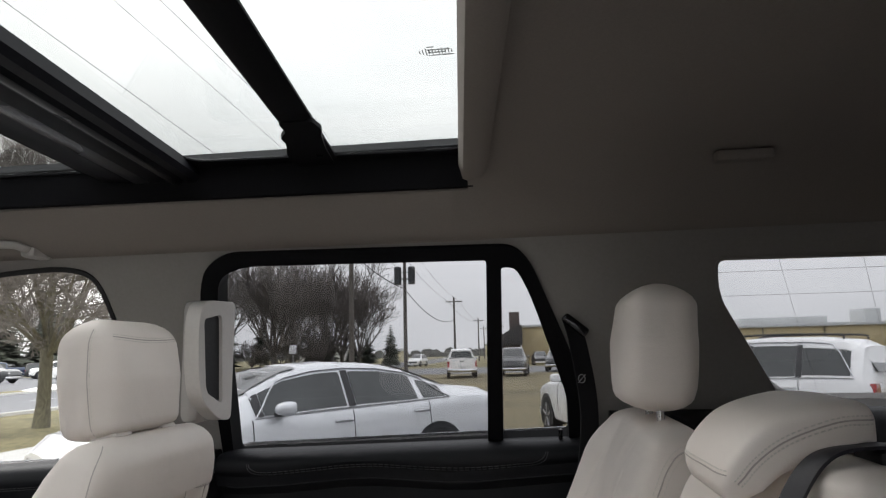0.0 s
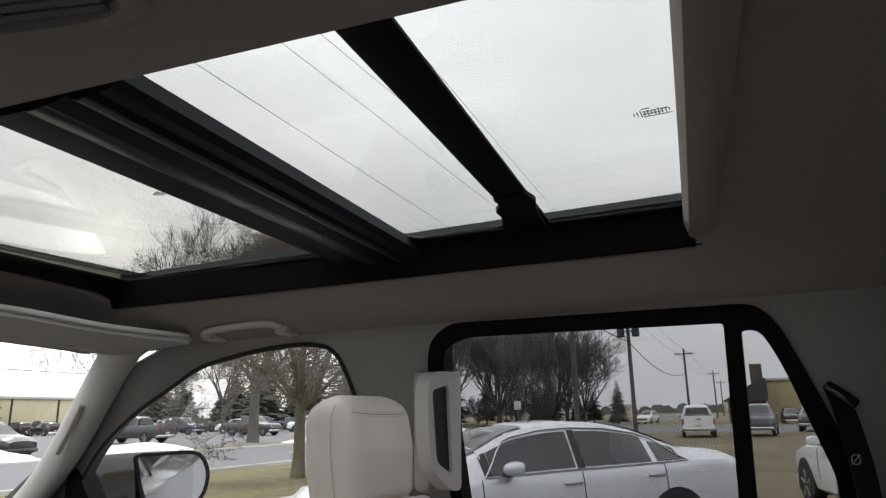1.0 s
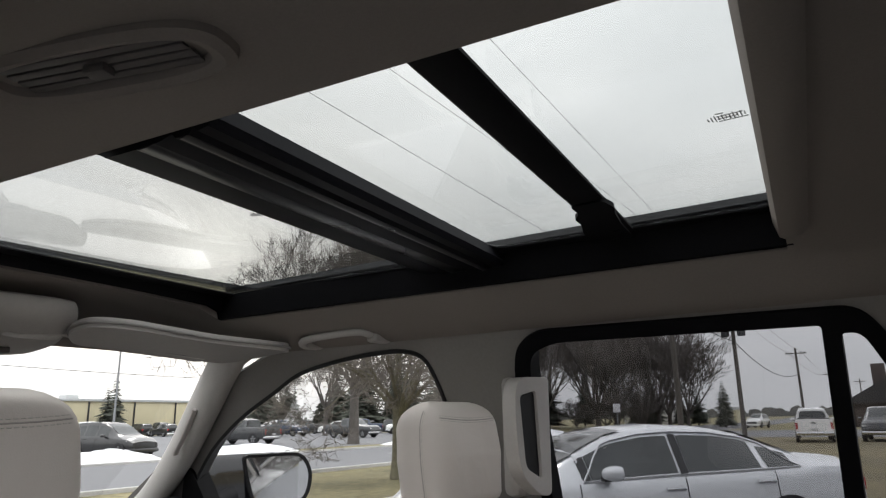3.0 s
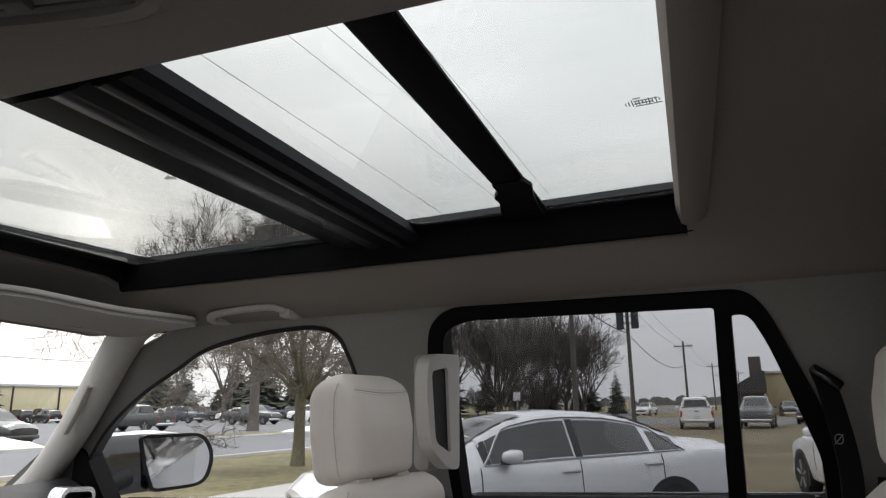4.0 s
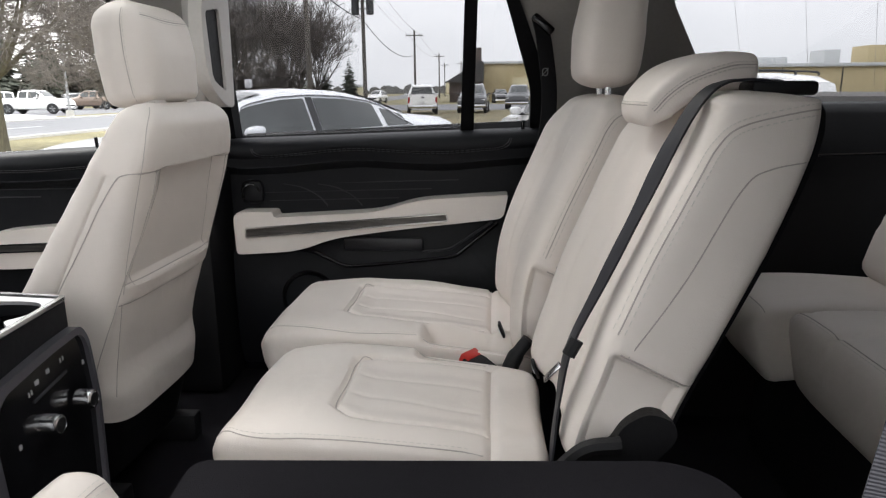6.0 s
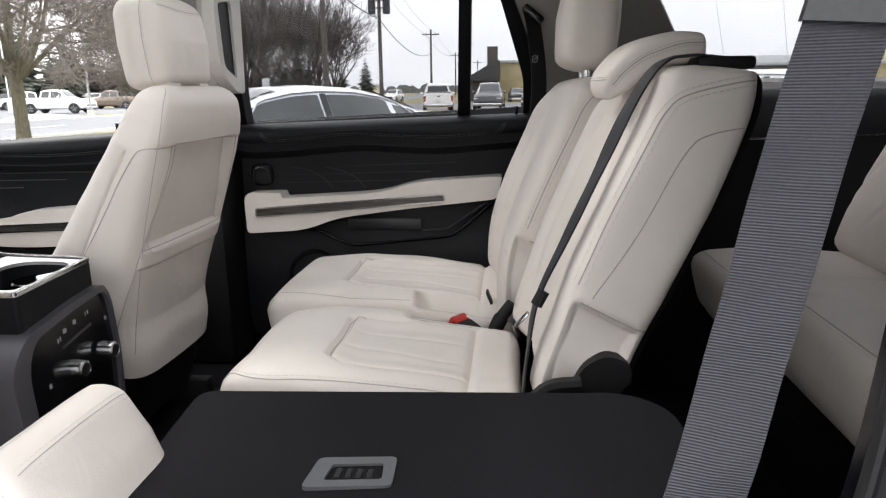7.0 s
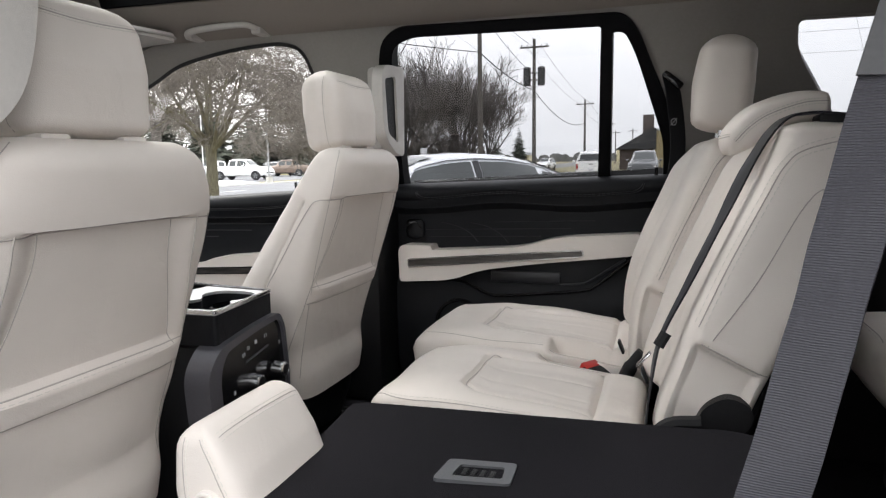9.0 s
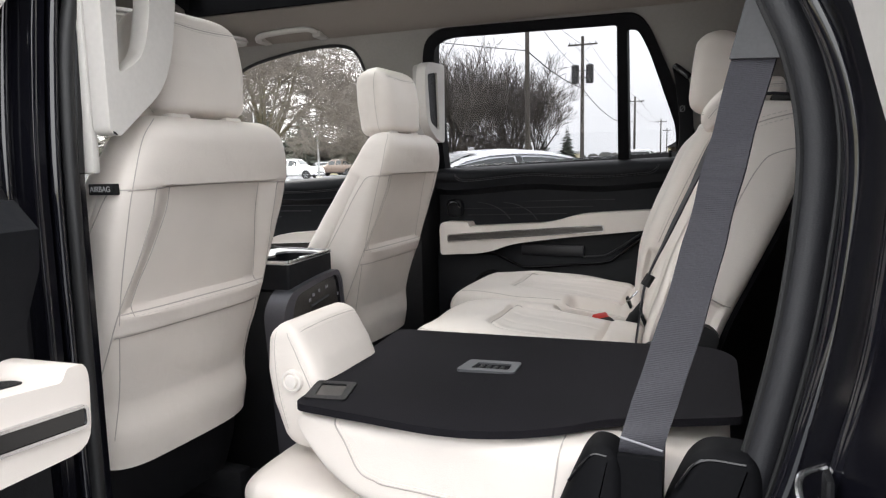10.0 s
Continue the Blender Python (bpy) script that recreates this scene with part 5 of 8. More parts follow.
part("seat", cushion([(-0.25, 0.738, 0.190, 0.050), (-0.19, 0.742, 0.205, 0.062), (0.0, 0.735, 0.212, 0.062), (0.30, 0.725, 0.205, 0.055)], 0.385, 5.0, 0.009, None, (0.05, 0.03), 130), HIDE, fold, "cream leather seat cushion")
part("seat_base", box((-0.14, 0.22, 0.525), (0.32, 0.55, 0.71), 0.03), BLACK, fold)


def fold_head(a, x, z, e):
    return 0.0006 * np.sin(a * 40 + x * 30)


fh = part("headrest", cushion([(-0.130, 0.820, 0.090, 0.036), (-0.142, 0.86, 0.100, 0.052), (-0.155, 0.915, 0.104, 0.056), (-0.168, 0.965, 0.104, 0.050), (-0.178, 1.010, 0.102, 0.034), (-0.182, 1.036, 0.098, 0.022)], 0.350, 6.0, 0.006, fold_head, (0.03, 0.020), 150), HIDE, fold, "cream leather headrest hanging over the seat's edge")
for off in (-0.023, 0.030):
    seam(fh, [(x + off * w, 0.0, z) for x, z, w in ((-0.148, 0.86, 1.2), (-0.160, 0.925, 1.2), (-0.174, 0.985, 0.8), (-0.181, 1.022, 0.4))], (0, 1, 0), 6, 0.0008, (-0.004,))
seam(fh, [(-0.152, 0.352 + a, 1.2) for a in np.linspace(-0.088, 0.088, 6)], (0, 0, -1), 5, 0.0008, (-0.004, 0.004))
by = 0.350 - 0.109
part("release_button", loft([[(-0.158 + r * math.cos(a), y, 0.945 + r * math.sin(a)) for a in np.linspace(0, 2 * math.pi, 24, endpoint=False)] for r, y in ((0.019, by + 0.006), (0.018, by - 0.002), (0.0150, by - 0.003), (0.0140, by + 0.001), (0.0118, by + 0.001), (0.0105, by - 0.004), (0.004, by - 0.005))]), HIDE_PALE, fold, "round cream release button")
bez = rounded([(0.073, 0.380), (0.171, 0.390), (0.168, 0.450), (0.078, 0.441)], 0.008)
hole = rounded([(0.094, 0.395), (0.158, 0.402), (0.155, 0.434), (0.097, 0.428)], 0.005)
zt = 0.9475
latch = part("pull_bezel", plate(bez, [hole], lambda u, v, d: (u, v, zt - d), 0.006), GREY_PLASTIC, fold, "grey pull strap bezel")
part("pull_well", plate(grow(hole, 0.002), [], lambda u, v, d: (u, v, zt - 0.0045 - d), 0.002), BLACK, latch)
for k in range(4):
    part("pull_bar", box((0.103 + 0.012 * k, 0.404, zt - 0.0043), (0.110 + 0.012 * k, 0.424, zt - 0.0018), 0.001), BLACK, latch)
wz = 0.943
well = part("handle_recess", plate(rounded([(-0.096, 0.180), (-0.030, 0.190), (-0.052, 0.268), (-0.118, 0.258)], 0.008), [rounded([(-0.086, 0.196), (-0.044, 0.203), (-0.062, 0.254), (-0.104, 0.247)], 0.006)], lambda u, v, d: (u, v, wz + 0.0035 - d), 0.006), BLACK, fold, "black handle recess")
part("recess_floor", box((-0.100, 0.198, wz + 0.0005), (-0.046, 0.252, wz + 0.0018)), GLOSS, well)

# black side shield of the folded seat with the belt anchor
shield = thing("seat_side_shield", "black plastic recliner shield beside the folded seat", "trim", at=(0.42, 0.14, 0.80))
for x0, x1, zt in ((0.284, 0.376, 0.946), (0.410, 0.530, 0.958)):
    ol = rounded([(x0, 0.60), (x0, zt - 0.11), (x0 + 0.045, zt - 0.002), (x1 - 0.02, zt), (x1, zt - 0.016), (x1, 0.60)], [0.01, 0.05, 0.035, 0.03, 0.03, 0.01], 6)
    part("shell", loft([[(p.x, y, p.y) for p in grow(ol, -g)] for y, g in ((0.200, 0.0), (0.165, 0.0), (0.155, 0.003), (0.150, 0.008), (0.148, 0.014))]), ROOF_BLACK, shield)
    part("ridge", tube(curve_pts([(x0 + 0.026, 0.150, zt - 0.050), (x0 + 0.052, 0.150, zt - 0.014), (x1 - 0.02, 0.150, zt - 0.012)], 5), 0.002, 6), GLOSS, shield)
part("belt_throat", loft([[(x, 0.158 + dy, 0.60), (x, 0.158 + dy, 0.935), (x, 0.168 + dy, 0.943), (x, 0.205, 0.943), (x, 0.205, 0.60)] for x, dy in ((0.368, -0.004), (0.394, 0.0), (0.420, -0.004))]), ROOF_BLACK, shield, "dark throat that takes in the belt")


# ---- belts ----
def strap(pts, across, name, label, mat, width=0.047, thick=0.0016, wave=0.0006):
    """A flat woven strap along points, its width along the given way, with slight waves."""
    s = thing(name, label, "seat belt", "seat belts", at=pts[0])
    line = curve_pts(pts, 10)
    ac = [Vector(a).normalized() for a in across]
    rows = []
    for i, p in enumerate(line):
        t = i / (len(line) - 1) * (len(ac) - 1)
        k = min(int(t), len(ac) - 2)
        w = ac[k].lerp(ac[k + 1], t - k).normalized()
        d = (line[min(i + 1, len(line) - 1)] - line[max(i - 1, 0)]).normalized()
        nrm = d.cross(w).normalized()
        rows.append([p + nrm * wave * math.sin(i * 0.45 + 1.7 * c + 0.8 * math.sin(i * 0.17)) + w * (width / 2) * c + nrm * thick * e for c, e in ((-1, -1), (-0.5, -1), (0, -0.6), (0.5, -1), (1, -1), (1, 1), (0.5, 1), (0, 1.4), (-0.5, 1), (-1, 1))])
    part("webbing", loft(rows), mat, s)
    return s


WEB = material("belt_webbing", (0.040, 0.039, 0.048), rough=0.5, scale=400, vary=0.15, spec=0.4)
_n, _l = WEB.node_tree.nodes, WEB.node_tree.links
_wave, _wb = _n.new("ShaderNodeTexWave"), _n.new("ShaderNodeBump")
_wave.bands_direction, _wave.inputs["Scale"].default_value, _wave.inputs["Distortion"].default_value = "Z", 150.0, 0.3
_wb.inputs["Strength"].default_value, _wb.inputs["Distance"].default_value = 0.45, 0.0012
_l.new(_n["Texture Coordinate"].outputs["Object"], _wave.inputs["Vector"])
_l.new(_wave.outputs["Fac"], _wb.inputs["Height"])
_l.new(_wb.outputs["Normal"], _n["Principled BSDF"].inputs["Normal"])

belt = strap([(0.565, 0.222, 1.70), (0.530, 0.219, 1.50), (0.505, 0.215, 1.40), (0.486, 0.212, 1.317), (0.468, 0.203, 1.235), (0.453, 0.196, 1.168), (0.438, 0.186, 1.105), (0.420, 0.177, 1.04), (0.403, 0.164, 0.98), (0.396, 0.156, 0.950), (0.394, 0.172, 0.90), (0.394, 0.185, 0.70)], [(0.90, -0.42, 0.0), (0.88, -0.47, 0.0), (0.88, -0.46, 0.0), (0.95, -0.22, -0.1), (0.98, 0.05, -0.1), (0.98, 0.1, -0.1)], "seat_belt", "dark grey woven seat belt hanging in the open doorway", WEB, 0.051, wave=0.0016)
SEAL_SLEEVE = material("sleeve_plastic", (0.045, 0.045, 0.048), rough=0.5, scale=200, vary=0.15)
part("sleeve", loft([[(x - 0.027, y + 0.006, z), (x, y - 0.008, z - 0.003), (x + 0.026, y - 0.021, z - 0.006), (x + 0.028, y - 0.010, z - 0.006), (x + 0.002, y + 0.004, z - 0.003), (x - 0.025, y + 0.018, z)] for x, y, z in ((0.565, 0.220, 1.70), (0.530, 0.217, 1.50), (0.506, 0.213, 1.402))]), SEAL_SLEEVE, belt, "dark grey sleeve on the belt")
DIM_STITCH = material("grey_thread", (0.34, 0.34, 0.36), rough=0.8, scale=600)
part("stop_stitch", tube([(0.371, 0.152, 0.960), (0.420, 0.150, 0.950)], 0.0013, 6), DIM_STITCH, belt)
WEB_BLACK = material("black_webbing", (0.018, 0.018, 0.024), rough=0.5, scale=400, vary=0.15, spec=0.4)
mid_belt = strap([(0.600, 0.790, 1.402), (0.556, 0.785, 1.406), (0.508, 0.780, 1.394), (0.468, 0.775, 1.335), (0.424, 0.774, 1.235), (0.380, 0.774, 1.135), (0.340, 0.776, 1.040), (0.326, 0.775, 0.95), (0.318, 0.77, 0.86)], [(-0.1, -1, 0.0), (0.1, -1, 0.0), (0.40, -0.9, -0.16), (0.20, -0.98, -0.08), (0.08, -1, -0.03), (0.0, -1, 0.0)], "seat_belt", "black seat belt along the middle seat's front edge", WEB_BLACK, 0.027)
part("belt_guide", box((0.558, 0.768, 1.386), (0.640, 0.826, 1.404), 0.006), BLACK, mid_belt)
part("tongue_stop", tube([(0.350, 0.770, 1.055), (0.338, 0.766, 1.033)], 0.010, 8), BLACK, mid_belt)
part("tongue", box((-0.020, -0.009, -0.0015), (0.012, 0.009, 0.0015), 0.001, Matrix.Translation((0.318, 0.755, 1.015)) @ Matrix.Rotation(radians(-48), 4, "Y")), CHROME, mid_belt)
DIM_MARK = material("grey_belt_print", (0.30, 0.30, 0.31), rough=0.7, scale=300)
side_belt = strap([(0.345, 1.665, 1.575), (0.36, 1.645, 1.50), (0.372, 1.625, 1.35), (0.34, 1.60, 1.15), (0.30, 1.56, 1.0), (0.27, 1.52, 0.90)], [(0.7, 0.5, 0.0), (0.8, 0.5, 0.0), (0.8, 0.5, 0)], "seat_belt", "black seat belt by the rear passenger window", BLACK)
part("upper_guide", box((-0.01, -0.012, -0.035), (0.012, 0.012, 0.03), 0.006, Matrix.Translation((0.352, 1.655, 1.558)) @ Matrix.Rotation(radians(-50), 4, "Y")), GLOSS, side_belt)
part("warning_mark", tube([(0.360 + 0.007 * math.cos(a), 1.617, 1.44 + 0.009 * math.sin(a)) for a in np.linspace(0, 2 * math.pi, 14)], 0.0010, 4), DIM_MARK, side_belt)
part("warning_mark", tube([(0.352, 1.6165, 1.431), (0.368, 1.6165, 1.449)], 0.0010, 4), DIM_MARK, side_belt)

# ---- third row ----
bench = thing("third_row_bench", "cream leather third row bench with an upright back", "car seat", at=(1.1, 0.9, 0.53))


def bench_top(a, x, z, e):
    t = smooth_step(0.2, 0.75, e)
    return t * (groove(a, x, [(-0.6, 0.86), (0.6, 0.86)], 0.005, 0.008) + groove(a, x, [(-0.22, 0.75), (-0.22, 1.2)], 0.006, 0.008) + groove(a, x, [(0.22, 0.75), (0.22, 1.2)], 0.006, 0.008))


bs = part("seat", cushion([(0.815, 0.880, 0.39, 0.085), (0.86, 0.886, 0.40, 0.092), (1.0, 0.890, 0.40, 0.088), (1.20, 0.875, 0.40, 0.085)], 0.80, 9.0, 0.012, bench_top, (0.025, 0.03), 200), HIDE, bench)
seam(bs, [(0.832, 0.80 + a, 1.4) for a in np.linspace(-0.37, 0.37, 12)], (0, 0, -1), 4, 0.0013, (0.006,))
wing_seat = part("wing_seat", cushion([(0.765, 0.868, 0.145, 0.075), (0.81, 0.878, 0.150, 0.086), (0.95, 0.886, 0.150, 0.084), (1.20, 0.875, 0.150, 0.08)], 1.355, 7.0, 0.012, None, (0.03, 0.03), 120), HIDE, bench, "narrow cream outer seat cushion")
seam(wing_seat, [(0.785, 1.355 + a, 1.4) for a in np.linspace(-0.135, 0.135, 8)], (0, 0, -1), 4, 0.0013, (0.006,))
part("base", box((0.86, 0.43, 0.53), (1.25, 1.45, 0.83), 0.03), BLACK, bench)


def third_back(a, x, z, e):
    """Diamond quilting on the upper part of the backrest's face."""
    t = smooth_step(0.3, 0.8, e) * smooth_step(1.02, 1.10, z)
    u, v = (a + (z - 1.1) * 0.75) * 34, (a - (z - 1.1) * 0.75) * 34
    return -0.005 * t * (np.exp(-((np.sin(u / 2) / 0.16) ** 2)) + np.exp(-((np.sin(v / 2) / 0.16) ** 2)))


for y, w in ((0.52, 0.20), (0.93, 0.195), (1.33, 0.19)):
    part("backrest", cushion([(1.16, 0.93, w * 0.97, 0.075), (1.20, 1.05, w, 0.080), (1.27, 1.22, w, 0.070), (1.33, 1.36, w * 0.93, 0.045)], y, 5.0, 0.008, third_back, (0.04, 0.05), 120), HIDE, bench, "quilted cream third row backrest")
side_trim = part("third_row_side_trim", loft([[(x, 1.86, 0.53), (x, 1.60, 0.53), (x, 1.60, 0.95), (x, 1.63, 1.10), (x, 1.67, 1.22), (x, 1.72, 1.33), (x, 1.74, 1.352), (x, 1.76, 1.358), (x, 1.86, 1.358)] for x in (0.43, 0.75, 1.2, 1.8, 2.34)]), BLACK)
tagged(side_trim, "black moulded side trim beside the third row", "trim", kind="structure")
part("chrome_line", tube([(0.60, 1.668, 1.215), (1.0, 1.668, 1.226), (1.5, 1.668, 1.238), (2.1, 1.668, 1.25)], 0.0035, 6), CHROME, side_trim, "thin chrome line")

# ---- centre console ----
BEZEL = material("dark_grey_bezel", (0.085, 0.082, 0.094), rough=0.38, metal=0.3, scale=200, vary=0.06)
SATIN = material("satin_silver", (0.66, 0.66, 0.67), rough=0.42, metal=0.9, scale=80, vary=0.05)
DIM_PRINT = material("dim_print", (0.26, 0.26, 0.27), rough=0.6, scale=300)
con = thing("centre_console", "black centre console with cup holders and rear climate controls", "console", at=(-0.75, 0.845, 0.53))
CY0, CY1 = 0.685, 0.955
prof = [(CY0 + 0.012, 0.54), (CY0, 0.60), (CY0, 0.98), (CY0 + 0.012, 1.045), (CY0 + 0.035, 1.056), (CY1 - 0.035, 1.056), (CY1 - 0.012, 1.045), (CY1, 0.98), (CY1, 0.60), (CY1 - 0.012, 0.54)]
part("body", loft([[(x, y, z - dz) for y, z in prof] for x, dz in ((-1.50, 0.10), (-0.98, 0.012), (-0.73, 0.006), (-0.715, 0.060), (-0.505, 0.060), (-0.485, 0.066))]), BLACK, con)
face = rounded([(0.630, 0.60), (0.618, 0.955), (0.668, 0.998), (0.82, 1.011), (0.915, 1.013), (0.935, 0.985), (0.940, 0.875), (0.90, 0.60)], [0.01, 0.03, 0.03, 0.05, 0.012, 0.02, 0.02, 0.01])
screen = rounded([(0.664, 0.60), (0.660, 0.945), (0.690, 0.984), (0.82, 0.998), (0.910, 1.001), (0.926, 0.980), (0.931, 0.880), (0.89, 0.60)], [0.01, 0.03, 0.02, 0.05, 0.012, 0.02, 0.02, 0.01])
part("rear_bezel", plate(face, [screen], lambda u, v, d: (-0.452 - 0.09 * (u - 0.78) - 0.05 * (v - 0.9) - d, u, v), 0.055), BEZEL, con, "dark grey satin bezel").modifiers.new("soft_edges", "BEVEL").width = 0.006
part("rear_panel", plate(grow(screen, 0.002), [], lambda u, v, d: (-0.460 - 0.09 * (u - 0.78) - 0.05 * (v - 0.9) - d, u, v), 0.03), GLOSS, con, "black control panel")
part("panel_edge", tube([(-0.4585, 0.685, 0.862), (-0.466, 0.80, 0.874), (-0.476, 0.926, 0.888)], 0.0022, 6), BEZEL, con)
for y in (0.782, 0.873):
    kn = part("knob", loft([[(x, y + 0.76 * r * math.cos(a), 0.897 + 0.76 * r * math.sin(a)) for a in np.linspace(0, 2 * math.pi, 32, endpoint=False)] for r, x in ((0.023, -0.462), (0.0225, -0.442), (0.0205, -0.436), (0.0165, -0.434), (0.0155, -0.4365), (0.004, -0.437))]), CHROME, con, "ribbed satin chrome knob")
    part("cap", loft([[(x, y + 0.76 * r * math.cos(a), 0.897 + 0.76 * r * math.sin(a)) for a in np.linspace(0, 2 * math.pi, 24, endpoint=False)] for r, x in ((0.0145, -0.438), (0.0140, -0.4345), (0.004, -0.434))]), BLACK, kn)
for k, (y, z, w) in enumerate(((0.757, 0.958, 0.004), (0.764, 0.959, 0.004), (0.780, 0.968, 0.014), (0.812, 0.973, 0.012), (0.850, 0.975, 0.004), (0.858, 0.976, 0.004), (0.715, 0.895, 0.008), (0.914, 0.946, 0.008))):
    part("switch_mark", box((-0.4610 - 0.09 * (y - 0.78) - 0.05 * (z - 0.9), y - w * 0.35, z - 0.004), (-0.4586 - 0.09 * (y - 0.78) - 0.05 * (z - 0.9), y + w * 0.35, z + 0.004), 0.0005), DIM_PRINT, con)
part("switch_row", tube([(-0.4615, 0.765, 0.942), (-0.4705, 0.862, 0.952)], 0.003, 6), GREY_LINE, con)
lid_y0, lid_y1 = CY0 + 0.02, CY1 - 0.02
part("armrest_lid", box((-1.06, lid_y0 - 0.01, 1.045), (-0.735, lid_y1 + 0.01, 1.085), 0.018, None, 3), HIDE_PALE, con, "cream leather armrest lid")
rim = rounded([(-0.715, 0.678), (-0.466, 0.684), (-0.492, 0.914), (-0.640, 0.930), (-0.715, 0.945)], [0.01, 0.006, 0.008, 0.02, 0.01])
holes = rounded([(-0.600, 0.702), (-0.484, 0.704), (-0.482, 0.765), (-0.510, 0.790), (-0.490, 0.815), (-0.498, 0.872), (-0.530, 0.890), (-0.600, 0.888), (-0.618, 0.840), (-0.580, 0.795), (-0.606, 0.755)], [0.02, 0.012, 0.02, 0.012, 0.02, 0.02, 0.03, 0.03, 0.04, 0.015, 0.03], 5)
part("holder_rim", plate(rim, [holes], lambda u, v, d: (u, v, 1.0625 - d), 0.006), SATIN, con, "satin silver cup holder surround")
part("holder_block", plate(grow(rim, 0.003), [grow(holes, 0.001)], lambda u, v, d: (u, v, 1.0560 - d), 0.060), BLACK_HIDE, con, "black block under the cup holders")
part("holder_trim", plate(grow(rim, 0.0045), [grow(rim, -0.004)], lambda u, v, d: (u, v, 1.0655 - d), 0.006), CHROME, con, "thin chrome edge")
part("holder_gap", plate(grow(rim, -0.004), [grow(rim, -0.009)], lambda u, v, d: (u, v, 1.0632 - d), 0.002), BLACK, con)
part("holder_floor", plate(grow(holes, 0.004), [], lambda u, v, d: (u, v, 1.002 - d), 0.003), BLACK, con)
for y in (0.746, 0.842):
    part("cup_ring", loft([[(-0.546 + r * math.cos(a), y + r * math.sin(a), z) for a in np.linspace(0, 2 * math.pi, 28, endpoint=False)] for r, z in ((0.044, 1.001), (0.043, 1.040), (0.039, 1.042), (0.037, 1.003))]), GLOSS, con)

# ---- dashboard ----
dash = thing("dashboard", "black dashboard with a chrome-rimmed air vent", "dashboard", at=(-2.0, 0.9, 0.9))
part("body", loft([[(x0, y, 0.62), (x0 + 0.10, y, 0.80), (x0 + 0.14, y, 1.10), (x0 + 0.08, y, 1.24), (x0 - 0.06, y, 1.285), (x0 - 0.75, y, 1.16), (x0 - 0.75, y, 0.62)] for y, x0 in ((0.0, -1.92), (0.3, -1.86), (0.85, -1.82), (1.4, -1.84), (1.74, -1.92))]), BLACK_HIDE, dash)
ol = rounded([(1.47, 1.135), (1.60, 1.135), (1.62, 1.265), (1.50, 1.275)], 0.02)
part("vent_rim", plate(grow(ol, 0.014), [ol], lambda u, v, d: (-1.655 - (u - 1.5) * 0.3 - d, u, v), 0.06), CHROME, dash, "satin chrome vent rim")
part("vent_back", plate(ol, [], lambda u, v, d: (-1.70 - (u - 1.5) * 0.3 - d, u, v), 0.01), BLACK, dash)
for k in range(4):
    z = 1.16 + 0.028 * k
    part("vent_slat", box((-1.70, 1.48, z), (-1.665, 1.60, z + 0.006), 0.002), GLOSS, dash)
part("vent_tab", box((-1.668, 1.535, 1.185), (-1.655, 1.55, 1.215), 0.003), CHROME, dash)

# steering wheel, mostly hidden by the driver seat
wheel = thing("steering_wheel", "black leather steering wheel", "steering wheel", at=(-1.42, 0.385, 1.12))
part("rim", loft([[Vector((-1.42, 0.385, 1.12)) + Matrix.Rotation(radians(-22), 3, "Y") @ Vector((0.016 * math.cos(b), (0.18 + 0.016 * math.sin(b)) * math.cos(a), (0.18 + 0.016 * math.sin(b)) * math.sin(a))) for b in np.linspace(0, 2 * math.pi, 8, endpoint=False)] for a in np.linspace(0, 2 * math.pi, 41)], False), BLACK_HIDE, wheel)
part("hub", box((-1.45, 0.32, 1.06), (-1.41, 0.45, 1.16), 0.02), BLACK, wheel)
for sy in (-1, 1):
    part("spoke", box((-1.44, 0.385 + min(0, sy * 0.17), 1.10), (-1.42, 0.385 + max(0, sy * 0.17), 1.13), 0.006), BLACK, wheel)
part("column", tube([(-1.44, 0.385, 1.11), (-1.78, 0.385, 1.0)], 0.04, 10), BLACK, wheel)

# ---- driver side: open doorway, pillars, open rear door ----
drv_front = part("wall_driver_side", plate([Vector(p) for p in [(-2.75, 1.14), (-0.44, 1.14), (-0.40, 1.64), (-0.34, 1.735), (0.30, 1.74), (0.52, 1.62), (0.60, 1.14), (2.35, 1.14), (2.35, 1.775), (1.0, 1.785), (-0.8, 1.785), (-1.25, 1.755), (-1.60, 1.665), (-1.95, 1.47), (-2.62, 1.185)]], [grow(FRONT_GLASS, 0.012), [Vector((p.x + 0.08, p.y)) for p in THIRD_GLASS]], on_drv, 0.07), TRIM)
tagged(drv_front, "cream plastic pillar trim along the driver side", "wall", kind="structure")
w5 = part("window_5", plate(FRONT_GLASS, [], lambda u, v, d: on_drv(u, v, d + 0.045), 0.004), GLASS, None, "", False)
w5.visible_shadow = False
tagged(w5, "clear driver door window", "window", kind="structure")
w6 = part("window_6", plate([Vector((p.x + 0.08, p.y)) for p in THIRD_GLASS], [], lambda u, v, d: on_drv(u, v, d + 0.045), 0.004), PRIVACY, None, "", False)
tagged(w6, "third row side window on the driver side", "window", kind="structure")
dsk = part("body_skin_driver_side", plate([Vector(p) for p in [(-2.75, 1.14), (-0.46, 1.14), (-0.42, 1.66), (-0.36, 1.755), (0.32, 1.76), (0.54, 1.63), (0.62, 1.14), (2.35, 1.14), (2.35, 1.775), (-0.8, 1.785), (-1.25, 1.76), (-1.6, 1.68), (-1.95, 1.485), (-2.62, 1.20)]], [grow(FRONT_GLASS, 0.02)], lambda u, v, d: on_drv(u, v, d + 0.075), 0.015), PAINT_BLACK)
tagged(dsk, "black painted outer body on the driver side", "car body", kind="structure")
bm = box((-2.75, -0.235, 0.35), (-0.47, -0.17, 1.14), 0.02)
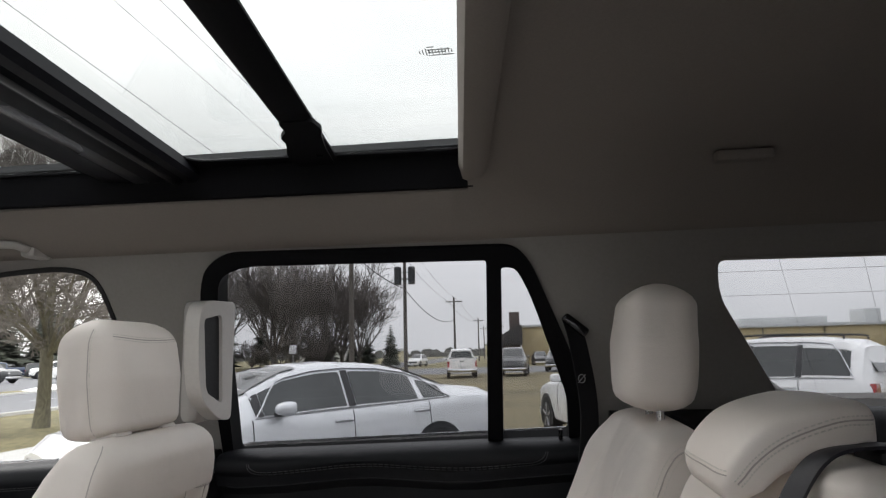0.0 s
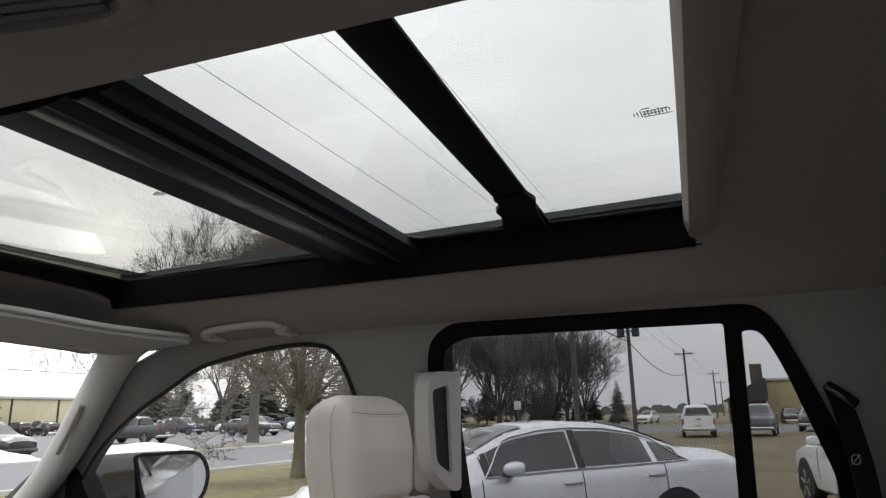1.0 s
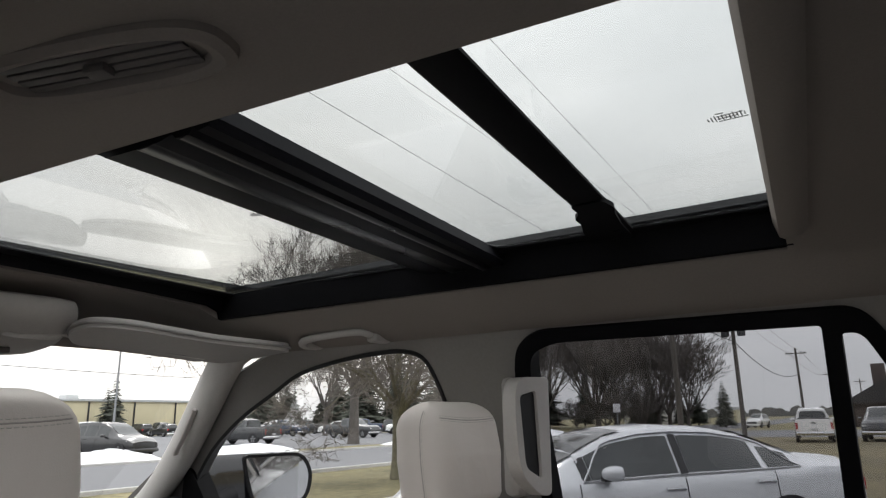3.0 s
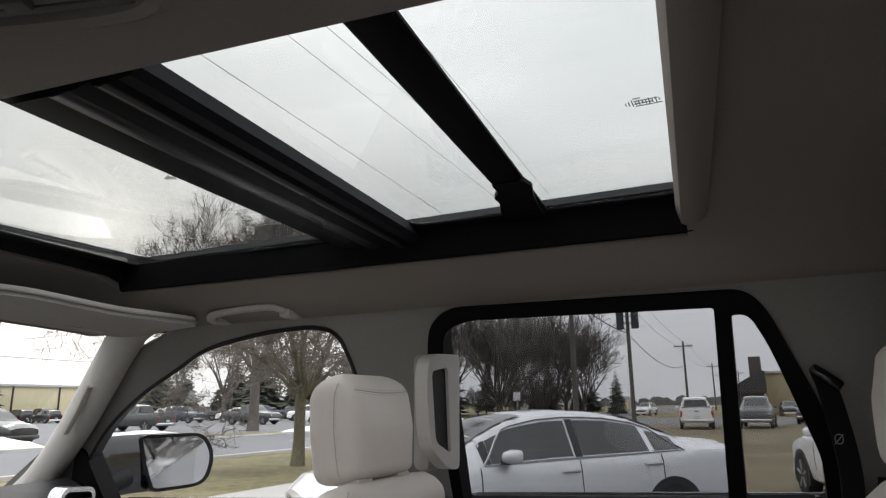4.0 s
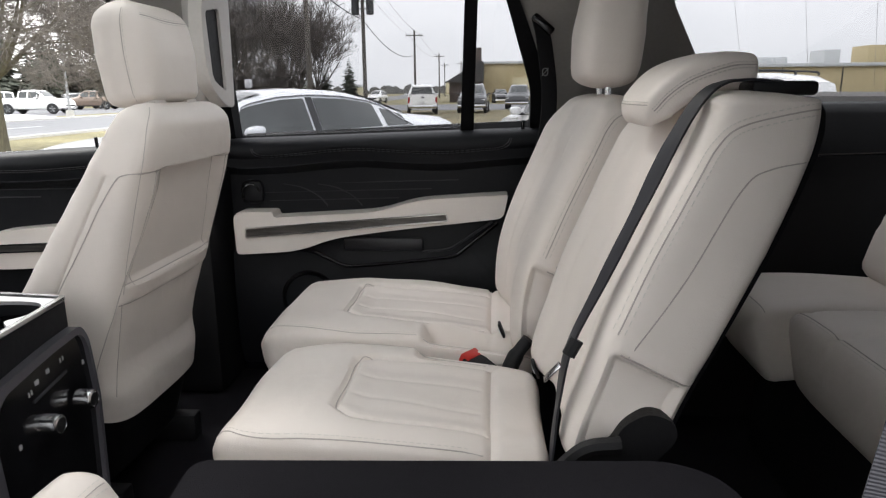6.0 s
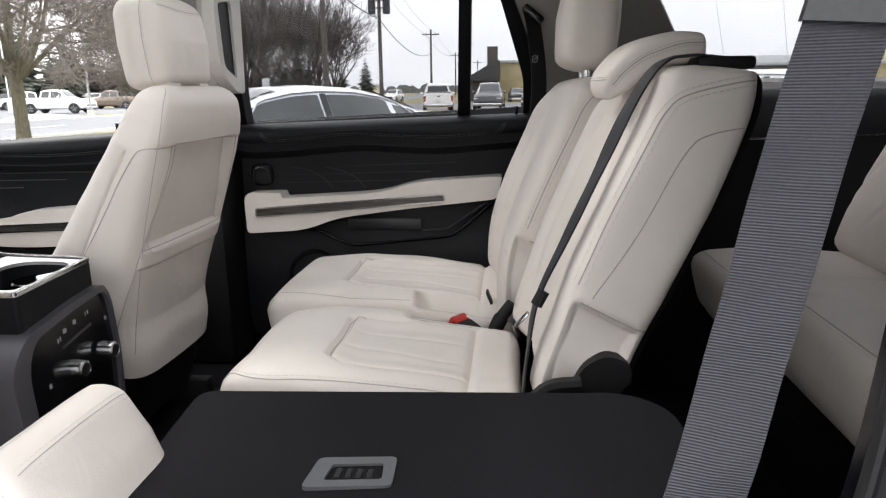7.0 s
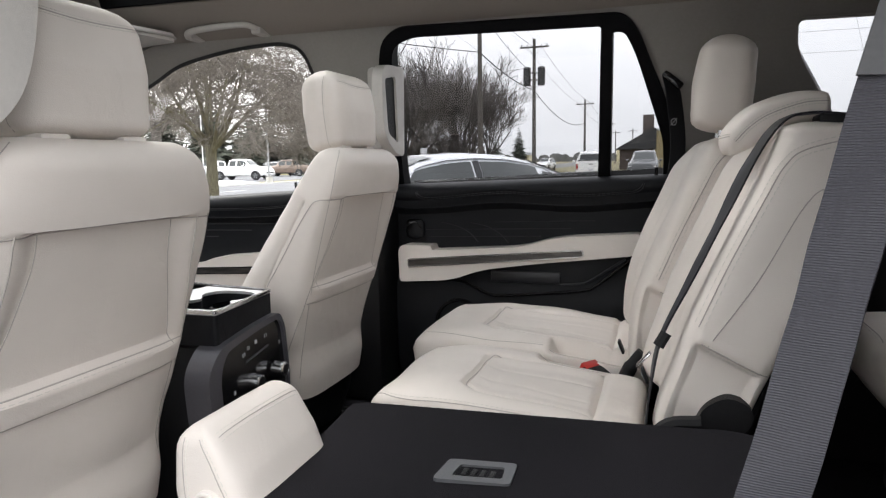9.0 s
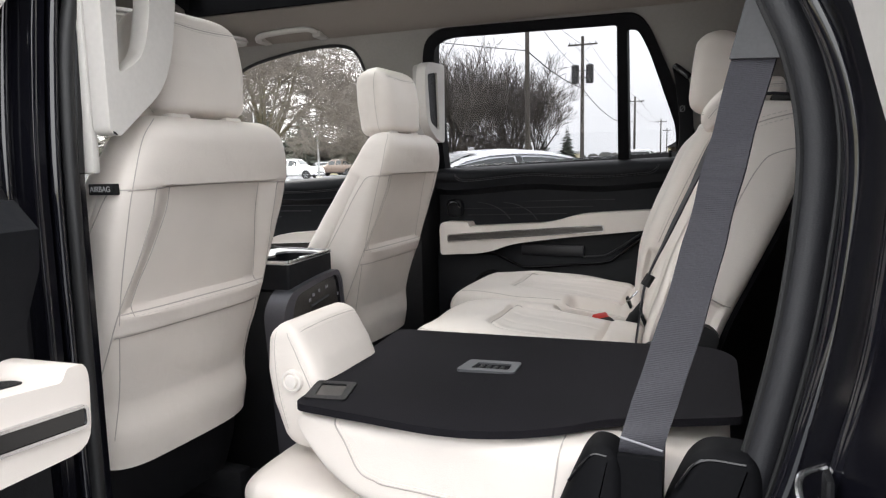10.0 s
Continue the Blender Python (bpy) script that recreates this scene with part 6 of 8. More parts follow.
tagged(part("front_door_driver", bm, PAINT_BLACK), "black painted shut driver door", "car door", kind="structure")
tagged(part("rear_quarter_driver", box((0.76, -0.245, 0.35), (2.35, -0.17, 1.15), 0.02), PAINT_BLACK), "black painted rear quarter of the driver side", "car body", kind="structure")
tagged(part("third_row_trim_driver", loft([[(x, -0.165, 0.53), (x, 0.09, 0.53), (x, 0.09, 0.95), (x, 0.06, 1.10), (x, 0.02, 1.22), (x, -0.03, 1.33), (x, -0.05, 1.352), (x, -0.165, 1.352)] for x in (1.26, 1.6, 2.0, 2.34)]), BLACK), "black moulded side trim beside the third row", "trim", kind="structure")
tagged(part("driver_door_trim", box((-2.05, -0.165, 0.58), (-0.62, -0.03, 1.24), 0.03), BLACK_HIDE), "black inner trim of the shut driver door", "trim", kind="structure")

# jamb behind the doorway: glossy black, curved with the wheel arch
jamb_edge = curve_pts([(0.39, 0.235, 1.745), (0.462, 0.222, 1.60), (0.520, 0.208, 1.46), (0.545, 0.202, 1.40), (0.561, 0.20, 1.337), (0.566, 0.20, 1.27), (0.560, 0.20, 1.18), (0.547, 0.195, 1.08), (0.522, 0.190, 0.956), (0.505, 0.186, 0.889), (0.475, 0.18, 0.76), (0.465, 0.175, 0.55)], 6)
rows = []
for p in jamb_edge:
    x, y, z = p
    rows.append([(x, y + 0.03, z), (x + 0.002, y - 0.012, z), (x + 0.028, y - 0.03, z), (x + 0.036, y - 0.07, z), (x + 0.05, y - 0.11, z), (x + 0.056, y - 0.16, z), (x + 0.085, y - 0.20, z), (x + 0.10, y - 0.27, z), (x + 0.15, y - 0.33, z), (x + 0.75, y - 0.34, z), (x + 0.75, y + 0.0, z), (x + 0.10, y + 0.03, z)])
JAMB = material("black_jamb_paint", (0.004, 0.004, 0.006), rough=0.13, scale=200, vary=0.2, spec=0.28)
jamb = part("door_jamb", loft(rows), JAMB)
tagged(jamb, "glossy black door jamb behind the open doorway", "door jamb", kind="structure")
for off, r, lo, hi in (((0.034, -0.052, 0), 0.013, 0, 60), ((0.060, -0.135, 0), 0.016, 0, 60), ((0.098, -0.235, 0), 0.020, 0, 60)):
    part("pressed_rib", tube([p + Vector(off) + Vector((0.004 * math.sin(7 * p.z), 0, 0)) for p in jamb_edge], r, 12), PAINT_BLACK, jamb)
SEAL_GREY = material("grey_rubber_trim", (0.016, 0.016, 0.019), rough=0.45, scale=300, vary=0.12, bump=0.25, bump_scale=500)
seal = thing("door_seal", "thick black rubber door seal round the doorway", "door seal", at=jamb_edge[0])
part("rear_bead", tube([p + Vector((0.006, -0.012, 0)) for p in jamb_edge], 0.020, 14), SEAL_GREY, seal)
part("bead_lip", tube([p + Vector((-0.013, -0.020, 0)) for p in jamb_edge], 0.0045, 8), RUBBER, seal)
part("bead_edge", tube([p + Vector((0.024, -0.026, 0)) for p in jamb_edge], 0.0035, 8), RUBBER, seal)
part("front_bead", tube(curve_pts([(-0.36, 0.235, 1.735), (-0.40, 0.17, 1.68), (-0.418, 0.112, 1.55), (-0.422, 0.088, 1.30), (-0.422, 0.085, 0.55)], 8), 0.011, 10), RUBBER, seal)
part("top_bead", tube(curve_pts([(-0.36, 0.235, 1.745), (-0.2, 0.21, 1.775), (0.2, 0.21, 1.78), (0.39, 0.235, 1.755)], 6), 0.011, 10), RUBBER, seal)
striker = thing("door_striker", "shiny steel door latch striker on the jamb", "latch", at=(0.56, 0.03, 0.98))
part("loop", tube(curve_pts([(0.575, 0.06, 0.995), (0.552, 0.045, 0.988), (0.552, 0.01, 0.976), (0.575, 0.0, 0.968)], 5), 0.0035, 8), CHROME, striker)
part("plate", box((0.570, 0.02, 0.962), (0.578, 0.05, 0.998), 0.004), BLACK, striker)
# outer face of the driver B-pillar
rows = []
for z in np.linspace(0.55, 1.74, 16):
    k = float(smooth_step(1.25, 1.74, np.array(z)))
    y = 0.105 + 0.035 * k
    rows.append([(-0.43, y + 0.008, z), (-0.418, y + 0.002, z), (-0.414, y - 0.010, z), (-0.420, y - 0.022, z), (-0.440, y - 0.030, z), (-0.440, y - 0.045, z), (-0.425, y - 0.055, z), (-0.428, y - 0.075, z), (-0.450, y - 0.085, z), (-0.455, y - 0.110, z), (-0.470, y - 0.135, z), (-0.49, y - 0.20, z), (-0.52, y - 0.30, z), (-0.55, y - 0.36, z), (-0.66, y - 0.37, z), (-0.66, y + 0.008, z)])
pillar_out = part("b_pillar_outer_driver", loft(rows), JAMB)
tagged(pillar_out, "glossy black outer face of the door pillar", "pillar", kind="structure")
for dx, dy, r in ((-0.428, -0.036, 0.008), (-0.436, -0.064, 0.010), (-0.449, -0.096, 0.007), (-0.468, -0.128, 0.012)):
    part("pressed_rib", tube(curve_pts([(dx, 0.105 + 0.035 * k + dy + 0.003 * math.sin(4 * z), z) for z, k in ((0.56, 0), (0.9, 0), (1.25, 0), (1.45, 0.3), (1.6, 0.75), (1.72, 1.0))], 5), r, 10), PAINT_BLACK, pillar_out)
# sill of the doorway
tagged(part("door_sill", box((-0.46, -0.22, 0.42), (0.55, 0.06, 0.545), 0.02), BLACK), "black plastic door sill", "sill", kind="structure")

od = thing("rear_driver_door", "rear driver door standing wide open, black with a cream armrest", "car door", at=(-0.42, -0.22, 0.6))
M_OD = Matrix.Translation((-0.365, -0.050, 0)) @ Matrix.Rotation(radians(-86), 4, "Z")


def od_place(u, v, d):
    """u along the door from its hinge, v height, d towards the cabin side."""
    return M_OD @ Vector((u, d, v))


part("panel", loft([[od_place(u, z, d) for d, z in ((-0.09, 0.55), (0.03, 0.55), (0.05, 0.70), (0.045, 0.95), (0.03, 1.0), (0.03, 1.10), (0.06, 1.17), (0.065, 1.22), (0.03, 1.255), (-0.06, 1.26), (-0.09, 1.0))] for u in (0.02, 0.3, 0.6, 0.95)]), BLACK_HIDE, od)
ol = rounded([(0.035, 0.955), (0.03, 1.062), (0.062, 1.062), (0.07, 1.047), (0.45, 1.085), (0.80, 1.115), (0.80, 1.06), (0.45, 1.01), (0.25, 0.96)], [0.03, 0.03, 0.006, 0.006, 0.04, 0.02, 0.02, 0.05, 0.05])
ar = part("armrest", plate(ol, [], lambda u, v, d: od_place(u, v, 0.135 - d), 0.11), HIDE, od, "cream padded armrest")
bev = ar.modifiers.new("soft_edges", "BEVEL")
bev.width, bev.segments, bev.angle_limit = 0.015, 4, radians(50)
st = rounded([(0.045, 0.988), (0.045, 1.009), (0.55, 1.050), (0.55, 1.030)], 0.005)
part("strip", plate(st, [], lambda u, v, d: od_place(u, v, 0.139 - d), 0.005), GLOSS, od)
part("strip_rim", plate(grow(st, 0.004), [st], lambda u, v, d: od_place(u, v, 0.141 - d), 0.008), CHROME, od)
part("pull_cup", plate(rounded([(0.085, 0.070), (0.085, 0.100), (0.30, 0.112), (0.36, 0.065)], [0.012, 0.014, 0.012, 0.012]), [], lambda u, v, d: od_place(u, 1.0485 + (u - 0.07) * 0.1 - d, v), 0.004), BLACK, od, "dark pull cup in the armrest")
part("skin", plate(rounded([(0.0, 0.45), (1.0, 0.45), (1.0, 1.25), (0.0, 1.25)], 0.03), [], lambda u, v, d: od_place(u, v, -0.09 - d), 0.02), PAINT_BLACK, od)
fr_o = rounded([(0.0, 1.24), (1.0, 1.24), (0.95, 1.45), (0.80, 1.70), (0.06, 1.72), (0.02, 1.5)], [0.01, 0.01, 0.05, 0.08, 0.06, 0.05])
part("window_frame", plate(fr_o, [rounded([(0.14, 1.29), (0.94, 1.29), (0.90, 1.44), (0.77, 1.65), (0.15, 1.67)], [0.03, 0.02, 0.05, 0.06, 0.05])], lambda u, v, d: od_place(u, v, -0.03 - d - 0.4 * (v - 1.25)), 0.05), BLACK, od)
part("speaker", loft([[od_place(0.25 + r * math.cos(a), 0.80 + r * math.sin(a), d) for a in np.linspace(0, 2 * math.pi, 24, endpoint=False)] for r, d in ((0.085, 0.045), (0.083, 0.056), (0.07, 0.056), (0.065, 0.048))]), GLOSS, od)

# ---- passenger door mirror ----
dm = thing("door_mirror", "black door mirror with a chrome-edged glass outside the window", "mirror", at=(-1.95, 2.05, 1.3))
part("housing", cushion([(-2.22, 1.305, 0.15, 0.060), (-2.15, 1.305, 0.225, 0.092), (-2.07, 1.305, 0.252, 0.108), (-2.015, 1.305, 0.250, 0.111)], 2.090, 5.0, 0.012, None, (0.07, 0.012), 80), PAINT_BLACK, dm)
gl = rounded([(2.123, 1.205), (2.280, 1.215), (2.311, 1.242), (2.326, 1.329), (2.286, 1.402), (2.072, 1.398), (2.090, 1.300)], [0.015, 0.03, 0.03, 0.04, 0.035, 0.012, 0.08])
part("glass", plate(gl, [], lambda u, v, d: (-1.970 + 0.46 * (u - 2.17) - d, u, v), 0.004), MIRROR, dm)
part("rim", plate(grow(gl, 0.013), [gl], lambda u, v, d: (-1.966 + 0.46 * (u - 2.17) - d, u, v), 0.05), GLOSS, dm)
part("arm", tube([(-2.02, 1.90, 1.23), (-2.03, 2.02, 1.26)], 0.04, 10), BLACK, dm)
sail = part("mirror_sail", plate(rounded([(-2.20, 1.15), (-1.958, 1.16), (-1.946, 1.375), (-1.98, 1.385)], 0.012), [], lambda u, v, d: on_pax(u, v, d - 0.01), 0.06), BLACK)
tagged(sail, "black triangular cover at the front window's corner", "trim", kind="structure")

# ---- outside: ground ----
GRASS = material("winter_grass", (0.15, 0.135, 0.055), rough=1.0, scale=6, vary=0.45, bump=0.8, bump_scale=40, big=0.3, second=(0.27, 0.235, 0.12))
LAWN = material("brown_lawn", (0.135, 0.115, 0.055), rough=1.0, scale=6, vary=0.4, bump=0.8, bump_scale=40, big=0.2, second=(0.20, 0.165, 0.09))
ASPHALT = material("asphalt", (0.155, 0.157, 0.165), rough=0.9, scale=18, vary=0.14, bump=0.5, bump_scale=120, big=0.15)
CONCRETE = material("pale_concrete", (0.46, 0.45, 0.43), rough=0.9, scale=14, vary=0.12, bump=0.4, bump_scale=100, big=0.4)
SNOW = material("old_snow", (0.80, 0.81, 0.83), rough=0.8, scale=6, vary=0.06, bump=0.6, bump_scale=12)
tagged(part("ground", box((-2500, -2500, -0.5), (2500, 2500, -0.06)), GRASS), "dry yellow-green winter lawn", "ground", kind="structure")


def flat(name, outline, mat, label, category, z=-0.055, thick=0.05):
    return tagged(part(name, plate([Vector(p) for p in outline], [], lambda u, v, d: (u, v, z - d), thick), mat), label, category, kind="structure")


flat("lot", [(-6.2, -60), (60, -60), (60, 11.6), (3.5, 11.6), (-2, 11.2), (-4.8, 11.9), (-6.2, 12.4)], ASPHALT, "grey asphalt parking lot", "pavement", -0.03, 0.3)
flat("walk", [(-9.1, -60), (-6.2, -60), (-6.2, 12.4), (-4.8, 11.9), (-2, 11.2), (3.5, 11.6), (3.5, 12.6), (-2, 12.3), (-5.0, 13.2), (-9.1, 14.4)], CONCRETE, "pale concrete walk along the lot's edge", "pavement", -0.02, 0.3)
flat("road", [(-27.2, -250), (-16.0, -250), (-16.0, 60), (-18, 120), (-24, 260), (-60, 700), (-80, 700), (-36, 260), (-29.5, 120), (-27.2, 60)], ASPHALT, "grey asphalt street", "road", -0.05)
flat("far_lot", [(-190, -80), (-31.5, -80), (-31.5, 75), (-190, 90)], ASPHALT, "grey asphalt car park across the street", "road", -0.05)
flat("side_road", [(-15.5, 56), (90, 54), (90, 78), (-17, 80)], ASPHALT, "grey asphalt side road", "road", -0.05)
flat("verge", [(-2.5, 12.2), (60, 12.2), (60, 53.5), (-15.2, 55.5), (-12, 30)], LAWN, "brown winter lawn", "ground", -0.045)
kerbs = part("kerb", box((-16.15, -200, -0.3), (-15.95, 58, 0.05), 0.02), CONCRETE)
tagged(kerbs, "pale concrete kerb", "kerb", kind="structure")
tagged(part("kerb", box((-27.4, -200, -0.3), (-27.2, 58, 0.05), 0.02), CONCRETE), "pale concrete kerb", "kerb", kind="structure")
for k in range(9):
    tagged(part("lane_mark", box((-21.75, -20 + 12 * k, -0.0495), (-21.6, -16 + 12 * k, -0.045)), PRINT), "worn white lane mark", "road marking", kind="structure")


def heap(name, cx, cy, lx, ly, h, seed):
    rng = random.Random(seed)
    bm = bm_new()
    n, m = 28, 10
    rows = []
    for j in range(m + 1):
        t = j / m
        ring = []
        for i in range(n):
            a = 2 * math.pi * i / n
            r = (1 - t) * (1 + 0.18 * math.sin(3 * a + seed) + 0.10 * math.sin(7 * a + 2 * seed))
            z = h * (1 - (1 - t) ** 2) * (1 + 0.15 * rng.uniform(-1, 1)) - 0.07 * (1 - t)
            ring.append((cx + lx * r * math.cos(a), cy + ly * r * math.sin(a), z))
        rows.append(ring)
    ob = part(name, loft(rows), SNOW)
    return tagged(ob, "low heap of old dirty snow beside the street", "snow heap", "snow heaps")


heap("snow_bank", -31.2, 27.5, 1.8, 3.6, 0.38, 1)
heap("snow_bank", -29.0, 17.6, 1.0, 2.6, 0.5, 2)
heap("snow_bank", -29.5, 62.0, 2.0, 5.0, 0.5, 3)
heap("snow_bank", -30.5, 42.0, 1.0, 4.0, 0.22, 4)

# ---- vehicles ----
TYRE = material("tyre_rubber", (0.02, 0.02, 0.021), rough=0.85, scale=100, vary=0.2)
RIM = material("alloy_rim", (0.45, 0.46, 0.47), rough=0.3, metal=0.9, vary=0.05)
CAR_GLASS = material("car_window_dark", (0.045, 0.050, 0.050), rough=0.04, vary=0.2, scale=3, big=1.0, coat=0.15)
LAMP_RED = material("tail_lamp_red", (0.35, 0.02, 0.02), rough=0.2, vary=0.1, coat=1.0)
LAMP_CLEAR = material("head_lamp_clear", (0.6, 0.6, 0.6), rough=0.15, vary=0.1, coat=1.0)
DARK_TRIM = material("dark_trim", (0.02, 0.02, 0.022), rough=0.5, vary=0.2)


def car_paint(name, color, metal=0.0):
    return material(name, color, rough=0.3, metal=metal, scale=300, vary=0.03, coat=0.8)


SILVER = car_paint("silver_paint", (0.68, 0.69, 0.705), 0.3)
WHITE = car_paint("white_paint", (0.80, 0.80, 0.79))
CHARCOAL = car_paint("charcoal_paint", (0.045, 0.047, 0.05), 0.3)
NAVY = car_paint("navy_paint", (0.02, 0.035, 0.075), 0.2)
TAN_PAINT = car_paint("brown_paint", (0.18, 0.13, 0.10), 0.3)
BLACK_PAINT2 = car_paint("plain_black_paint", (0.012, 0.012, 0.013))
GREY_PAINT = car_paint("grey_paint", (0.22, 0.225, 0.23), 0.4)

KINDS = {
    # stations along the car from the rear axle: u, half width, belt height, top height, half width of the top
    "sedan": dict(wheel=(0.0, 3.11, 0.345), side=0.94, st=[(-1.10, 0.78, 0.62, 0.70, 0.70), (-1.06, 0.84, 0.94, 1.03, 0.70), (-0.92, 0.885, 1.00, 1.095, 0.70), (-0.55, 0.915, 1.02, 1.13, 0.66), (-0.30, 0.925, 1.015, 1.17, 0.63), (0.0, 0.935, 1.00, 1.275, 0.605), (0.30, 0.94, 0.985, 1.375, 0.60), (0.70, 0.94, 0.97, 1.445, 0.61), (1.20, 0.94, 0.955, 1.47, 0.62), (1.60, 0.94, 0.945, 1.445, 0.615), (1.95, 0.94, 0.935, 1.37, 0.61), (2.30, 0.94, 0.93, 1.20, 0.63), (2.65, 0.94, 0.925, 1.025, 0.68), (3.0, 0.935, 0.90, 0.985, 0.70), (3.5, 0.915, 0.85, 0.93, 0.66), (3.9, 0.85, 0.76, 0.83, 0.60), (4.06, 0.72, 0.62, 0.68, 0.50)],
                  panes=[(0.26, 1.13, 0.10, 0.86), (1.25, 2.22, 0.10, 0.86), (-0.16, 0.18, 0.10, 0.75)], screens=[(1.72, 2.58), (-0.42, 0.42)], seams=[0.12, 1.19, 2.36], floor=0.22),
    "suv": dict(wheel=(0.0, 2.71, 0.36), side=0.93, st=[(-0.86, 0.80, 0.70, 0.80, 0.66), (-0.82, 0.86, 1.02, 1.15, 0.64), (-0.72, 0.90, 1.04, 1.50, 0.60), (-0.50, 0.92, 1.05, 1.62, 0.60), (0.0, 0.93, 1.05, 1.675, 0.62), (0.7, 0.93, 1.03, 1.69, 0.63), (1.3, 0.93, 1.01, 1.66, 0.62), (1.65, 0.93, 1.0, 1.56, 0.61), (2.05, 0.93, 0.99, 1.28, 0.64), (2.35, 0.93, 0.98, 1.10, 0.70), (2.9, 0.91, 0.95, 1.04, 0.70), (3.45, 0.86, 0.86, 0.93, 0.62), (3.62, 0.76, 0.70, 0.76, 0.52)],
                panes=[(-0.55, 0.10, 0.12, 0.80), (0.20, 0.85, 0.10, 0.85), (0.95, 1.75, 0.10, 0.85)], screens=[(1.42, 2.25), (-0.80, -0.56)], seams=[0.15, 0.90, 1.95], floor=0.27),
    "pickup": dict(wheel=(0.0, 3.68, 0.40), side=0.99, st=[(-1.15, 0.90, 0.75, 0.85, 0.80), (-1.12, 0.96, 1.22, 1.28, 0.86), (-0.6, 0.985, 1.24, 1.30, 0.87), (0.55, 0.99, 1.24, 1.30, 0.87), (0.80, 0.99, 1.24, 1.31, 0.86), (0.86, 0.99, 1.24, 1.82, 0.68), (1.2, 0.99, 1.22, 1.90, 0.68), (1.8, 0.99, 1.20, 1.93, 0.68), (2.35, 0.99, 1.19, 1.87, 0.67), (2.65, 0.99, 1.18, 1.66, 0.67), (3.05, 0.985, 1.16, 1.30, 0.74), (3.4, 0.98, 1.14, 1.23, 0.78), (4.3, 0.95, 1.08, 1.17, 0.74), (4.55, 0.90, 0.95, 1.02, 0.70), (4.62, 0.86, 0.70, 0.76, 0.66)],
                   panes=[(0.98, 1.62, 0.10, 0.84), (1.76, 2.62, 0.10, 0.84)], screens=[(2.45, 3.0), (0.80, 0.86)], seams=[0.85, 1.69, 2.75], floor=0.38),
    "van": dict(wheel=(0.0, 3.07, 0.34), side=0.97, st=[(-0.98, 0.86, 0.70, 0.80, 0.70), (-0.94, 0.93, 1.0, 1.15, 0.68), (-0.82, 0.96, 1.03, 1.60, 0.66), (-0.5, 0.97, 1.03, 1.72, 0.66), (0.8, 0.97, 1.02, 1.75, 0.67), (1.6, 0.97, 1.0, 1.70, 0.66), (2.1, 0.97, 0.99, 1.50, 0.66), (2.6, 0.97, 0.97, 1.18, 0.70), (2.9, 0.96, 0.95, 1.06, 0.74), (3.5, 0.90, 0.86, 0.95, 0.66), (3.85, 0.78, 0.70, 0.76, 0.56)],
                panes=[(-0.65, 0.35, 0.12, 0.80), (0.48, 1.25, 0.10, 0.84), (1.38, 2.15, 0.10, 0.84)], screens=[(1.75, 2.75), (-0.92, -0.66)], seams=[0.40, 1.31, 2.3], floor=0.24),
}


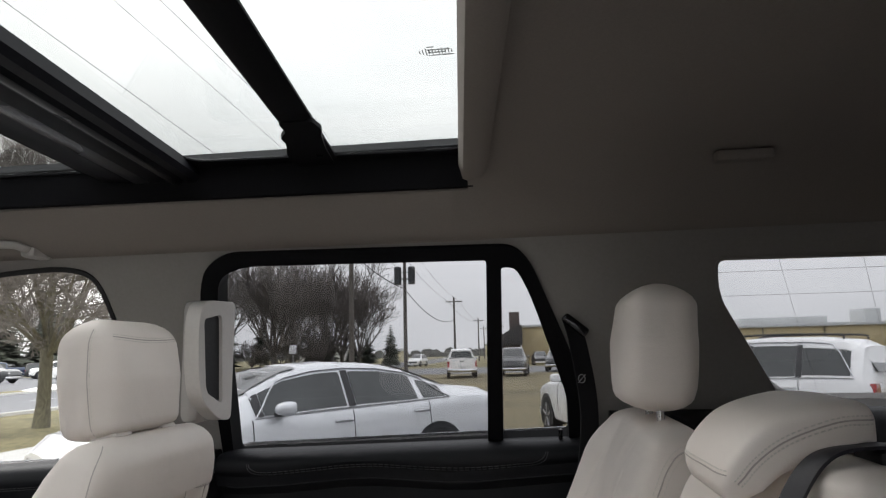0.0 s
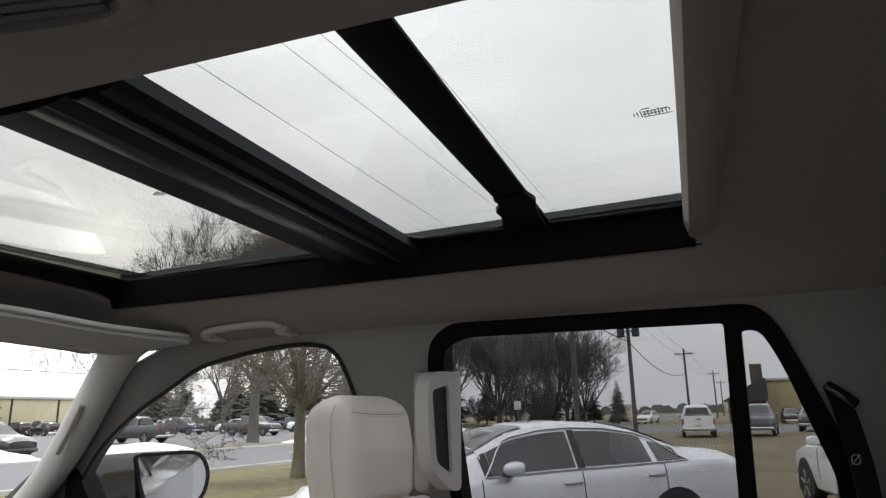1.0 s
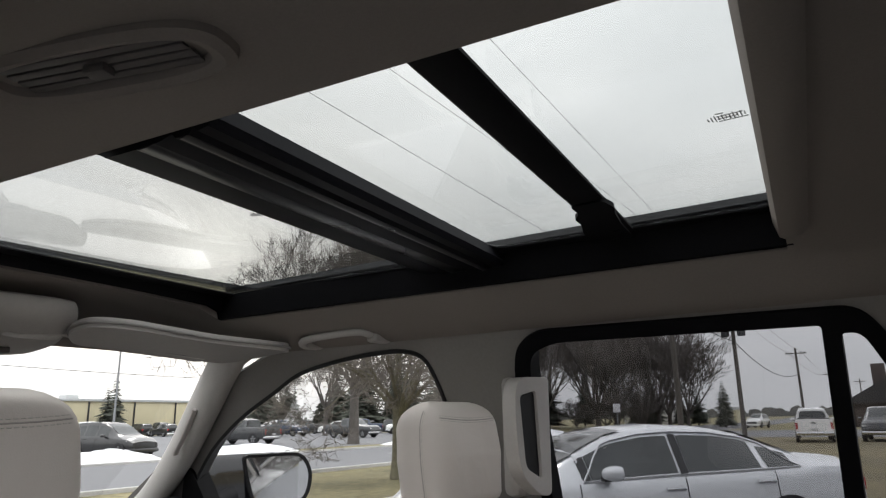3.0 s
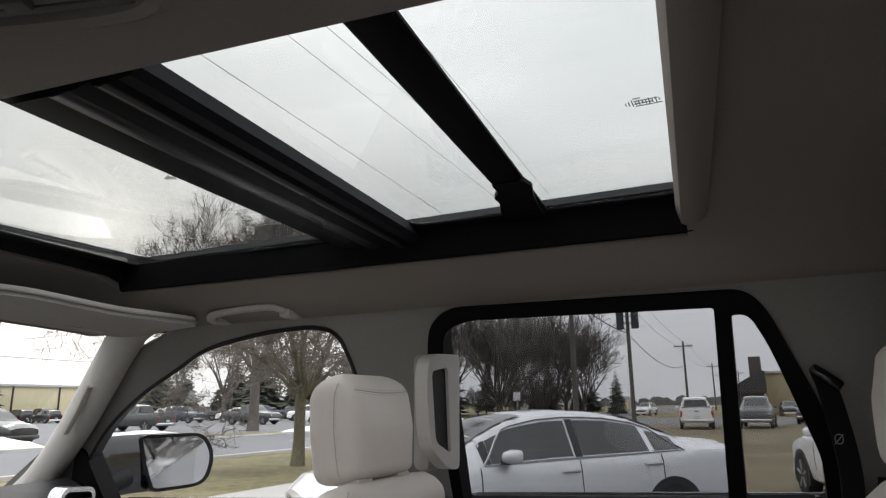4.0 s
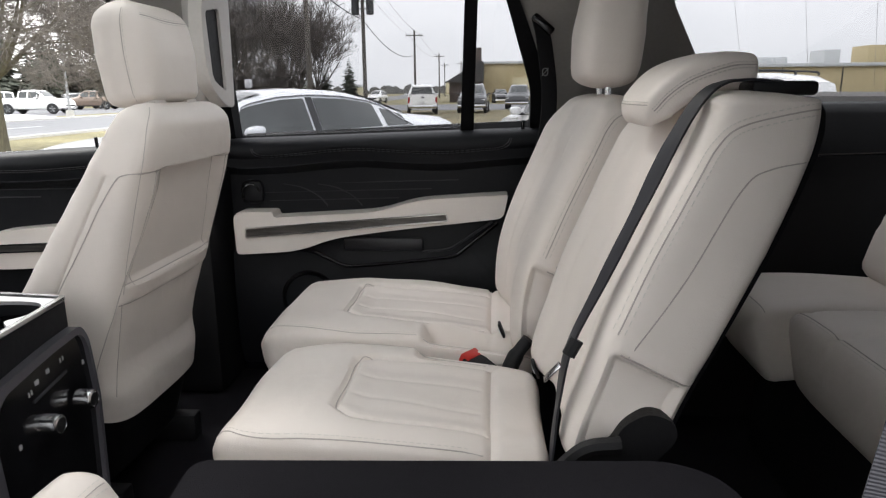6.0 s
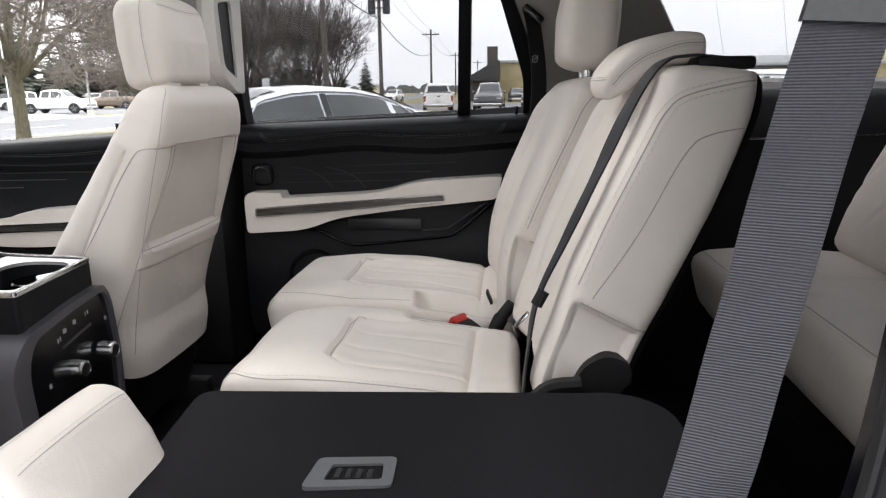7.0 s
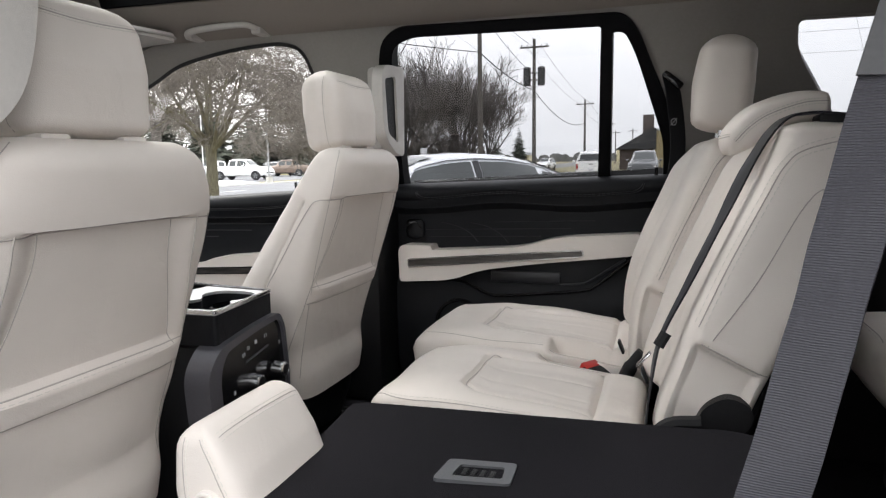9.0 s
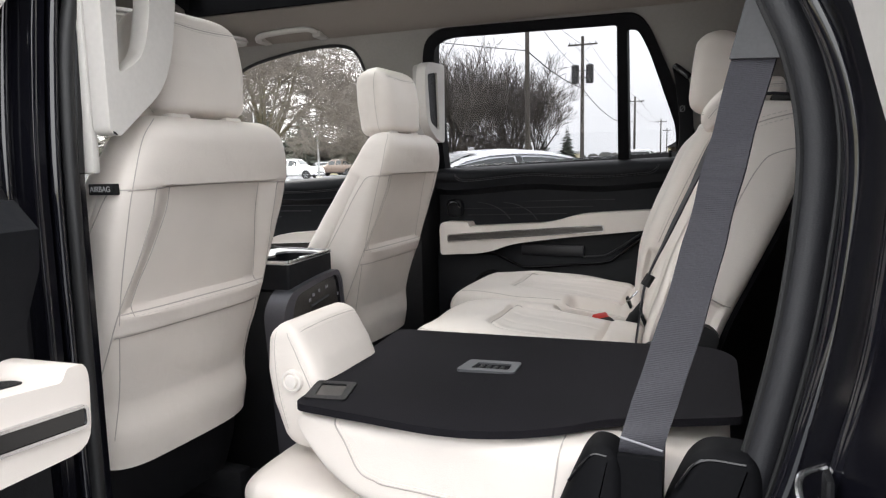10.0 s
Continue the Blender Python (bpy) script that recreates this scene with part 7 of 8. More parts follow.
def vehicle(kind, paint, at, heading, label, group="parked cars", fine=False, extras=True):
    """A parked car: lofted body, panes, wheels with rims, lamps, mirrors, handles and door seams."""
    K = KINDS[kind]
    S = np.array(K["st"])
    us = np.unique(np.r_[S[:, 0], np.linspace(S[0, 0], S[-1, 0], 60 if fine else 26)])
    def lane(c):
        return np.interp(us, S[:, 0], S[:, c])
    W, B, T, R = (lane(c) for c in (1, 2, 3, 4))
    if fine:
        for arr in (B, T, R, W):
            arr[2:-2] = (arr[1:-3] + 2 * arr[2:-2] + arr[3:-1]) / 4
    zb = K["floor"]

    def at_u(u):
        return [float(np.interp(u, us, c)) for c in (W, B, T, R)]

    name = {"sedan": "sedan", "suv": "suv", "pickup": "pickup_truck", "van": "minivan"}[kind]
    th = thing(name, label, "car", group, at=(0, 0, 0))
    rows = []
    for u, w, b, t, r in zip(us, W, B, T, R):
        half = [(0.0, zb), (w * 0.86, zb), (w * 0.95, zb + 0.06), (w * 0.985, zb + 0.22), (w, zb + 0.42 * (b - zb) + 0.1), (w * 0.985, b - 0.07), (w * 0.955, b), (r + 0.25 * (w * 0.955 - r), b + 0.72 * (t - b)), (r, t - 0.03), (r * 0.88, t), (r * 0.45, t + 0.018)]
        ring = [(u, y, z) for y, z in half] + [(u, 0.0, t + 0.024)] + [(u, -y, z) for y, z in half[:0:-1]]
        rows.append(ring)
    body = part("body", loft(rows), paint, th)

    def side_pt(u, f, sgn, off=0.006):
        w, b, t, r = at_u(u)
        p, q, s = Vector((u, w * 0.955, b)), Vector((u, r + 0.25 * (w * 0.955 - r), b + 0.72 * (t - b))), Vector((u, r, t - 0.03))
        g = p.lerp(q, f / 0.75) if f < 0.75 else q.lerp(s, (f - 0.75) / 0.25)
        g = g + Vector((0, off, off * 0.5))
        g.y *= sgn
        return g

    def sheet(fn, n, m):
        bm = bm_new()
        v = [[bm.verts.new(fn(i / n, j / m)) for j in range(m + 1)] for i in range(n + 1)]
        for i in range(n):
            for j in range(m):
                bm.faces.new((v[i][j], v[i + 1][j], v[i + 1][j + 1], v[i][j + 1]))
        bmesh.ops.recalc_face_normals(bm, faces=bm.faces)
        return bm

    for sgn in (-1, 1):
        for u0, u1, f0, f1 in K["panes"]:
            part("side_window", sheet(lambda i, j: side_pt(u0 + (u1 - u0) * i, f0 + (f1 - f0) * j * (1 if 0.05 < i < 0.95 else 0.985), sgn), 10, 5), CAR_GLASS, th)
        lo, hi = K["panes"][0][0], max(p[1] for p in K["panes"])
        lo = min(p[0] for p in K["panes"])
        if fine or kind == "sedan":
            part("window_trim", tube([side_pt(lo - 0.06 + (hi - lo + 0.16) * i / 16, 0.05, sgn, 0.008) for i in range(17)], 0.011, 5), CHROME, th)
            part("window_trim", tube([side_pt(lo - 0.06 + (hi - lo + 0.16) * i / 24, 0.05 + 0.88 * min(1, 9 * min(i, 24 - i) / 24 + 0.0), sgn, 0.008) for i in range(25)], 0.010, 5), CHROME, th)
            for u in (p[1] for p in K["panes"][:2]):
                part("pillar_cover", sheet(lambda i, j: side_pt(u + 0.005 + 0.09 * i, 0.08 + 0.80 * j, sgn, 0.005), 2, 5), DARK_TRIM, th)
        if extras:
            for u in K["seams"]:
                w, b, t, r = at_u(u)
                part("door_seam", tube([(u, sgn * w * 0.957, b), (u, sgn * (w * 0.985 + 0.002), b - 0.07), (u - 0.01, sgn * (w + 0.002), zb + 0.42 * (b - zb) + 0.1), (u - 0.02, sgn * (w * 0.985 + 0.002), zb + 0.22)], 0.006, 4), DARK_TRIM, th)
            for u in (K["seams"][0] + 0.14, K["seams"][1] + 0.14):
                w, b, t, r = at_u(u)
                part("door_handle", box((u - 0.11, sgn * (w * 0.995) - 0.022, b - 0.115), (u + 0.11, sgn * (w * 0.995) + 0.022, b - 0.08), 0.012), CHROME if kind == "sedan" else paint, th)
            u = K["seams"][2] - 0.28
            w, b, t, r = at_u(u)
            part("wing_mirror", cushion([(u - 0.10, b + 0.10, 0.09, 0.065), (u - 0.02, b + 0.10, 0.11, 0.075), (u + 0.10, b + 0.095, 0.06, 0.045)], sgn * (w + 0.10), 3.0, 0.03, None, (0.02, 0.05), 24), paint, th)
            part("wing_mirror_foot", box((u - 0.05, min(sgn * (w - 0.06), sgn * (w + 0.04)), b + 0.02), (u + 0.05, max(sgn * (w - 0.06), sgn * (w + 0.04)), b + 0.07), 0.015), DARK_TRIM, th)
        for u in K["wheel"][:2]:
            rad = K["wheel"][2]
            y = sgn * (K["side"] - 0.10)
            wh = part("wheel", loft([[(u + r * math.cos(a), y + sgn * o, rad + r * math.sin(a)) for a in np.linspace(0, 2 * math.pi, 28, endpoint=False)] for r, o in ((rad * 0.6, -0.11), (rad * 0.96, -0.11), (rad, -0.07), (rad, 0.07), (rad * 0.95, 0.105), (rad * 0.70, 0.108), (rad * 0.68, 0.09))]), TYRE, th)
            part("rim", loft([[(u + r * math.cos(a), y + sgn * o, rad + r * math.sin(a)) for a in np.linspace(0, 2 * math.pi, 20, endpoint=False)] for r, o in ((rad * 0.69, 0.100), (rad * 0.62, 0.09), (rad * 0.55, 0.05), (rad * 0.20, 0.05), (rad * 0.15, 0.085), (0.01, 0.09))]), DARK_TRIM, wh)
            for k in range(5):
                a = 2 * math.pi * k / 5 + 0.3
                c, s = math.cos(a), math.sin(a)
                part("spoke", tube([(u + rad * 0.12 * c, y + sgn * 0.085, rad + rad * 0.12 * s), (u + rad * 0.66 * c, y + sgn * 0.098, rad + rad * 0.66 * s)], 0.03, 5), RIM, wh)
            part("wheel_arch", loft([[(u + r * math.cos(a), sgn * (K["side"] + o), rad + r * math.sin(a)) for a in np.linspace(-0.35, math.pi + 0.35, 22)] + [(u, sgn * (K["side"] + o), rad * 0.6)] for r, o in ((rad + 0.06, -0.25), (rad + 0.06, 0.006), (rad + 0.015, 0.004))]), DARK_TRIM, th)
        w, b, t, r = at_u(S[1, 0])
        zl = b - 0.12 if kind != "pickup" else b - 0.30
        dims = (0.05, 0.17, 0.07) if kind in ("sedan",) else (0.05, 0.14, 0.11)
        if kind == "pickup":
            dims = (0.04, 0.07, 0.19)
        part("tail_lamp", box((S[1, 0] - 0.03, min(sgn * (w - 0.01), sgn * (w - 0.01 - 2 * dims[1])), zl - dims[2]), (S[1, 0] + 0.14, max(sgn * (w - 0.01), sgn * (w - 0.01 - 2 * dims[1])), zl + dims[2]), 0.02), LAMP_RED, th)
        w2, b2, t2, r2 = at_u(S[-2, 0])
        part("head_lamp", box((S[-2, 0] - 0.22, min(sgn * w2 * 0.98, sgn * w2 * 0.62), b2 - 0.13), (S[-2, 0] + 0.03, max(sgn * w2 * 0.98, sgn * w2 * 0.62), b2 - 0.02), 0.03), LAMP_CLEAR, th)

    def screen_pt(u, y, off=0.008):
        w, b, t, r = at_u(u)
        z = t + 0.024 - 0.024 * (abs(y) / max(r, 0.01)) ** 2
        return Vector((u, y, z + off))

    for u0, u1 in K["screens"]:
        if u1 - u0 > 0.3:
            part("windscreen", sheet(lambda i, j: screen_pt(u0 + (u1 - u0) * i, (2 * j - 1) * 0.90 * at_u(u0 + (u1 - u0) * i)[3]), 10, 8), CAR_GLASS, th)
        else:
            w, b, t, r = at_u(u1 + 0.03)
            zlo, zhi = b + 0.12, t - 0.08
            ua, ub = (u0 - 0.02, u1 - 0.03)
            part("rear_window", plate(rounded([(-r * 1.05, zlo), (r * 1.05, zlo), (r * 0.9, zhi), (-r * 0.9, zhi)], 0.06), [], lambda p, q, d: (ua + (ub - ua) * (q - zlo) / (zhi - zlo) - 0.03 - d, p, q), 0.02), CAR_GLASS, th)
    w, b, t, r = at_u(S[-1, 0])
    part("grille", box((S[-1, 0] - 0.10, -w * 0.75, zb + 0.18), (S[-1, 0] + 0.02, w * 0.75, b + 0.02), 0.03), DARK_TRIM if kind != "sedan" else CHROME, th)
    part("front_bumper", box((S[-1, 0] - 0.25, -w * 1.1, zb + 0.02), (S[-1, 0] + 0.05, w * 1.1, zb + 0.22), 0.06), paint if kind != "pickup" else CHROME, th)
    part("rear_bumper", box((S[0, 0] - 0.06, -S[0, 1] * 1.05, zb + 0.02), (S[0, 0] + 0.25, S[0, 1] * 1.05, zb + 0.24), 0.06), paint if kind != "pickup" else CHROME, th)
    part("number_plate", box((S[0, 0] - 0.075, -0.16, zb + 0.30), (S[0, 0] - 0.03, 0.16, zb + 0.42), 0.005), PRINT, th)
    if kind == "pickup":
        part("bed_liner", box((-1.02, -0.80, 0.95), (0.72, 0.80, 1.345), 0.02), DARK_TRIM, th)
        part("tailgate_handle", box((-1.19, -0.12, 1.05), (-1.13, 0.12, 1.13), 0.02), DARK_TRIM, th)
    if kind in ("suv", "van"):
        for sgn in (-1, 1):
            part("roof_rail", tube(curve_pts([(-0.45, sgn * 0.58, 1.65), (-0.35, sgn * 0.58, 1.715), (0.5, sgn * 0.60, 1.745), (1.2, sgn * 0.60, 1.73), (1.3, sgn * 0.60, 1.68)], 5), 0.018, 6), DARK_TRIM, th)
    c = (S[0, 0] + S[-1, 0]) / 2
    th.matrix_basis = Matrix.Translation(at) @ Matrix.Rotation(heading, 4, "Z") @ Matrix.Translation((0, 0, 0))
    return th


sedan = vehicle("sedan", SILVER, (-1.576, 9.056, -0.035), 3.964, "silver four-door sedan parked beside the lot's edge", "parked cars", True)
suv = vehicle("suv", WHITE, (4.9, 11.7, -0.06), radians(140), "white compact SUV with dark rear window and red lamps", "parked cars", True)
pick = vehicle("pickup", CHARCOAL, (-41.6, 37.5, -0.05), radians(188), "dark grey pickup truck in the car park across the street", "parked cars")
truck_w = vehicle("pickup", WHITE, (-4.4, 45.5, -0.05), radians(97), "white pickup truck with a dark rear window on the side road", "parked cars")
van = vehicle("van", BLACK_PAINT2, (-35.8, 20.8, -0.05), radians(8), "dark minivan at the edge of the far car park", "parked cars")


def again(src, at, deg, label, paint=None):
    """The same kind of car again, at another place, with another paint where given."""
    ob = copy_thing(src, Matrix.Translation(at) @ Matrix.Rotation(radians(deg), 4, "Z"))
    tagged(ob, label)
    if paint is not None:
        for o in ob.children_recursive:
            if o.data and len(o.data.materials) and o.name.split(".")[0] in ("body", "wing_mirror", "door_handle"):
                o.data = o.data.copy()
                o.data.materials[0] = paint
    return ob


again(suv, (2.05, 11.3, -0.06), 104, "white SUV parked nose first on the lawn side")
again(pick, (-48.5, 54.0, -0.05), 3, "dark grey pickup truck deep in the far car park")
again(pick, (-38.7, 53.9, -0.05), 2, "white pickup truck in the far car park", WHITE)
again(pick, (-39.5, 69.5, -0.05), 184, "brown pickup truck at the back of the car park", TAN_PAINT)
again(pick, (-101, 65.5, -0.05), 4, "navy pickup truck far across the car park", NAVY)
again(pick, (-1.0, 50.5, -0.05), 268, "dark grey truck parked nose out on the side road", CHARCOAL)
again(suv, (1.1, 88.0, -0.05), 275, "dark SUV parked before the tan building", BLACK_PAINT2)
again(pick, (2.6, 60.0, -0.05), 265, "charcoal truck at the end of the row", CHARCOAL)
again(suv, (-15.6, 97.0, -0.05), 262, "white off-roader coming up the street", WHITE)
again(suv, (-62, 190.0, -0.05), 175, "silver car far up the street", GREY_PAINT)
lot_rng = random.Random(5)
for k in range(13):
    src = (pick, suv, van)[k % 3]
    again(src, (-62 - 5.2 * (k % 7) - lot_rng.uniform(0, 2), 58 + 17 * (k // 7) + lot_rng.uniform(-2, 2) + 0.5 * (k % 7), -0.05), lot_rng.choice((2, 181, 5, 178)), "car in a row of the far car park", lot_rng.choice((WHITE, BLACK_PAINT2, GREY_PAINT, NAVY, WHITE)))
for k in range(9):
    again((suv, pick, van, pick)[k % 4], (-84 + 4.9 * k + lot_rng.uniform(-0.5, 0.5), 71 + lot_rng.uniform(-1, 3), -0.05), lot_rng.choice((40, 222, 48)), "car in a row at the back of the far car park", (BLACK_PAINT2, WHITE, GREY_PAINT, CHARCOAL, WHITE, NAVY, BLACK_PAINT2, WHITE, GREY_PAINT)[k])
for k in range(4):
    again((suv, pick)[k % 2], (-52 - 6.5 * k, 28 + 3.5 * k, -0.05), 80 + 5 * k, "car in the far car park", (GREY_PAINT, WHITE, BLACK_PAINT2, NAVY)[k])

# ---- trees ----
BARK = material("grey_bark", (0.095, 0.085, 0.077), rough=0.95, scale=30, vary=0.4, bump=1.0, bump_scale=40, stretch=(1, 1, 0.3))
TWIG_PALE = material("pale_twigs", (0.175, 0.155, 0.14), rough=0.95, scale=20, vary=0.3)
TWIG = material("dark_twigs", (0.125, 0.110, 0.102), rough=0.95, scale=20, vary=0.3)
BARK_MOSS = material("mossy_bark", (0.13, 0.115, 0.09), rough=0.95, scale=25, vary=0.4, bump=1.0, bump_scale=40, stretch=(1, 1, 0.3), second=(0.19, 0.175, 0.115))
# needle green paled, the second tone most, to put distance haze into the colour
NEEDLE = material("hazed_pine_needles", (0.070, 0.082, 0.064), rough=0.9, scale=8, vary=0.4, second=(0.12, 0.128, 0.10))


def bare_tree(seed, height, trunk_r, fork, limbs, spread, levels, lift=0.25, thin=0.0035, limb=(0.38, 0.6)):
    """Branches of a leafless tree: tapering limbs that fork again and again. Returns trunk and twig meshes."""
    rng = random.Random(seed)
    big, small = bm_new(), bm_new()

    def grow_branch(p, d, length, r, level):
        n = 4 if level < 2 else (3 if level < 4 else 2)
        pts, rr = [p], [r]
        q, way = p.copy(), d.copy()
        for i in range(n):
            way = (way + Vector((rng.gauss(0, 0.13), rng.gauss(0, 0.13), rng.gauss(0, 0.10) + lift * 0.25))).normalized()
            q = q + way * (length / n)
            pts.append(q.copy())
            rr.append(max(thin, r * (1 - 0.62 * (i + 1) / n)))
        add_tube(big if level < 2 else small, pts, rr, 7 if level == 0 else (5 if level < 2 else 3), level < 2)
        if level >= levels:
            return
        kids = rng.randint(3, 4) if level < 3 else rng.randint(3, 5)
        for k in range(kids):
            t = 0.35 + 0.65 * (k + rng.random()) / kids
            i = min(int(t * n), n - 1)
            base = pts[i].lerp(pts[i + 1], t * n - i) if i + 1 < len(pts) else pts[-1]
            axis = Vector((rng.gauss(0, 1), rng.gauss(0, 1), rng.gauss(0, 0.6)))
            side = (axis - way * axis.dot(way)).normalized()
            out = (way * rng.uniform(0.55, 1.0) + side * rng.uniform(0.45, 0.9) * spread + Vector((0, 0, lift))).normalized()
            grow_branch(base, out, length * rng.uniform(0.50, 0.78), max(thin, rr[i + 1] * rng.uniform(0.55, 0.75)), level + 1)

    add_tube(big, [(0, 0, -0.3), (0.0, 0, 0.0), (0.01, 0.02, fork * 0.3), (0.03, 0, fork * 0.7), (0.02, 0.02, fork)], [trunk_r * 1.6, trunk_r * 1.3, trunk_r, trunk_r * 0.92, trunk_r * 0.95], 12)
    for k in range(limbs):
        a = 2 * math.pi * (k + rng.uniform(-0.2, 0.2)) / limbs
        lean = rng.uniform(0.25, 0.75) * spread
        d = Vector((math.cos(a) * lean, math.sin(a) * lean, 1.0)).normalized()
        grow_branch(Vector((0.02, 0.02, fork * rng.uniform(0.8, 1.0))), d, (height - fork) * rng.uniform(0.42, 0.56), trunk_r * rng.uniform(*limb), 0)
    return big, small


def plant_tree(at, label, bark, group="", turn=0.0, twig=None, **kw):
    th = thing("tree", label, "tree", group, at=(0, 0, 0))
    big, small = bare_tree(**kw)
    part("trunk", big, bark, th)
    part("crown", small, twig or TWIG, th, "bare twigs", False)
    th.matrix_basis = Matrix.Translation(at) @ Matrix.Rotation(turn, 4, "Z")
    return th


plant_tree((-12.0, 16.1, -0.06), "small leafless lawn tree with a mossy trunk and spreading limbs", BARK_MOSS, twig=TWIG_PALE, seed=3, height=8.4, trunk_r=0.165, fork=2.0, limbs=11, spread=1.75, levels=6, lift=0.06, thin=0.0060, limb=(0.36, 0.52))
tall = plant_tree((-33.3, 38.7, -0.06), "tall leafless street tree with a dense upright crown", BARK, "leafless trees", seed=8, height=17.0, trunk_r=0.36, fork=4.0, limbs=8, spread=0.95, levels=5, lift=0.35, thin=0.012)
row_a = plant_tree((-37.0, 96.0, -0.06), "large dark leafless tree beside the street", BARK, "leafless trees", seed=21, height=18.5, trunk_r=0.42, fork=2.0, limbs=12, spread=1.0, levels=4, lift=0.25, thin=0.028)
row_b = plant_tree((-29.5, 100.0, -0.06), "large dark leafless tree beside the street", BARK, "leafless trees", seed=34, height=17.0, trunk_r=0.36, fork=1.8, limbs=12, spread=0.95, levels=4, lift=0.22, thin=0.028)
for k, (x, y, s, t) in enumerate(((-44, 92, 1.0, 1), (-51, 100, 1.05, 2), (-40, 112, 0.95, 3), (-33, 118, 0.95, 4), (-47, 122, 1.0, 5), (-59, 108, 1.1, 0.5), (-29, 114, 0.80, 2.2), (-66, 120, 1.05, 4.2))):
    c = copy_thing((row_a, row_b)[k % 2], Matrix.Translation((x, y, -0.06)) @ Matrix.Rotation(t, 4, "Z"))
    c.scale = (s, s, s)
for k, (x, y, s, t) in enumerate(((-58, 62, 0.8, 1), (-88, 108, 0.8, 2), (-70, 92, 0.7, 3), (-46, 84, 0.62, 0.4), (-105, 100, 0.8, 5.1))):
    c = copy_thing(tall, Matrix.Translation((x, y, -0.06)) @ Matrix.Rotation(t, 4, "Z"))
    c.scale = (s, s, s)


thicket = plant_tree((-31.0, 96.0, -0.06), "dense leafless thicket beside the street", BARK, "thickets", seed=77, height=9.0, trunk_r=0.16, fork=0.5, limbs=15, spread=1.35, levels=3, lift=0.18, thin=0.030)
tagged(thicket, category="bush")
for k in range(8):
    rng_t = random.Random(200 + k)
    c = copy_thing(thicket, Matrix.Translation((-29.5 - 4.6 * k + rng_t.uniform(-1, 1), 97 + rng_t.uniform(-3, 10), -0.06)) @ Matrix.Rotation(rng_t.uniform(0, 6), 4, "Z"))
    s = rng_t.uniform(0.5, 0.85)
    c.scale = (s * 1.2, s * 1.2, s)


def conifer(seed, height, radius):
    """A fir: a thin stem with drooping sprays of needles in ragged tiers."""
    rng = random.Random(seed)
    bm = bm_new()
    tiers = 22
    for i in range(tiers):
        t = (i + 0.3) / tiers
        z = height * (0.08 + 0.92 * t)
        r = radius * (1 - t) ** 0.85 * rng.uniform(0.8, 1.15) + 0.12
        n = max(5, int(15 * (1 - t) + 5))
        for k in range(n):
            a = 2 * math.pi * (k + rng.random()) / n
            L = r * rng.uniform(0.65, 1.2)
            tip = Vector((math.cos(a) * L, math.sin(a) * L, z - 0.22 * L + rng.uniform(-0.25, 0.25)))
            root = Vector((0, 0, z + 0.15 * L))
            side = Vector((-math.sin(a), math.cos(a), 0)) * L * rng.uniform(0.13, 0.24)
            mid = root.lerp(tip, 0.6)
            for sgn in (-1, 1):
                drop = Vector((0, 0, -0.10 * L * rng.uniform(0.4, 1.6)))
                v = [bm.verts.new(p) for p in (root, mid + sgn * side + drop, tip)]
                bm.faces.new(v)
                v = [bm.verts.new(p) for p in (root.lerp(tip, 0.3), root.lerp(tip, 0.45) + sgn * side * 1.2 + drop * 1.5, root.lerp(tip, 0.75))]
                bm.faces.new(v)
    return bm


fir = thing("conifer", "dark green conifer behind the far car park", "conifer", "conifers")
part("trunk", tube([(0, 0, -0.3), (0, 0, 11.0)], [0.22, 0.03], 8), BARK, fir)
part("crown", conifer(4, 12.5, 3.0), NEEDLE, fir, "dense green needles", False)
fir.matrix_basis = Matrix.Translation((-60.0, 82.0, -0.06))
fir_b = thing("conifer", "dark green conifer behind the far car park", "conifer", "conifers")
part("trunk", tube([(0, 0, -0.3), (0, 0, 9.0)], [0.2, 0.03], 8), BARK, fir_b)
part("crown", conifer(9, 10.5, 2.9), NEEDLE, fir_b, "dense green needles", False)
fir_b.matrix_basis = Matrix.Translation((-20.3, 99.0, -0.06))
fir_b.scale = (0.62, 0.62, 0.62)
fr = random.Random(12)
for k in range(13):
    x = -52 - 4.6 * k + fr.uniform(-1.5, 1.5)
    c = copy_thing((fir, fir_b)[k % 2], Matrix.Translation((x, 88 + 0.12 * k + fr.uniform(-5, 7), -0.06)) @ Matrix.Rotation(fr.uniform(0, 6), 4, "Z"))
    s = fr.uniform(0.62, 1.05)
    c.scale = (s, s, s)
for k in range(5):
    c = copy_thing((fir_b, fir)[k % 2], Matrix.Translation((-26 - 3.4 * k + fr.uniform(-1, 1), 122 + fr.uniform(-6, 8), -0.06)) @ Matrix.Rotation(fr.uniform(0, 6), 4, "Z"))
    s = fr.uniform(0.40, 0.68)
    c.scale = (s * 1.25, s * 1.25, s)
for x, y, s in ((-46.0, 88.0, 0.55), (-96.0, 58.0, 0.75), (-92.0, 54.5, 0.6), (-48.0, 118.0, 0.8), (-55, 116, 0.7), (-38, 122, 0.6)):
    c = copy_thing(fir, Matrix.Translation((x, y, -0.06)))
    c.scale = (s, s, s)

for k in range(30):
    u = k / 29
    c = copy_thing((fir, fir_b)[k % 2], Matrix.Translation((-84 + 34 * u + fr.uniform(-5, 5), 80 + 22 * u + fr.uniform(-4, 9), -0.06)) @ Matrix.Rotation(fr.uniform(0, 6), 4, "Z"))
    s = fr.uniform(0.6, 1.0)
    c.scale = (s * fr.uniform(1.2, 1.7), s * 1.4, s)

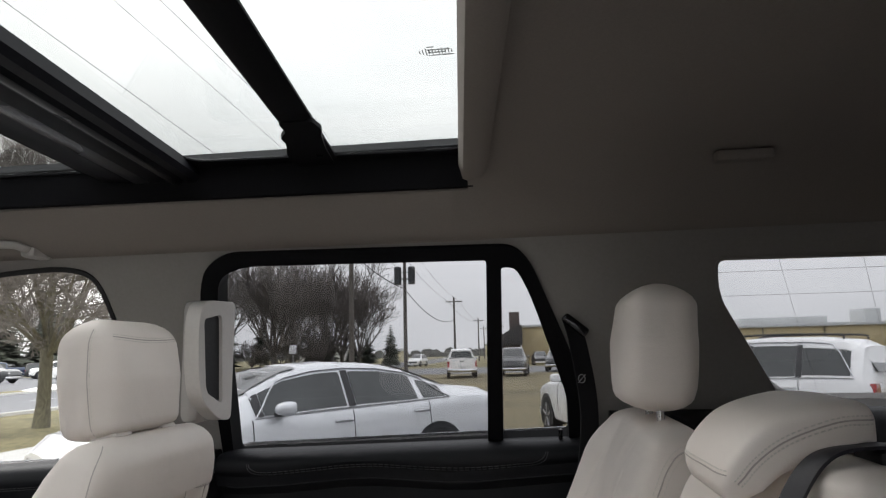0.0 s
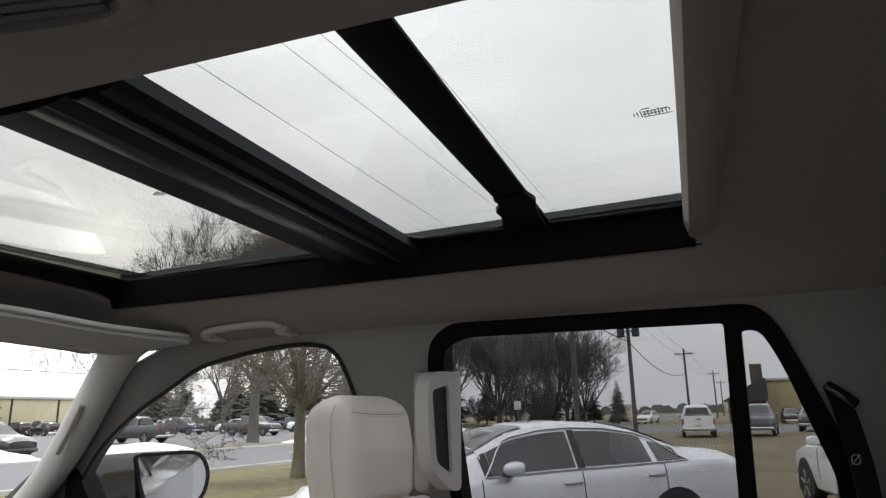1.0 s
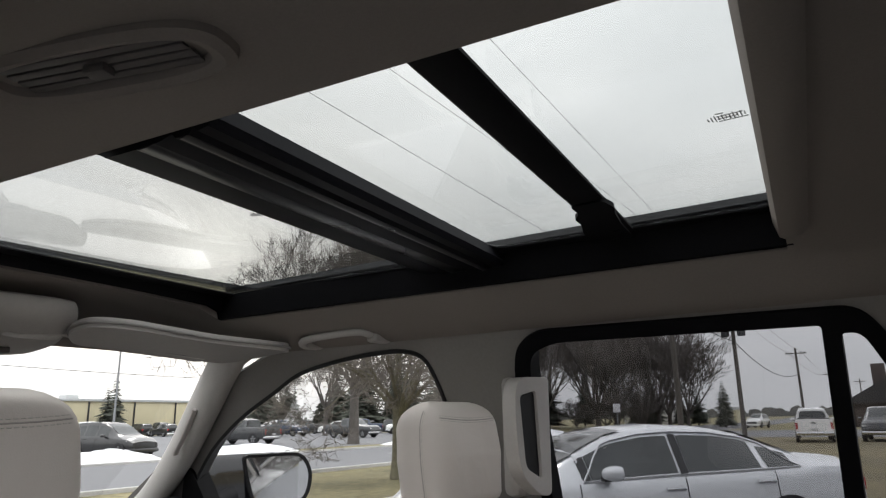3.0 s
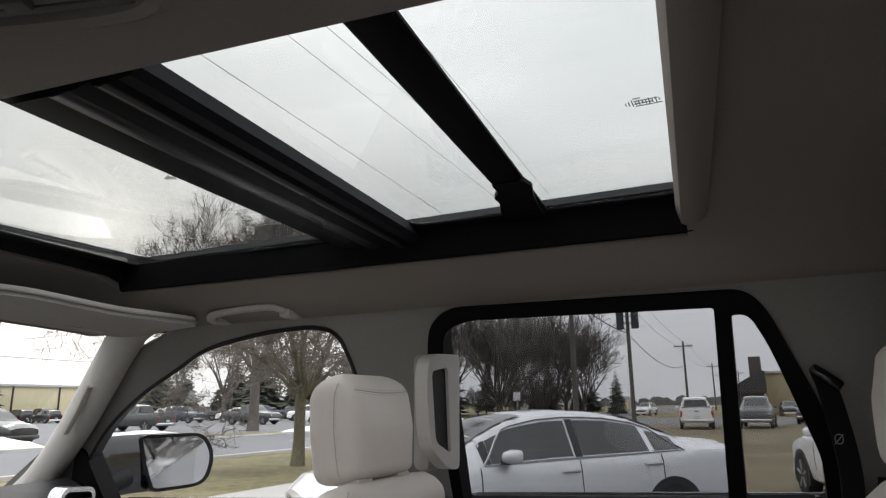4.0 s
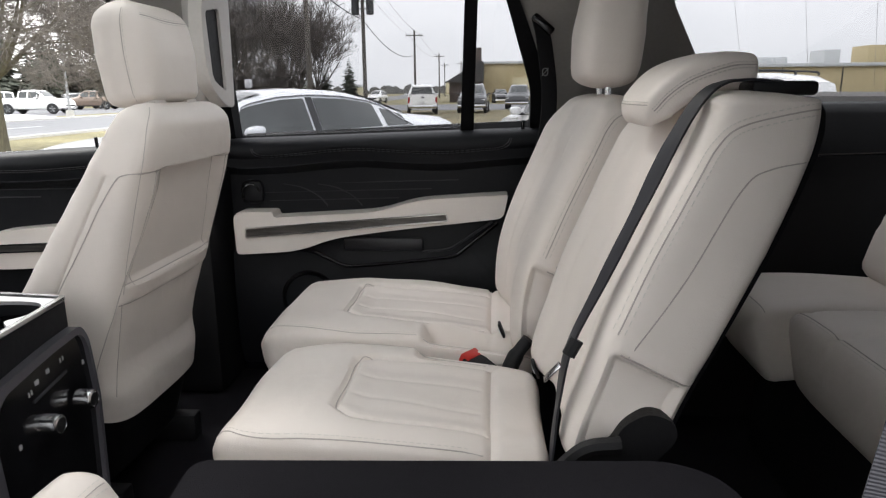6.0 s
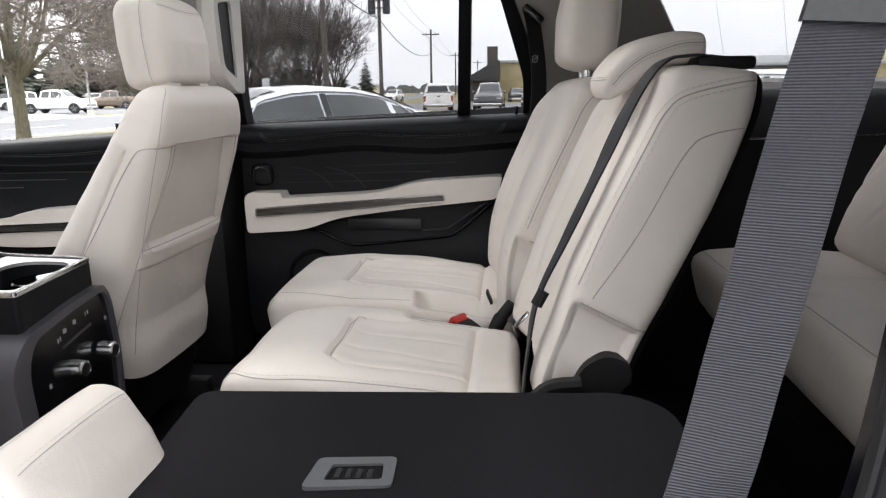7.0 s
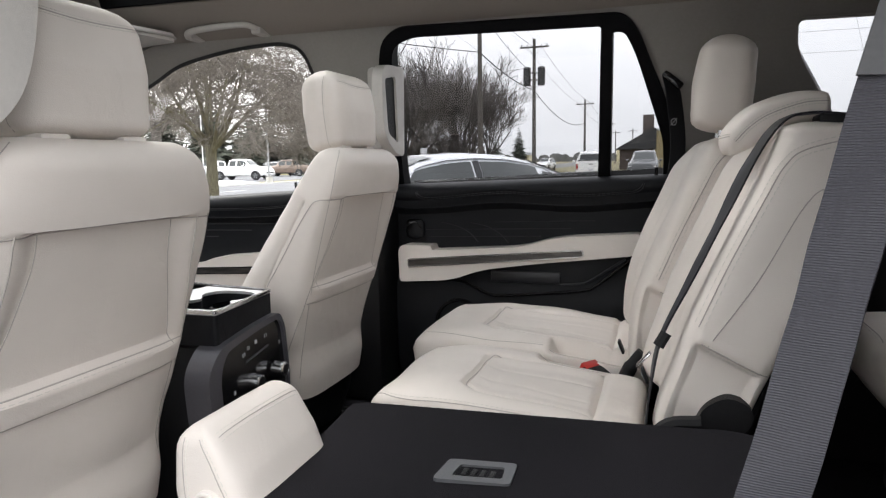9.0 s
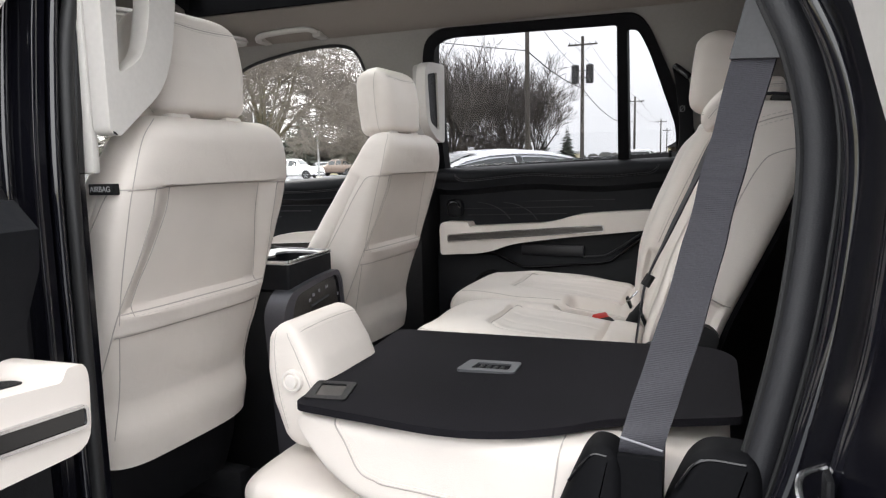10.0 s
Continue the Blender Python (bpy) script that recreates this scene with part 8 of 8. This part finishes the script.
for k, (x, y, s) in enumerate(((46, 4, 0.8), (52, 16, 0.9), (60, -6, 1.0), (66, 27, 1.0), (74, 8, 1.1), (82, 40, 1.0))):
    c = copy_thing((row_b, row_a)[k % 2], Matrix.Translation((x, y, -0.06)) @ Matrix.Rotation(1.3 * k, 4, "Z"))
    c.scale = (s, s, s * 0.9)

# ---- poles and cables ----
POLE = material("weathered_pole_wood", (0.10, 0.09, 0.082), rough=0.95, scale=20, vary=0.3, stretch=(1, 1, 0.1))
WIRE = material("black_cable", (0.02, 0.02, 0.022), rough=0.7)
STEEL = material("grey_steel", (0.32, 0.33, 0.34), rough=0.5, metal=0.5)
DRUM = material("dark_drum_paint", (0.04, 0.043, 0.047), rough=0.6)


def power_pole(x, y, h, label, drums=False, arm=True, box_at=None):
    p = thing("power_pole", label, "utility pole", "utility poles", at=(x, y, 0))
    part("shaft", tube([(x, y, -0.5), (x, y, h)], [0.19, 0.13], 10), POLE, p)
    if arm:
        part("crossarm", box((x - 1.25, y - 0.06, h - 0.75), (x + 1.25, y + 0.06, h - 0.62), 0.01), POLE, p)
        for k in (-1.1, -0.6, 0.6, 1.1):
            part("insulator", tube([(x + k, y, h - 0.62), (x + k, y, h - 0.45)], 0.05, 8), STEEL, p)
        for k in (-1, 1):
            part("brace", tube([(x + k * 0.75, y, h - 0.72), (x, y, h - 1.4)], 0.02, 5), STEEL, p)
    if drums:
        for k in (-1, 1):
            part("transformer", loft([[(x + k * 0.62 + r * math.cos(a), y + r * math.sin(a), z) for a in np.linspace(0, 2 * math.pi, 16, endpoint=False)] for r, z in ((0.26, h - 3.9), (0.32, h - 3.85), (0.32, h - 2.55), (0.34, h - 2.5), (0.30, h - 2.38), (0.1, h - 2.3))]), DRUM, p, "dark transformer drum")
        part("bracket", box((x - 0.7, y - 0.05, h - 3.5), (x + 0.7, y + 0.05, h - 3.35), 0.01), STEEL, p)
        part("bracket", box((x - 0.7, y - 0.05, h - 2.9), (x + 0.7, y + 0.05, h - 2.8), 0.01), STEEL, p)
    if box_at:
        part("fuse_box", box((x + 0.15, y - 0.2, box_at - 0.5), (x + 0.6, y + 0.2, box_at + 0.6), 0.03), STEEL, p)
    return p


power_pole(-10.6, 58.7, 11.6, "wooden power pole with two dark transformer drums", True)
power_pole(-11.75, 45.0, 12.5, "tall wooden power pole with a small grey box", False, False, 10.6)
power_pole(-10.9, 100.0, 9.9, "wooden power pole with a crossarm", False)
power_pole(-12.0, 160.0, 9.9, "wooden power pole with a crossarm")
power_pole(-14.5, 215.0, 10.0, "wooden power pole with a crossarm")
power_pole(-9.0, 205.0, 10.0, "wooden power pole with a crossarm")


def cable(a, b, sag, r=0.02):
    a, b = Vector(a), Vector(b)
    pts = [a.lerp(b, t) - Vector((0, 0, 4 * sag * t * (1 - t))) for t in np.linspace(0, 1, 15)]
    th = thing("cable", "thin black overhead cable between poles", "cable", "overhead cables", at=a)
    part("line", tube(pts, r, 5), WIRE, th)


cable((-24, 30, 9.6), (-11.75, 45, 8.6), 0.25, 0.03)
cable((-11.75, 45, 8.6), (-10.6, 58.7, 7.3), 0.3, 0.04)
cable((-10.6, 58.7, 7.3), (-10.9, 100, 6.6), 1.3, 0.035)
cable((-11.75, 45, 11.4), (-10.6, 58.7, 8.6), 0.35)
cable((-11.75, 45, 12.0), (-10.6, 58.7, 10.9), 0.2)
cable((-10.0, 58.7, 11.0), (-10.0, 100, 9.3), 0.7, 0.015)
cable((-11.2, 58.7, 11.0), (-11.6, 100, 9.3), 0.7, 0.015)
for k in (-1, 1):
    cable((-10.9 + 0.8 * k, 100, 9.2), (-12 + 0.8 * k, 160, 9.2), 0.9, 0.02)
for a, b in (((-5.4, -60, 8.6), (-11.75, 45, 8.6)), ((-8.2, -60, 10.9), (-11.3, 58.7, 10.9)), ((-8.3, -60, 10.9), (-9.4, 58.7, 10.9)), ((-2.1, -60, 10.9), (-10.2, 58.7, 10.9))):
    cable(a, b, 0.05, 0.007)
cable((-60, -30, 11.0), (-42, 60, 10.0), 1.0, 0.025)
cable((-90, 22, 9.5), (-90, 110, 9.3), 1.0, 0.04)

lp = thing("lamp_post", "slender pale lamp post at the car park's edge", "lamp post", at=(-29.4, 46.5, 0))
part("shaft", tube([(-29.4, 46.5, -0.3), (-29.4, 46.5, 9.0)], [0.09, 0.06], 8), STEEL, lp)
part("foot", tube([(-29.4, 46.5, -0.2), (-29.4, 46.5, 0.4)], [0.3, 0.26], 10), CONCRETE, lp)
wp = thing("lamp_post", "pale lamp post deep in the far car park", "lamp post", at=(-95.0, 62, 0))
part("shaft", tube([(-61, 37, -0.3), (-61, 37, 11.0)], [0.11, 0.08], 8), STEEL, wp)
fp = thing("flag_pole", "white pole with a thick foot in the car park", "pole", at=(-47, 62, 0))
part("shaft", tube([(-44.3, 58.0, -0.2), (-44.3, 58.0, 7.0)], 0.06, 8), WHITE, fp)
part("foot", tube([(-44.3, 58.0, 0), (-44.3, 58.0, 1.0)], 0.22, 10), WHITE, fp)
ss = thing("street_sign", "small square street sign on a thin post", "street sign", at=(-25.5, 72, 0))
part("post", tube([(-25.5, 72, -0.1), (-25.5, 72, 2.6)], 0.04, 6), STEEL, ss)
part("board", box((-25.9, 71.9, 2.0), (-25.1, 71.95, 2.9), 0.02), PRINT, ss)

# ---- buildings ----
WALL_TAN = material("tan_metal_wall", (0.46, 0.38, 0.22), rough=0.7, scale=3, vary=0.06, stretch=(1, 1, 0.2), bump=0.2, bump_scale=8)
WALL_CREAM = material("cream_metal_wall", (0.60, 0.54, 0.36), rough=0.7, scale=2, vary=0.05, stretch=(1, 1, 0.2))
ROOF_GREY = material("pale_roof_sheet", (0.52, 0.53, 0.53), rough=0.6, scale=3, vary=0.08)
BRICK_DARK = material("dark_brown_boards", (0.07, 0.055, 0.05), rough=0.9, scale=6, vary=0.3)


def shed(name, label, x0, x1, y0, y1, h, wall, joints_y=False, band=0.35):
    b = thing(name, label, "building", at=((x0 + x1) / 2, (y0 + y1) / 2, 0))
    part("wall", box((x0, y0, -0.3), (x1, y1, h), 0.02), wall, b)
    part("roof", box((x0 - 0.3, y0 - 0.3, h), (x1 + 0.3, y1 + 0.3, h + band), 0.03), ROOF_GREY, b)
    return b


tan = shed("tan_building", "long low tan metal building with a pale roof edge", -1.2, 26.0, 99.0, 116.0, 5.1, WALL_TAN)
for k in range(3):
    part("door", box((3.0 + 6 * k, 98.9, 0), (6.2 + 6 * k, 99.0, 3.2), 0.02), WALL_CREAM, tan, "pale roller door")
wing = thing("gabled_house", "dark gabled house end with a brick chimney", "house", at=(-4.5, 96, 0))
part("wall", box((-5.6, 94.0, -0.2), (-1.4, 104.0, 2.7), 0.02), BRICK_DARK, wing)
part("roof", loft([[(-6.2, y, 2.6), (-1.5, y, 5.3), (-1.0, y, 5.3), (-1.0, y, 2.6)] for y in (93.4, 104.5)]), DARK_TRIM, wing)
part("chimney", box((-2.7, 94.5, 3.0), (-1.3, 95.8, 7.1), 0.03), BRICK_DARK, wing)
long_b = shed("warehouse", "long tan warehouse with a pale flat roof and roof vents", 13.0, 78.0, 62.0, 90.0, 3.15, WALL_TAN, band=0.3)
for k, (x, w, h) in enumerate(((19.5, 7.5, 0.75), (30.2, 1.4, 1.35), (34, 9, 1.7), (15.0, 1.8, 1.0))):
    part("roof_unit", box((x, 66, 3.4), (x + w, 69, 3.4 + h), 0.05), ROOF_GREY if k != 2 else WALL_TAN, long_b)
for k in range(12):
    part("wall_joint", box((15 + 5 * k, 61.96, 0), (15.1 + 5 * k, 62.0, 3.1)), DARK_TRIM, long_b)
cream = shed("cream_warehouse", "long cream warehouse with tall wall panels across the car park", -118.0, -96.0, 30.0, 92.0, 4.9, WALL_CREAM)
for k in range(9):
    part("wall_joint", box((-95.97, 33 + 7.0 * k, 0), (-95.9, 33.25 + 7.0 * k, 4.85)), DARK_TRIM, cream)
part("roof_unit", box((-108, 56, 5.2), (-106, 58, 6.2), 0.05), ROOF_GREY, cream)
far_h = shed("far_house", "pale low house far behind the trees", -52.0, -40.0, 150.0, 158.0, 2.8, material("pale_siding", (0.6, 0.6, 0.58), rough=0.8), band=0.2)
part("gable", loft([[(-52.6, y, 2.9), (-46, y, 5.4), (-39.4, y, 2.9)] for y in (149.5, 158.5)]), ROOF_GREY, far_h)
shed("far_shed", "small pale shed far along the street", -34.0, -30.5, 160.0, 164.0, 2.6, WALL_CREAM, band=0.6)
far_sheds = random.Random(3)
for k in range(7):
    x = -28 + 11 * k
    shed("distant_building", "pale distant building on the horizon", x, x + far_sheds.uniform(5, 10), 420, 430, far_sheds.uniform(4, 9), (WALL_CREAM, ROOF_GREY, WALL_TAN)[k % 3])
# a ragged belt of far woods
woods = bm_new()
wr = random.Random(7)
for k in range(900):
    a = wr.uniform(-2.2, 0.55)
    d = wr.uniform(560, 700)
    x, y = d * math.sin(a), d * math.cos(a)
    h, w = wr.uniform(3, 8), wr.uniform(3, 8)
    pts = [(x - w, y, -0.2), (x + w, y, -0.2), (x + w * 0.7, y, h * 0.7), (x + w * 0.1, y, h), (x - w * 0.6, y, h * 0.75)]
    bot = [woods.verts.new(p) for p in pts]
    back = [woods.verts.new((p[0] * 1.01, p[1] * 1.01, p[2])) for p in pts]
    woods.faces.new(bot)
    woods.faces.new(back[::-1])
    for i in range(5):
        woods.faces.new((bot[i], back[i], back[(i + 1) % 5], bot[(i + 1) % 5]))
fw = part("far_woods", woods, material("hazy_woods", (0.16, 0.16, 0.155), rough=1.0, scale=0.3, vary=0.3), None, "", False)
tagged(fw, "low hazy belt of distant leafless woods", "woods", kind="stuff")
